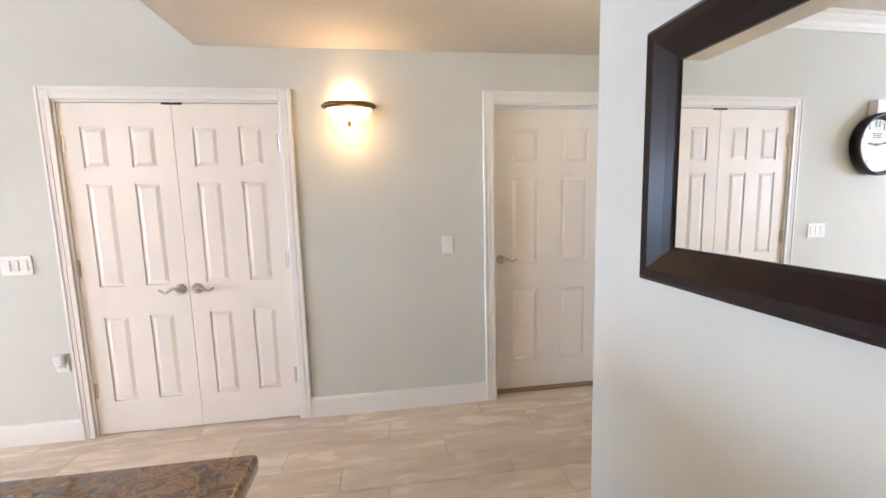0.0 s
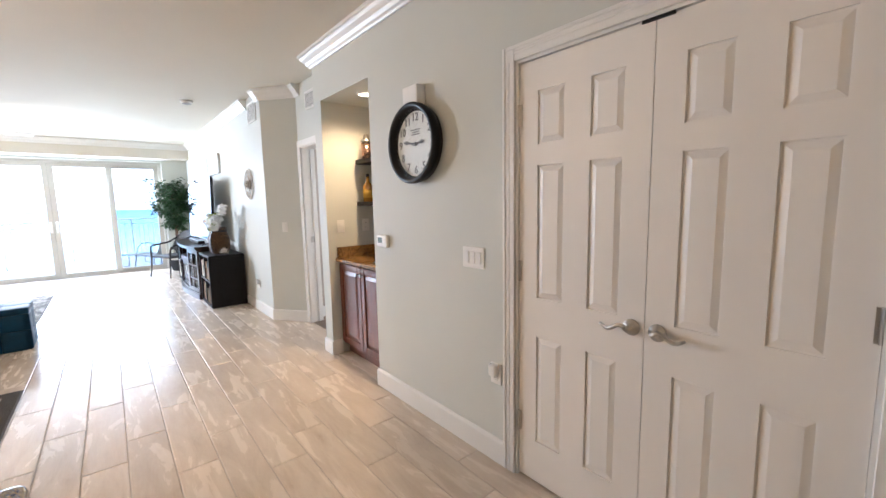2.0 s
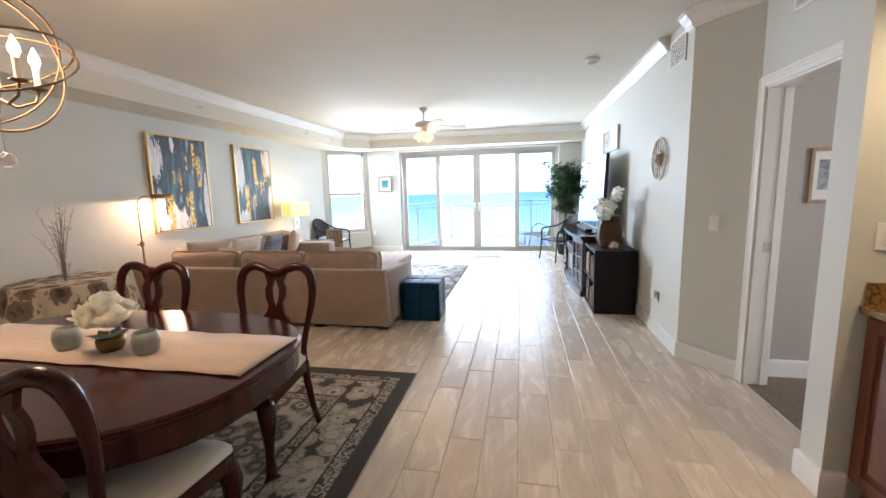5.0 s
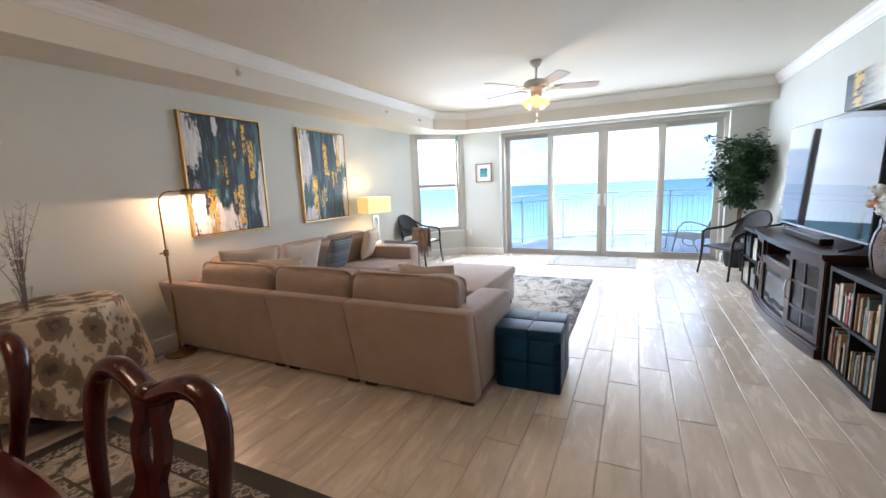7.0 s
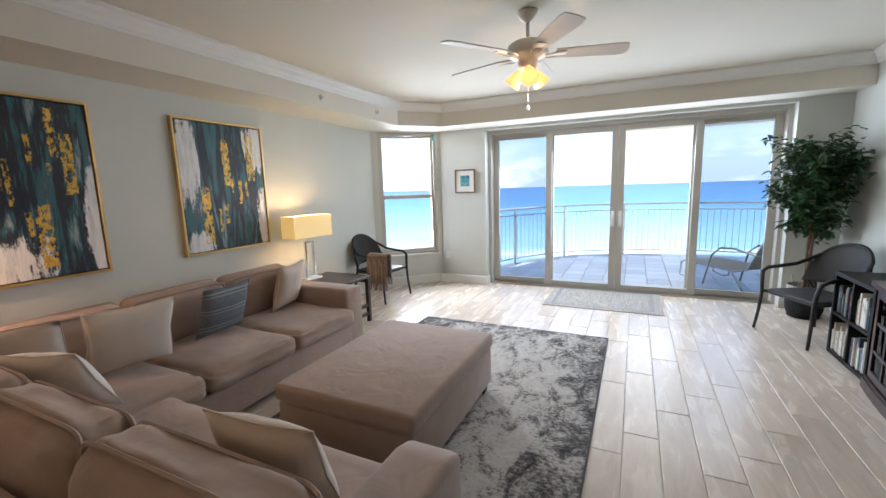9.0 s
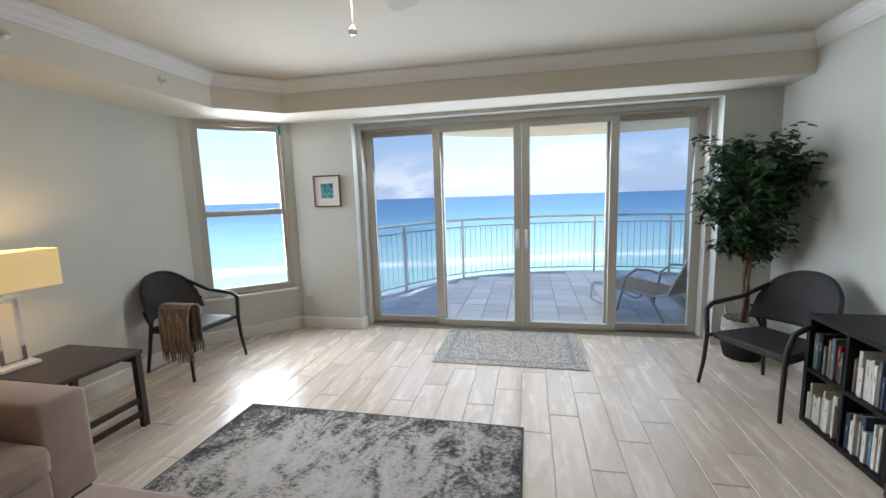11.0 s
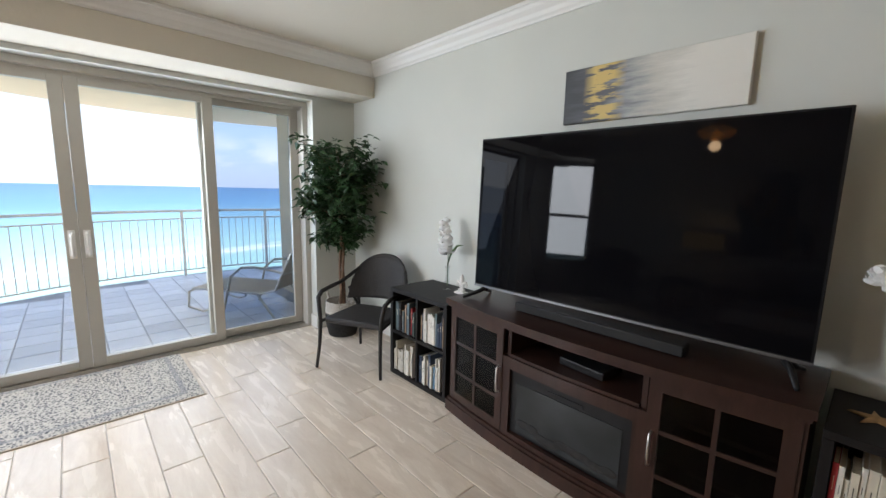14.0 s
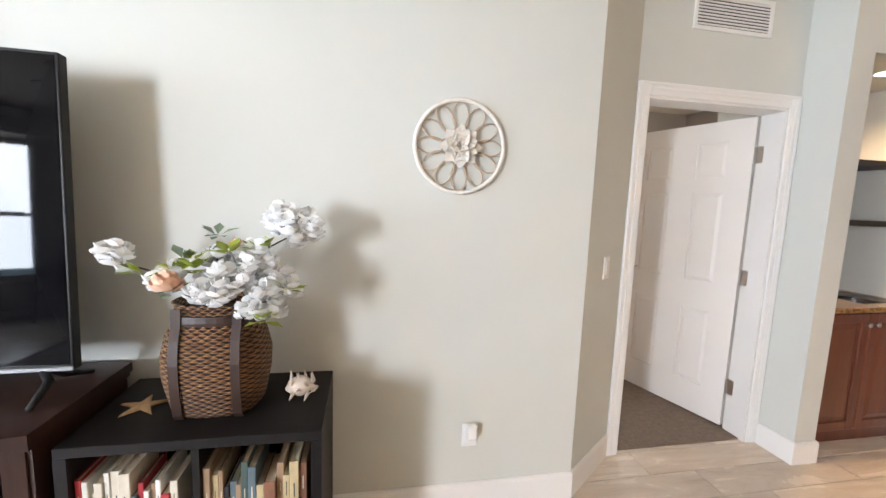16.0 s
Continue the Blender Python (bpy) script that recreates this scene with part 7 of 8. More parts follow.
def ficus():
    rng = random.Random(21)
    x, y = -10.76, 2.42
    t = thing("ficus_tree", x, y, 0, 0, "artificial ficus tree in a white and black woven basket", "plant")
    k = Net("basket_weave", 0.85)
    xx, yy, zz = k.xyz()
    w = k.voronoi(70, None, "F1", "Distance")
    c = k.mix(k.ramp(zz, [(0.235, 0.0), (0.24, 1.0)], True), k.ramp(w, [(0.1, (0.025, 0.023, 0.022)), (0.6, (0.006, 0.006, 0.006))]), k.ramp(w, [(0.1, (0.66, 0.62, 0.55)), (0.6, (0.30, 0.27, 0.23))]))
    BW = k.done(c, w, 0.9, 0.006)
    bk = part("basket", lathe(B(), [(0.14, 0.002), (0.165, 0.10), (0.175, 0.22), (0.165, 0.36), (0.155, 0.36), (0.16, 0.22), (0.14, 0.20)], 28), BW, t, "white and black woven basket", True)
    for s in (-1, 1):
        a = radians(200) if s < 0 else radians(20)
        d = Vector((math.cos(a), math.sin(a), 0))
        part("handle", tube(B(), [d * 0.165 + Vector((0, 0, 0.31)), d * 0.20 + Vector((0, 0, 0.40)), d * 0.21 + Vector((0, 0, 0.43))], 0.014, 6), BW, bk)
    BARK = mat("ficus_bark", (0.16, 0.095, 0.06), 0.85, 0, 0.3, 25, 0.6, 60)
    bm = B()
    tips = []
    for q in range(3):
        ph = q * 2.09
        pts, rs = [], []
        for i in range(12):
            f = i / 11
            pts.append((0.020 * math.cos(ph + f * 5), 0.020 * math.sin(ph + f * 5), 0.20 + 1.15 * f))
            rs.append(0.016 - 0.006 * f)
        tube(bm, pts, rs, 7)
        tips.append(Vector(pts[-1]))
    part("trunk", bm, BARK, t, "twisted brown stems", True)
    limbs = B()
    LEAF = mat("ficus_leaf", (0.034, 0.088, 0.030), 0.36, 0, 0.45, 14, spec=0.5)
    lv = B()
    for i in range(92):
        h0 = rng.uniform(0.90, 1.70) if i % 4 else rng.uniform(1.35, 1.70)
        a = rng.random() * 6.283
        up = rng.uniform(-0.15, 0.95)
        ln = rng.uniform(0.22, 0.48) * (1.05 if 1.08 < h0 else 0.62)
        p = Vector((0.015 * math.cos(a), 0.015 * math.sin(a), h0))
        d = Vector((math.cos(a), math.sin(a), up)).normalized()
        if d.y > 0:
            d.y *= 0.62
        if d.x < 0:
            d.x *= 0.75
        e = p + d * ln + Vector((0, 0, 0.03))
        mid = p.lerp(e, 0.5) + Vector((0, 0, 0.03))
        e.z = min(e.z, 1.97)
        tube(limbs, [p, mid, e], [0.006, 0.004, 0.0015], 5)
        for j in range(32):
            f = rng.uniform(0.30, 1.08)
            b = p.lerp(mid, f * 2) if f < 0.5 else mid.lerp(e, f * 2 - 1)
            b = b + Vector((rng.gauss(0, 0.035), rng.gauss(0, 0.03), rng.gauss(0, 0.035)))
            aa = rng.random() * 6.283
            dd = (d * 0.5 + Vector((math.cos(aa), math.sin(aa), rng.uniform(-0.9, 0.15)))).normalized()
            s = dd.cross(Vector((rng.uniform(-0.5, 0.5), rng.uniform(-0.5, 0.5), 1))).normalized()
            nn = s.cross(dd)
            L, W = rng.uniform(0.065, 0.105), rng.uniform(0.019, 0.029)
            v = [lv.verts.new(b + dd * L * f1 + s * W * e1 + nn * h1 * L) for f1, e1, h1 in ((0, 0, 0), (0.35, -1, 0.10), (0.35, 0, 0.0), (0.35, 1, 0.10), (0.72, -0.62, 0.04), (0.72, 0.62, 0.04), (1.0, 0, -0.12))]
            for f2 in ((0, 1, 2), (0, 2, 3), (1, 4, 2), (2, 5, 3), (2, 4, 6), (2, 6, 5)):
                lv.faces.new([v[q] for q in f2])
    part("limb_work", limbs, BARK, t)
    lo = part("crown", lv, LEAF, t, "dense dark green leaves")
    lo["kind"] = "stuff"


ficus()

# ---- television wall ----
BOOKCOL = [(0.55, 0.50, 0.40), (0.60, 0.58, 0.52), (0.32, 0.02, 0.025), (0.05, 0.08, 0.07), (0.03, 0.05, 0.09), (0.30, 0.20, 0.12), (0.66, 0.64, 0.58), (0.10, 0.14, 0.16), (0.20, 0.09, 0.05), (0.02, 0.02, 0.025), (0.12, 0.26, 0.42), (0.45, 0.36, 0.20)]
BOOKM = [mat("book_cloth", c, 0.7, 0, 0.1, 30) for c in BOOKCOL]
PAGES = mat("book_pages", (0.62, 0.55, 0.42), 0.9, 0, 0.12, 60)
INKD, INKW = mat("spine_ink_dark", (0.03, 0.03, 0.03), 0.7), mat("spine_ink_pale", (0.60, 0.55, 0.42), 0.6)


def book(parent_loc, x, w, h, d, lean, ci, rng, group):
    X, Y, Z = parent_loc
    t = thing("book", X + x, Y, Z, 0, "hardback book standing on the bookcase shelf", "book", group)
    t.matrix_basis = pose(X + x, Y, Z) @ Matrix.Rotation(radians(lean), 4, "Y")
    bm = box(B(), 0, w, 0, 0.004, 0, h, 0.0015, 1)
    box(bm, 0, 0.002, 0.004, d, 0, h)
    box(bm, w - 0.002, w, 0.004, d, 0, h)
    part("cover", bm, BOOKM[ci], t)
    part("page_block", box(B(), 0.002, w - 0.002, 0.004, d - 0.004, 0.003, h - 0.004), PAGES, t, "cream page block")
    ink = INKD if sum(BOOKCOL[ci]) > 0.8 else INKW
    bm = B()
    z = h * rng.uniform(0.50, 0.66)
    e = rng.uniform(0.42, 0.45)
    box(bm, w * e, w * (1 - e), -0.0006, 0.0006, z, z + h * rng.uniform(0.10, 0.26))
    part("spine_title", bm, ink, t)


def bookcase(x0, x1, y0, y1, h, label, seed, fills):
    w, d = x1 - x0, y1 - y0
    t = thing("bookcase", x0, y0, 0, 0, label, "bookcase", "low bookcases beside the television")
    T = 0.032
    part("top", box(B(), 0, w, 0, d, h - T, h, 0.002, 1), BLACKWOOD, t)
    part("bottom", box(B(), T, w - T, 0, d, 0.0, T), BLACKWOOD, t)
    part("side", box(B(), 0, T, 0, d, 0, h - T), BLACKWOOD, t)
    part("side", box(B(), w - T, w, 0, d, 0, h - T), BLACKWOOD, t)
    part("shelf", box(B(), T, w - T, 0.002, d, h / 2 - 0.011, h / 2 + 0.011), BLACKWOOD, t)
    for z0, z1 in ((T, h / 2 - 0.011), (h / 2 + 0.011, h - T)):
        part("divider", box(B(), w / 2 - 0.010, w / 2 + 0.010, 0.002, d, z0, z1), BLACKWOOD, t)
    part("back", box(B(), T, w - T, d - 0.006, d, T, h - T), BLACKWOOD, t)
    rng = random.Random(seed)
    cw, ch = w / 2 - T - 0.012, h / 2 - T - 0.014
    for col in (0, 1):
        for row in (0, 1):
            x = T + 0.004 if col == 0 else w / 2 + 0.014
            end = x + cw - 0.006
            z = T if row == 0 else h / 2 + 0.011
            pal = fills[row][col]
            full = rng.uniform(0.86, 0.99)
            while True:
                bw = rng.choice((rng.uniform(0.013, 0.022), rng.uniform(0.020, 0.036)))
                if x + bw > x + 999 or x + bw > T + 0.004 + (0 if col == 0 else w / 2 - T + 0.010) + (cw - 0.006) * full:
                    break
                bh = min(ch - 0.012, rng.uniform(0.17, 0.262))
                book((x0, y0 + rng.uniform(0.012, 0.035), z + 0.0005), x, bw - 0.001, bh, rng.uniform(0.14, 0.19), 0, rng.choice(pal), rng, "books in the bookcases")
                x += bw


mixed, pale, old = [3, 4, 7, 3, 9, 2, 5, 7, 3], [0, 1, 6, 1, 6, 10, 0, 4], [8, 5, 5, 7, 9, 11, 3, 8]
bookcase(-9.70, -9.03, 2.28, 2.73, 0.726, "black two-by-two bookcase full of books, beside the wicker chair", 4, ((pale, pale), (mixed, [0, 1, 4, 6, 5, 9, 7])))
bookcase(-7.118, -6.395, 2.28, 2.73, 0.726, "black two-by-two bookcase of old books, under the basket of flowers", 9, ((old, old), ([0, 1, 1, 6, 5, 0, 2, 6, 7], old)))


def tv_stand():
    x0, x1, yb = -8.985, -7.135, 2.72
    t = thing("television_stand", (x0 + x1) / 2, 2.45, 0, 0, "dark brown television stand with an electric fireplace and glazed doors", "tv stand")
    w = (x1 - x0) / 2

    def bow(x):
        return -0.185 - 0.085 * (1 - (x / w) ** 2)

    def curved(z0, z1, out=0.0, xa=-w, xb=w, depth=None, n=18):
        """A panel that follows the bowed front."""
        bm = B()
        f = [(xa + (xb - xa) * i / n) for i in range(n + 1)]
        fr = [(x, bow(x) - out) for x in f]
        bk = [(x, (bow(x) + depth) if depth else 0.27) for x in reversed(f)]
        return prism(bm, fr + bk, z0, z1)
    part("top", curved(0.765, 0.80, 0.035, -w - 0.0, w + 0.0), ESPRESSO, t, "bowed dark wood top")
    part("cornice", curved(0.745, 0.765, 0.018, -w + 0.01, w - 0.01), ESPRESSO, t)
    part("plinth", curved(0.0, 0.075, 0.025, -w, w), ESPRESSO, t, "bowed plinth")
    part("plinth_moulding", curved(0.075, 0.092, 0.010, -w + 0.01, w - 0.01), ESPRESSO, t)
    part("back", box(B(), -w + 0.02, w - 0.02, 0.255, 0.27, 0.092, 0.745), ESPRESSO, t)
    for s in (-1, 1):
        part("side", box(B(), s * (w - 0.03) - 0.012, s * (w - 0.03) + 0.012, bow(w) + 0.002, 0.255, 0.092, 0.745), ESPRESSO, t)
        part("inner_wall", box(B(), s * 0.375 - 0.012, s * 0.375 + 0.012, bow(0.375) + 0.03, 0.255, 0.092, 0.745), ESPRESSO, t)
        xa, xb = (-w + 0.03, -0.40) if s < 0 else (0.40, w - 0.03)
        # glazed door of eight panes
        bm = B()
        z0, z1, f = 0.10, 0.738, 0.052

        def rail(xa, xb, z0, z1, out=0.0, dp=0.022, n=8):
            g = [(xa + (xb - xa) * i / n) for i in range(n + 1)]
            prism(bm, [(x, bow(x) - out) for x in g] + [(x, bow(x) + dp) for x in reversed(g)], z0, z1)
        rail(xa, xa + f, z0, z1, 0.0, 0.022, 2)
        rail(xb - f, xb, z0, z1, 0.0, 0.022, 2)
        rail(xa + f, xb - f, z0, z0 + f)
        rail(xa + f, xb - f, z1 - f, z1)
        d = part("door", bm, ESPRESSO, t, "glazed door with a grid of bars")
        xm = (xa + xb) / 2
        bm = B()
        rail(xm - 0.009, xm + 0.009, z0 + f, z1 - f, -0.003, 0.018, 1)
        part("glazing_bar", bm, ESPRESSO, d)
        rows = [z0 + f + (z1 - z0 - 2 * f) * k for k in (0.27, 0.66)]
        for zz in rows:
            for ga, gb in ((xa + f, xm - 0.009), (xm + 0.009, xb - f)):
                bm = B()
                rail(ga, gb, zz - 0.009, zz + 0.009, -0.003, 0.018, 4)
                part("glazing_bar", bm, ESPRESSO, d)
        bm = B()
        rail(xa + f - 0.004, xb - f + 0.004, z0 + f - 0.004, z1 - f + 0.004, -0.010, 0.014)
        g = part("pane", bm, glass("smoked_door_glass", (0.45, 0.42, 0.40)), d, "clear glass")
        hx = xb - f / 2 if s < 0 else xa + f / 2
        hy = bow(hx)
        part("pull", tube(B(), [(hx, hy, 0.34), (hx, hy - 0.022, 0.35), (hx, hy - 0.026, 0.42), (hx, hy - 0.022, 0.49), (hx, hy, 0.50)], 0.006, 8), NICKEL, d, "brushed nickel bar pull", True)
        for zz in (0.30, 0.52):
            part("inner_shelf", box(B(), min(s * 0.39, s * (w - 0.045)), max(s * 0.39, s * (w - 0.045)), -0.12, 0.25, zz - 0.008, zz + 0.008), ESPRESSO, t)
    part("open_shelf", curved(0.575, 0.592, -0.02, -0.36, 0.36), ESPRESSO, t)
    # fireplace insert
    bm = B()
    for a in ((-0.40, -0.345, 0.092, 0.575), (0.345, 0.40, 0.092, 0.575)):
        g = [(a[0] + (a[1] - a[0]) * i / 3) for i in range(4)]
        prism(bm, [(x, bow(x) + 0.004) for x in g] + [(x, bow(x) + 0.03) for x in reversed(g)], a[2], a[3])
    for z0, z1 in ((0.51, 0.575), (0.092, 0.12)):
        g = [(-0.345 + 0.69 * i / 10) for i in range(11)]
        prism(bm, [(x, bow(x) + 0.004) for x in g] + [(x, bow(x) + 0.03) for x in reversed(g)], z0, z1)
    part("fireplace_surround", bm, ESPRESSO, t)
    y = bow(0) + 0.035
    bm = box(B(), -0.345, 0.345, y, y + 0.02, 0.125, 0.505)
    fp = part("fireplace_frame", bm, BLACKP, t, "black electric fireplace")
    g = part("fire_glass", box(B(), -0.30, 0.30, y - 0.004, y - 0.001, 0.145, 0.435), mat("fire_glass_grey", (0.028, 0.031, 0.032), 0.10, 0, 0.25, 5, spec=0.3), fp, "dark grey glass front")
    part("fire_control", box(B(), -0.10, 0.10, y - 0.006, y - 0.001, 0.452, 0.468), BLACKP, fp, "narrow control strip")
    rng = random.Random(2)
    for i in range(9):
        x = -0.25 + 0.5 * i / 8
        bm = ball(B(), (x, y - 0.006, 0.175 + rng.uniform(0, 0.03)), 0.035, 1.3, 0.12, 0.7, 8, 6)
        part("log", bm, mat("fake_ember", (0.020, 0.019, 0.018), 0.9, 0, 0.4, 30), fp)
    # on the open shelf
    b = thing("media_box", -8.02, 2.38, 0.5925, -6, "flat black media player in the open shelf", "media player")
    part("case", box(B(), -0.13, 0.13, -0.09, 0.09, 0.004, 0.045, 0.006, 2), BLACKP, b)
    part("button_strip", box(B(), -0.10, 0.10, -0.092, -0.089, 0.018, 0.028), BLACKP, b)
    s = thing("soundbar", -8.05, 2.40, 0.8005, 0, "slim black soundbar below the television", "soundbar")
    part("case", box(B(), -0.46, 0.46, -0.045, 0.045, 0.002, 0.055, 0.008, 2), BLACKP, s)
    part("grille", box(B(), -0.455, 0.455, -0.047, -0.044, 0.008, 0.048), mat("speaker_cloth", (0.02, 0.02, 0.02), 0.95, 0, 0.3, 300), s)


tv_stand()


def television():
    x0, x1, z0, z1 = -8.92, -7.18, 0.868, 1.852
    t = thing("television", (x0 + x1) / 2, 2.465, 0.8005, 1.8, "large black flat television, switched off, reflecting the windows", "television")
    t.matrix_basis = pose((x0 + x1) / 2, 2.465, 0.8005, -2.0, 0, 1.8)
    w, b, h = (x1 - x0) / 2, z0 - 0.8005, z1 - 0.8005
    bm = box(B(), -w, w, -0.005, 0.035, b, h, 0.004, 2)
    box(bm, -w * 0.6, w * 0.6, 0.035, 0.075, b + 0.1, h - 0.3, 0.015, 2)
    part("housing", bm, BLACKP, t)
    SCR = mat("screen_glass", (0.003, 0.003, 0.004), 0.03, 0, 0.0, 5, spec=0.11)
    part("screen", box(B(), -w + 0.010, w - 0.010, -0.0075, -0.0052, b + 0.020, h - 0.010), SCR, t, "glossy black screen")
    part("bezel_strip", box(B(), -w, w, -0.010, -0.004, b, b + 0.014, 0.002, 1), mat("gunmetal", (0.25, 0.25, 0.26), 0.3, 0.9), t, "grey metal strip")
    for s in (-1, 1):
        bm = tube(B(), [(s * (w - 0.10), 0.015, b + 0.01), (s * (w - 0.06), -0.02, 0.04), (s * (w - 0.03), -0.15, 0.010)], [0.016, 0.014, 0.009], 8)
        tube(bm, [(s * (w - 0.10), 0.015, b + 0.01), (s * (w - 0.06), 0.05, 0.04), (s * (w - 0.03), 0.14, 0.010)], [0.016, 0.014, 0.009], 8)
        part("stand_leg", bm, BLACKP, t, "", True)


television()


def shore_painting():
    t = thing("canvas_painting", -8.01, TY, 2.085, 0, "long black, gold and cream abstract canvas above the television", "painting")
    k = Net("gold_shore_painting", 0.5)
    x, y, z = k.xyz()
    f = k.math("ADD", k.math("DIVIDE", x, 0.94), 0.5)
    n = k.noise(5, k.coords((0.8, 1, 6)), 6, 0.65)
    g = k.math("ADD", f, k.math("MULTIPLY", k.math("SUBTRACT", n, 0.5), 0.55))
    c = k.ramp(g, [(0.05, (0.035, 0.038, 0.045)), (0.30, (0.10, 0.105, 0.115)), (0.42, (0.30, 0.31, 0.31)), (0.55, (0.52, 0.51, 0.46)), (0.75, (0.70, 0.68, 0.62))])
    band = k.math("MULTIPLY", k.ramp(f, [(0.13, 0.0), (0.20, 1.0), (0.32, 1.0), (0.40, 0.0)]), k.ramp(k.noise(12, k.coords((0.55, 1, 3.2)), 4, 0.6), [(0.47, 0.0), (0.53, 1.0)]))
    c = k.mix(band, c, (0.62, 0.45, 0.15))
    M = k.done(c, n, 0.3)
    part("canvas", box(B(), -0.468, 0.468, -0.038, -0.002, -0.156, 0.156, 0.003, 1), M, t, "painted canvas")
    part("edge", box(B(), -0.470, -0.468, -0.036, -0.002, -0.156, 0.156), BLACKP, t)


shore_painting()


def wreath():
    t = thing("wall_wreath", -5.885, TY, 1.677, 0, "round white wooden wall wreath with a carved flower", "wall decor")
    WR = mat("whitewashed_wood", (0.74, 0.70, 0.63), 0.7, 0, 0.08, 30)
    WI = mat("natural_wicker", (0.45, 0.35, 0.25), 0.7, 0, 0.15, 30)
    part("ring", tube(B(), [(0.190 * math.cos(2 * math.pi * i / 48), -0.016, 0.190 * math.sin(2 * math.pi * i / 48)) for i in range(48)], 0.009, 8, True), WR, t, "whitewashed ring", True)
    for i in range(12):
        a = 2 * math.pi * i / 12
        d, s = Vector((math.cos(a), 0, math.sin(a))), Vector((-math.sin(a), 0, math.cos(a)))
        pts = []
        for j in range(14):
            b = 2 * math.pi * j / 14
            p = d * (0.125 + 0.058 * math.cos(b)) + s * (0.034 * math.sin(b))
            pts.append((p.x, -0.014, p.z))
        part("loop", tube(B(), pts, 0.0035, 5, True), WI, t, "", True)
    bm = B()
    for ring, (n, r, h) in enumerate(((8, 0.092, 0.012), (8, 0.072, 0.026), (6, 0.052, 0.038), (5, 0.030, 0.048))):
        for i in range(n):
            a = 2 * math.pi * (i + 0.5 * (ring % 2)) / n
            d, s = Vector((math.cos(a), 0, math.sin(a))), Vector((-math.sin(a), 0, math.cos(a)))
            w = r * 0.42
            o = Vector((0, -0.016 - h * 0.4, 0))
            v = [bm.verts.new(o + d * r * f + s * w * e + Vector((0, -y * h, 0))) for f, e, y in ((0.05, 0, 0.1), (0.55, -1, 0.5), (0.55, 0, 0.15), (0.55, 1, 0.5), (1.0, 0, 0.95))]
            for q in ((0, 1, 2), (0, 2, 3), (1, 4, 2), (2, 4, 3)):
                bm.faces.new([v[z] for z in q])
    r = bmesh.ops.extrude_face_region(bm, geom=list(bm.faces))
    bmesh.ops.translate(bm, vec=(0, 0.004, 0), verts=[g for g in r["geom"] if isinstance(g, bmesh.types.BMVert)])
    bmesh.ops.recalc_face_normals(bm, faces=bm.faces)
    part("carved_flower", bm, WR, t, "carved white flower")
    part("centre_disc", lathe_y(B(), [(0.05, -0.001), (0.05, -0.016)], 0, 0, 20), WR, t)


wreath()


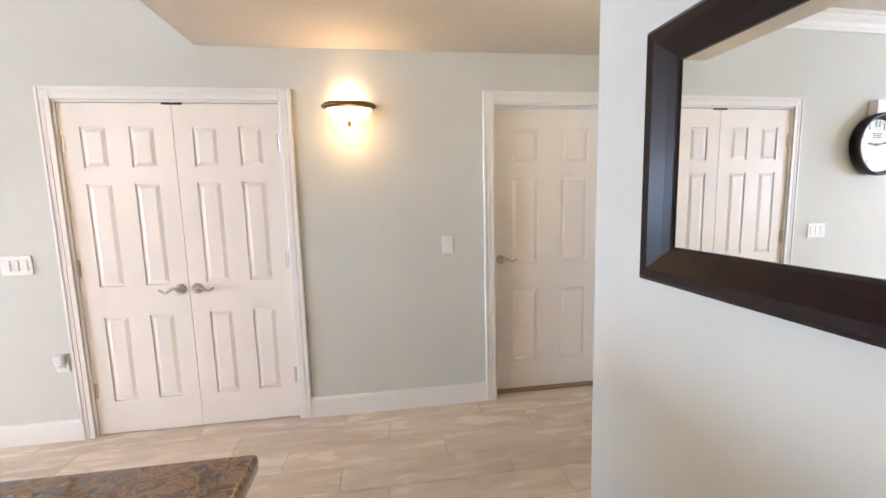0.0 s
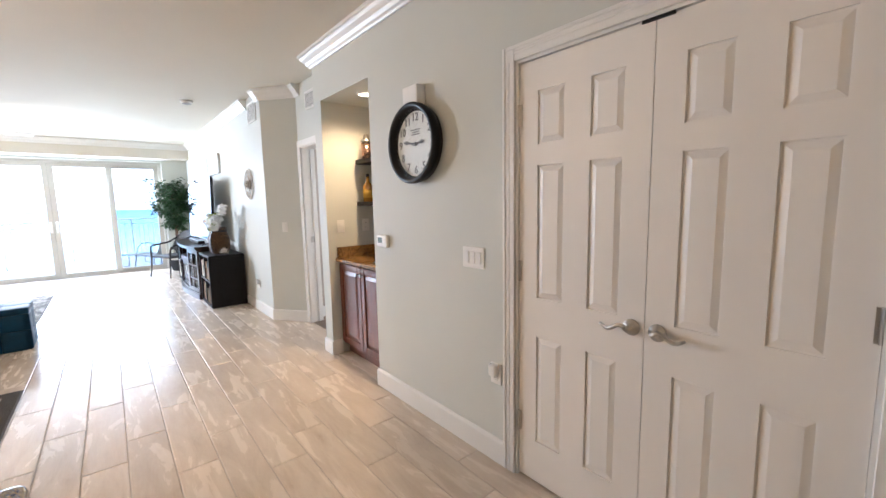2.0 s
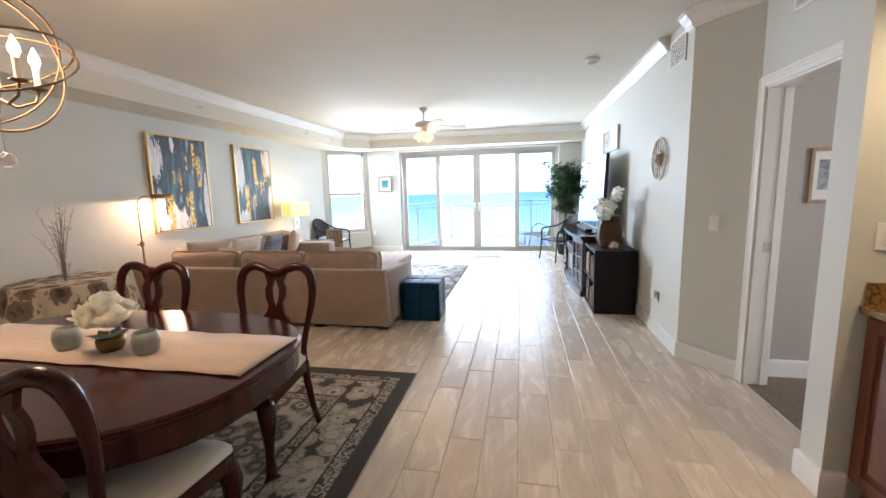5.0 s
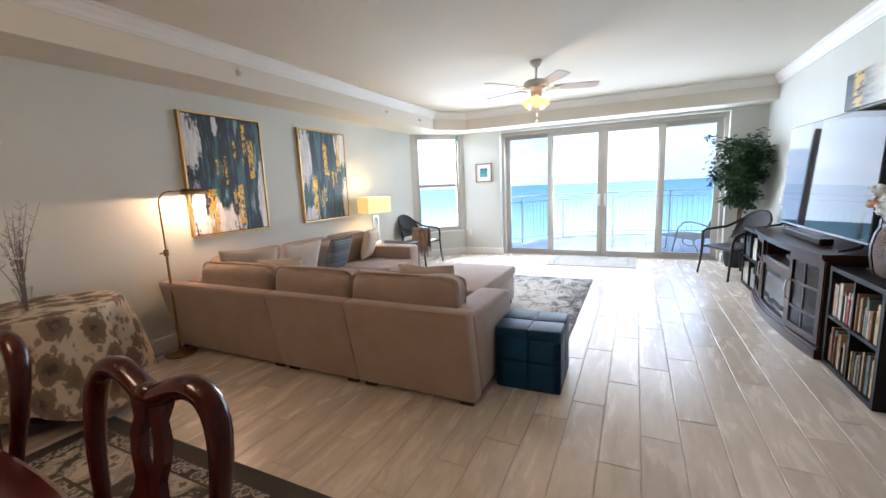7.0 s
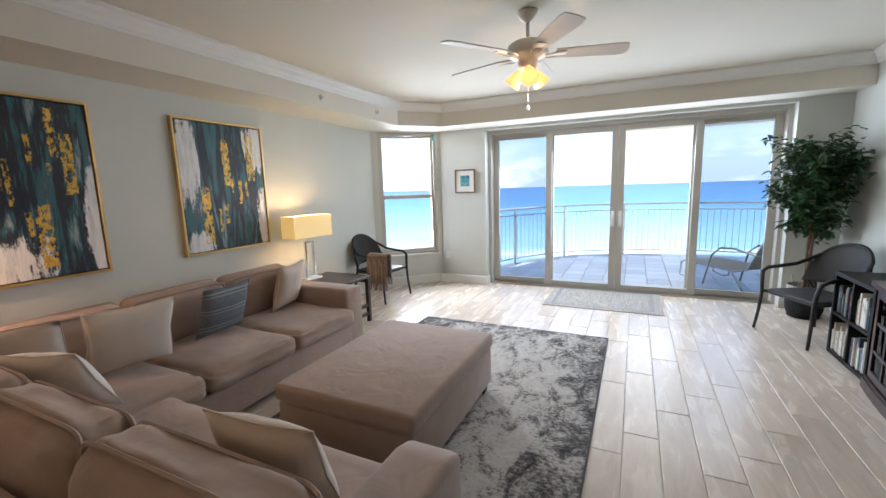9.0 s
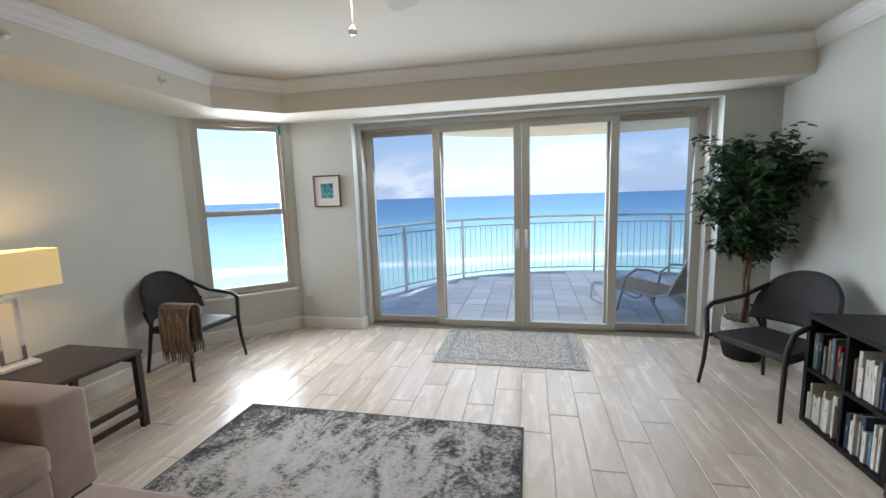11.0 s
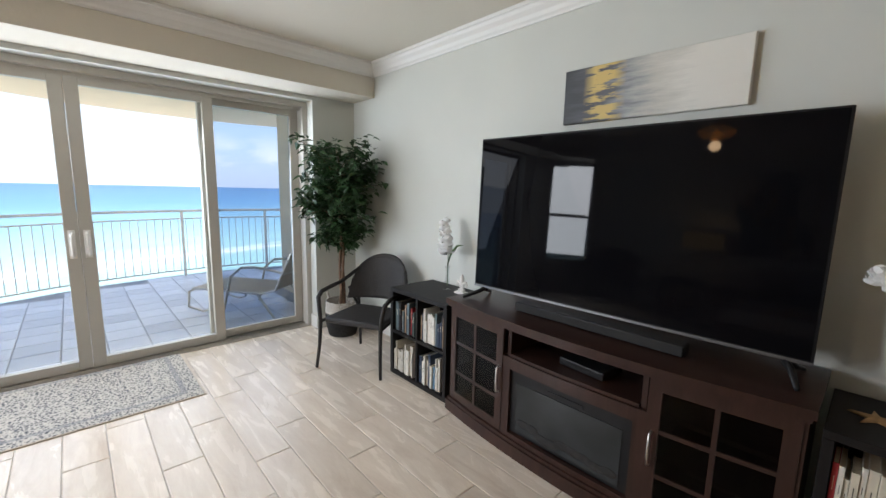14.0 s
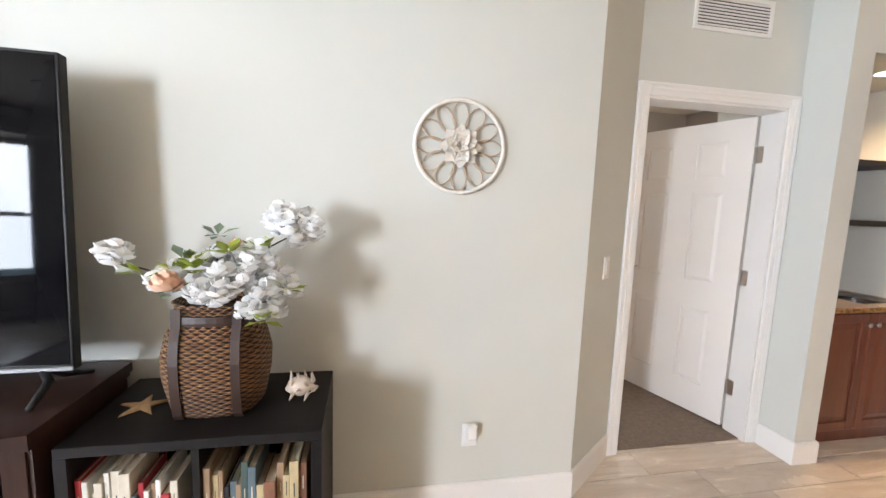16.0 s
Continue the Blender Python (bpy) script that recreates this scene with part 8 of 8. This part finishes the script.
def on_bookcases():
    H = 0.7265
    rng = random.Random(8)
    k = Net("woven_basket", 0.6)
    geo = k.coords((1, 1, 1))
    xx, yy, zz = k.xyz()
    ang = k.math("ARCTAN2", yy, xx)
    row = k.math("FLOOR", k.math("MULTIPLY", zz, 115.0))
    w = k.math("SINE", k.math("ADD", k.math("MULTIPLY", ang, 22.0), k.math("MULTIPLY", row, 3.1416)))
    zr = k.math("SINE", k.math("MULTIPLY", zz, 115.0 * 6.2832))
    hgt = k.math("ADD", k.math("MULTIPLY", w, 0.5), k.math("MULTIPLY", zr, 0.3))
    n = k.noise(30, None, 4)
    c = k.mix(k.ramp(hgt, [(-0.45, 0.0), (0.1, 1.0)]), (0.028, 0.011, 0.005), k.ramp(n, [(0.3, (0.17, 0.075, 0.025)), (0.7, (0.36, 0.19, 0.07))]))
    BK = k.done(c, hgt, 0.9, 0.008)
    t = thing("flower_basket", -6.755, 2.50, H, 0, "tall woven brown basket with leather straps and artificial blossoms", "basket")
    prof = [(0.118, 0.0), (0.135, 0.02), (0.155, 0.12), (0.158, 0.19), (0.142, 0.265), (0.118, 0.31), (0.115, 0.36), (0.122, 0.37), (0.112, 0.37), (0.108, 0.31), (0.11, 0.30)]
    n = 40
    bm = B()
    rings = []
    for r, z in prof:
        ring = []
        for j in range(n):
            a = 2 * math.pi * j / n
            cc, ss = math.cos(a), math.sin(a)
            ring.append(bm.verts.new((1.06 * r * math.copysign(abs(cc) ** 0.8, cc), 0.86 * r * math.copysign(abs(ss) ** 0.8, ss), z)))
        rings.append(ring)
    for A, C in zip(rings, rings[1:]):
        for j in range(n):
            bm.faces.new((A[j], A[(j + 1) % n], C[(j + 1) % n], C[j]))
    bm.faces.new(rings[0][::-1])
    bm.faces.new(rings[-1])
    bmesh.ops.recalc_face_normals(bm, faces=bm.faces)
    bk = part("basket", bm, BK, t, "woven brown basket body", True)
    LEA = mat("brown_leather", (0.030, 0.014, 0.009), 0.45, 0, 0.15, 20)
    for sx in (-0.088, 0.088):
        pts = [(sx, -0.86 * r * 0.93 - 0.004, z) for r, z in prof[:7]]
        bm = B()
        for (xa, ya, za), (xb, yb, zb) in zip(pts, pts[1:]):
            v = [bm.verts.new(p) for p in ((xa - 0.014, ya, za), (xa + 0.014, ya, za), (xb + 0.014, yb, zb), (xb - 0.014, yb, zb))]
            bm.faces.new(v)
        r = bmesh.ops.extrude_face_region(bm, geom=list(bm.faces))
        bmesh.ops.translate(bm, vec=(0, -0.005, 0), verts=[g for g in r["geom"] if isinstance(g, bmesh.types.BMVert)])
        bmesh.ops.recalc_face_normals(bm, faces=bm.faces)
        part("strap", bm, LEA, bk, "dark leather strap")
    part("strap_band", slab(B(), [(1.06 * 0.124 * math.copysign(abs(math.cos(a)) ** 0.8, math.cos(a)), 0.86 * 0.126 * math.copysign(abs(math.sin(a)) ** 0.8, math.sin(a))) for a in [2 * math.pi * j / 40 for j in range(40)]], [(0, 0.305), (-0.002, 0.315), (0, 0.335)]), LEA, bk, "dark leather band")
    # blossoms
    BL = petal("white_blossom", (0.93, 0.93, 0.92))
    PE = mat("peach_rose", (0.80, 0.52, 0.36), 0.6, 0, 0.1, 30)
    YG = mat("yellow_green_leaf", (0.30, 0.36, 0.04), 0.5, 0, 0.25, 15)
    SG = mat("sage_leaf", (0.20, 0.27, 0.19), 0.6, 0, 0.2, 15)
    STEM = mat("brown_twig", (0.07, 0.045, 0.03), 0.8)

    def cluster(c, r, k, name="blossom_spray"):
        bm = B()
        for i in range(int(k * 0.75)):
            p = Vector(c) + Vector((rng.gauss(0, 1), rng.gauss(0, 0.8), rng.gauss(0, 1))).normalized() * r * rng.uniform(0.4, 1.0)
            petals(bm, p, 0.036, 7, rng, size=0.75)
        part(name, bm, BL, t, "white blossom cluster")
    for c, r, k in (((-0.28, -0.03, 0.50), 0.05, 26), ((0.26, 0.03, 0.60), 0.065, 34), ((0.20, 0.04, 0.63), 0.05, 22), ((0.17, -0.10, 0.37), 0.07, 40), ((0.22, -0.06, 0.40), 0.05, 24), ((0.07, -0.08, 0.44), 0.075, 44), ((0.13, -0.02, 0.50), 0.065, 34), ((0.02, -0.11, 0.40), 0.05, 24), ((-0.13, -0.05, 0.44), 0.05, 22), ((0.0, 0.0, 0.46), 0.06, 28), ((0.18, -0.02, 0.47), 0.05, 22)):
        cluster(c, r, k)
    bm = B()
    for e in ((-0.28, -0.03, 0.50), (0.26, 0.03, 0.60), (0.20, -0.08, 0.38), (0.07, -0.08, 0.44), (0.13, -0.02, 0.50), (-0.13, -0.05, 0.44), (0.0, 0.02, 0.56)):
        tube(bm, [(0, 0, 0.30), (e[0] * 0.5, e[1] * 0.5, 0.30 + (e[2] - 0.30) * 0.75), e], [0.005, 0.004, 0.002], 5)
    part("twigs", bm, STEM, t)
    for c, r in (((-0.095, -0.135, 0.425), 0.055), ((0.06, 0.02, 0.53), 0.038)):
        bm = B()
        petals(bm, c, r, 40, rng, size=0.5)
        part("rose", bm, PE, t, "peach rose")
    for mtl, nm, cs in ((YG, "bright_leaves", ((-0.06, -0.03, 0.50), (-0.10, -0.06, 0.47), (-0.04, -0.06, 0.48), (0.06, -0.08, 0.53), (0.15, -0.04, 0.54), (0.24, -0.10, 0.42), (0.17, -0.14, 0.33), (-0.20, -0.04, 0.46))), (SG, "sage_leaves", ((-0.02, -0.02, 0.52), (-0.10, 0.0, 0.50), (-0.12, -0.06, 0.40), (0.0, 0.02, 0.58)))):
        bm = B()
        for c in cs:
            for i in range(9):
                a, b = rng.random() * 6.28, rng.uniform(-0.2, 1.0)
                d = Vector((math.cos(a), math.sin(a), b)).normalized()
                s = d.cross(Vector((0, 0, 1))).normalized()
                o = Vector(c) + d * 0.01
                L = rng.uniform(0.04, 0.07)
                v = [bm.verts.new(o + d * L * f + s * L * e + Vector((0, 0, h * L))) for f, e, h in ((0, 0, 0), (0.5, -0.28, 0.06), (0.5, 0.28, 0.06), (1, 0, -0.05), (0.5, 0, 0))]
                for q in ((0, 1, 4), (0, 4, 2), (1, 3, 4), (4, 3, 2)):
                    bm.faces.new([v[z] for z in q])
        part(nm, bm, mtl, t)
    # starfish, shell
    s = thing("starfish", -6.995, 2.50, H, 12, "dried tan starfish on the bookcase top", "starfish")
    o = []
    for i in range(10):
        a = math.pi * 2 * i / 10 + 0.2
        r = 0.080 if i % 2 == 0 else 0.025
        o.append((r * math.cos(a), r * math.sin(a)))
    bm = B()
    lo = [bm.verts.new((x, y, 0.001)) for x, y in o]
    hi = [bm.verts.new((x * 0.86, y * 0.86, 0.009)) for x, y in o]
    c = bm.verts.new((0, 0, 0.017))
    bm.faces.new(lo[::-1])
    for i in range(10):
        bm.faces.new((lo[i], lo[(i + 1) % 10], hi[(i + 1) % 10], hi[i]))
        bm.faces.new((hi[i], hi[(i + 1) % 10], c))
    bmesh.ops.recalc_face_normals(bm, faces=bm.faces)
    part("body", bm, mat("starfish_tan", (0.42, 0.27, 0.13), 0.9, 0, 0.2, 60, 0.6, 200), s, "", True)
    s = thing("conch_shell", -6.485, 2.50, H, 0, "spiky cream conch shell on the bookcase top", "shell")
    bm = B()
    pts, rs = [], []
    for i in range(9):
        f = i / 8
        pts.append((-0.055 + 0.11 * f, 0.0, 0.036 + 0.012 * math.sin(f * 3)))
        rs.append(0.006 + 0.030 * math.sin(math.pi * min(1, f * 1.15)) ** 0.8)
    tube(bm, pts, rs, 12)
    for i in range(20):
        a = i * 1.15
        f = 0.14 + 0.04 * i
        p = Vector((-0.055 + 0.11 * f, 0.026 * math.cos(a), 0.040 + 0.026 * math.sin(a)))
        if p.z > 0.025:
            d = Vector((-0.2, math.cos(a), math.sin(a)))
            tube(bm, [p, p + d * 0.036], [0.009, 0.001], 6)
    part("shell", bm, mat("shell_cream", (0.70, 0.60, 0.50), 0.4, 0, 0.12, 30, 0.4, 80), s, "", True)
    # orchid spray in a glass vase, ornament
    v = thing("flower_vase", -9.37, 2.60, H, 0, "white gladiolus spray in a slim clear glass vase", "vase")
    part("vase", lathe(B(), [(0.030, 0), (0.034, 0.01), (0.022, 0.05), (0.014, 0.12), (0.017, 0.17), (0.024, 0.19), (0.021, 0.19), (0.014, 0.17), (0.011, 0.12), (0.018, 0.05)], 18), GLASS, v, "slim glass vase", True)
    bm = tube(B(), [(0, 0, 0.03), (0.004, 0, 0.22), (0.0, 0, 0.40), (-0.03, 0, 0.56)], [0.004, 0.004, 0.003, 0.001], 6)
    part("stem", bm, GREENLEAF, v)
    bm = B()
    pl = [Vector(p) for p in ((0.005, -0.005, 0.20), (0.05, -0.01, 0.30), (0.12, -0.015, 0.365), (0.19, -0.02, 0.375))]
    tube(bm, pl, [0.004, 0.008, 0.009, 0.002], 6)
    part("leaf", bm, GREENLEAF, v, "long curved leaf", True)
    for i in range(12):
        f = i / 11
        bm = B()
        petals(bm, (-0.012 * f * 2 + 0.022 * (1 if i % 2 else -1), -0.018, 0.27 + 0.27 * f), 0.064 - 0.030 * f, 16, rng, size=0.8)
        part("blossom", bm, BL, v, "white blossom")
    q = thing("fleur_ornament", -9.185, 2.58, H, 0, "small white fleur-de-lis ornament on a square foot", "ornament")
    OR = mat("white_ceramic", (0.74, 0.72, 0.68), 0.4, 0, 0.04, 20)
    bm = box(B(), -0.055, 0.055, -0.03, 0.03, 0, 0.016, 0.003, 1)
    ball(bm, (0, 0, 0.10), 0.022, 0.8, 0.7, 2.4)
    ball(bm, (0, 0, 0.055), 0.018, 1.5, 0.8, 0.5)
    ball(bm, (0, 0, 0.026), 0.022, 0.9, 0.7, 0.8)
    for s0 in (-1, 1):
        tube(bm, [(s0 * 0.004, 0, 0.055), (s0 * 0.022, 0, 0.085), (s0 * 0.042, 0, 0.092), (s0 * 0.050, 0, 0.072), (s0 * 0.042, 0, 0.056)], [0.010, 0.012, 0.012, 0.010, 0.006], 8)
        tube(bm, [(s0 * 0.004, 0, 0.05), (s0 * 0.02, 0, 0.034), (s0 * 0.034, 0, 0.030)], [0.009, 0.008, 0.005], 8)
    part("figure", bm, OR, q, "", True)


on_bookcases()


def ceiling_bits():
    t = thing("smoke_detector", -6.25, 2.18, CZ, 0, "round white ceiling smoke detector", "smoke detector")
    part("base", lathe(B(), [(0.07, -0.001), (0.07, -0.012), (0.058, -0.032), (0.03, -0.038)], 24), WHITEP, t, "", True)
    part("grille_ring", lathe(B(), [(0.050, -0.034), (0.046, -0.040), (0.030, -0.041)], 24), mat("grey_grille", (0.35, 0.35, 0.35), 0.6), t)
    for x in (-6.15, -8.60, -9.60):
        s = thing("sprinkler_head", x, -2.42 + (-x - 0.685) * 0.0096, 2.52, 0, "small white side-wall sprinkler on the soffit face", "sprinkler", "sprinklers")
        bm = lathe_y(B(), [(0.032, 0.0), (0.032, 0.006), (0.012, 0.012), (0.010, 0.03)], 0, 0, 18)
        part("escutcheon", bm, WHITEP, s, "", True)
        part("deflector", box(B(), -0.014, 0.014, 0.030, 0.034, -0.012, 0.012), NICKEL, s)


ceiling_bits()


def lounger():
    t = thing("sun_lounger", -12.27, 2.13, -0.052, -55, "tan sling sun lounger with a pale metal frame on the balcony", "sun lounger")
    FR = mat("champagne_metal", (0.66, 0.61, 0.53), 0.4, 0.3, 0.05, 10)
    SL = fabric("tan_sling", (0.56, 0.47, 0.37), 0.08)
    for sx in (-1, 1):
        x = sx * 0.32
        part("side_rail", tube(B(), [(x, -0.75, 0.30), (x, 0.20, 0.30), (x, 0.40, 0.36), (x, 0.62, 0.80)], 0.014, 8), FR, t, "", True)
        part("leg", tube(B(), [(x, -0.05, 0.60), (x, -0.20, 0.48), (x * 1.05, -0.32, 0.004)], 0.014, 8), FR, t, "", True)
        part("leg", tube(B(), [(x, 0.15, 0.30), (x * 1.05, 0.40, 0.004)], 0.014, 8), FR, t, "", True)
        part("arm", tube(B(), [(x, -0.05, 0.60), (x, 0.15, 0.62), (x, 0.45, 0.58), (x, 0.52, 0.56)], 0.016, 8), FR, t, "", True)
        part("foot_loop", tube(B(), [(x, -0.70, 0.30), (x, -0.80, 0.26), (x, -0.82, 0.06), (x, -0.62, 0.02), (x, -0.52, 0.05), (x, -0.50, 0.30)], 0.013, 8), FR, t, "", True)
    bm = B()
    prof = [(-0.74, 0.305), (0.20, 0.300), (0.40, 0.355), (0.62, 0.795)]
    for (y0, z0), (y1, z1) in zip(prof, prof[1:]):
        v = [bm.verts.new(p) for p in ((-0.31, y0, z0), (0.31, y0, z0), (0.31, y1, z1), (-0.31, y1, z1))]
        bm.faces.new(v)
    r = bmesh.ops.extrude_face_region(bm, geom=list(bm.faces))
    bmesh.ops.translate(bm, vec=(0, 0, 0.008), verts=[g for g in r["geom"] if isinstance(g, bmesh.types.BMVert)])
    bmesh.ops.recalc_face_normals(bm, faces=bm.faces)
    part("sling", bm, SL, t, "tan mesh sling")
    for y, z in ((-0.74, 0.30), (0.62, 0.80), (0.52, 0.56)):
        part("cross_bar", tube(B(), [(-0.32, y, z), (0.32, y, z)], 0.012, 8), FR, t)


lounger()

# ---- floor planks and balcony tiles ----


def floor_planks():
    rng = random.Random(17)
    W, Lp, gap = 0.198, 0.90, 0.0035
    mesh_cache = {}
    rest_v, rest_f = [], []
    pieces = []
    y = -2.90
    row = 0
    while y < NY + 0.24:
        off = (row * 0.333 + 0.08 * rng.random()) % 1.0
        x = -11.30 - off * Lp
        while x < 3.9:
            x0, x1 = max(x, -11.225), min(x + Lp, 3.98)
            y1 = min(y + W, NY + 0.26)
            if x1 - x0 > 0.03:
                pieces.append((x0, x1, y, y1))
            x += Lp
        y += W
        row += 1
    near = []
    for p in pieces:
        cx, cy = (p[0] + p[1]) / 2, (p[2] + p[3]) / 2
        if -10.9 < cx < -0.9 and -0.2 < cy < 2.75 and abs((p[1] - p[0]) - Lp) < 0.001 and abs((p[3] - p[2]) - W) < 0.001:
            near.append(p)
    near = near[:300]
    chosen = set(near)

    def plank_geo(w, l):
        b, g = 0.004, gap / 2
        v = [(g, g, -0.004), (l - g, g, -0.004), (l - g, w - g, -0.004), (g, w - g, -0.004),
             (g, g, -0.002), (l - g, g, -0.002), (l - g, w - g, -0.002), (g, w - g, -0.002),
             (g + b, g + b, 0.0), (l - g - b, g + b, 0.0), (l - g - b, w - g - b, 0.0), (g + b, w - g - b, 0.0)]
        f = []
        for k in (0, 4):
            f += [(k, k + 1, k + 5, k + 4), (k + 1, k + 2, k + 6, k + 5), (k + 2, k + 3, k + 7, k + 6), (k + 3, k, k + 4, k + 7)]
        f.append((8, 9, 10, 11))
        return v, f
    v, f = plank_geo(W, Lp)
    me = bpy.data.meshes.new("plank")
    me.from_pydata(v, [], f)
    me.materials.append(PLANK)
    for p in near:
        o = new("plank", me)
        o.location = (p[0], p[2], 0)
        o.parent = FLOOR
    for p in pieces:
        if p in chosen:
            continue
        v, f = plank_geo(p[3] - p[2], p[1] - p[0])
        k = len(rest_v)
        rest_v += [(a + p[0], b + p[2], c) for a, b, c in v]
        rest_f += [tuple(i + k for i in q) for q in f]
    me = bpy.data.meshes.new("planks")
    me.from_pydata(rest_v, [], rest_f)
    me.materials.append(PLANKS)
    o = new("planks", me)
    o.parent = FLOOR
    o["kind"] = "stuff"


floor_planks()


def balcony_tiles():
    k = Net("slate_tile", 0.35)
    r = k.rnd()
    n = k.noise(5, None, 6, 0.65)
    c = k.ramp(n, [(0.3, (0.74, 0.73, 0.75)), (0.7, (0.84, 0.83, 0.84))])
    v = k.nt.nodes.new("ShaderNodeHueSaturation")
    k.nt.links.new(k.math("ADD", k.math("MULTIPLY", r, 0.3), 0.85), v.inputs["Value"])
    k.nt.links.new(c, v.inputs["Color"])
    k.b.inputs["Coat Weight"].default_value = 0.6
    k.b.inputs["Coat Roughness"].default_value = 0.25
    M = k.done(v.outputs[0], k.noise(60, None, 3), 0.1)
    S, g, b = 0.33, 0.004, 0.004
    vv = [(g, g, 0), (S - g, g, 0), (S - g, S - g, 0), (g, S - g, 0), (g + b, g + b, 0.006), (S - g - b, g + b, 0.006), (S - g - b, S - g - b, 0.006), (g + b, S - g - b, 0.006)]
    ff = [(0, 1, 5, 4), (1, 2, 6, 5), (2, 3, 7, 6), (3, 0, 4, 7), (4, 5, 6, 7)]
    me = bpy.data.meshes.new("tile")
    me.from_pydata(vv, [], ff)
    me.materials.append(M)
    floor_ob = bpy.data.objects["balcony_floor"]
    poly = OUT

    def inside(x, y):
        c = False
        for (x0, y0), (x1, y1) in zip(poly, poly[1:] + poly[:1]):
            if (y0 > y) != (y1 > y) and x < (x1 - x0) * (y - y0) / (y1 - y0) + x0:
                c = not c
        return c
    n = 0
    for i in range(13):
        for j in range(22):
            x, y = -11.47 - (i + 1) * S, -2.4 + j * S
            if all(inside(x + a, y + b2) for a, b2 in ((0, 0), (S, 0), (S, S), (0, S))) and n < 300:
                if y + S > 2.75 and x + S > -13.25 and y < 3.0:
                    continue
                o = new("tile", me)
                o.location = (x, y, -0.06)
                o.parent = floor_ob
                n += 1


balcony_tiles()
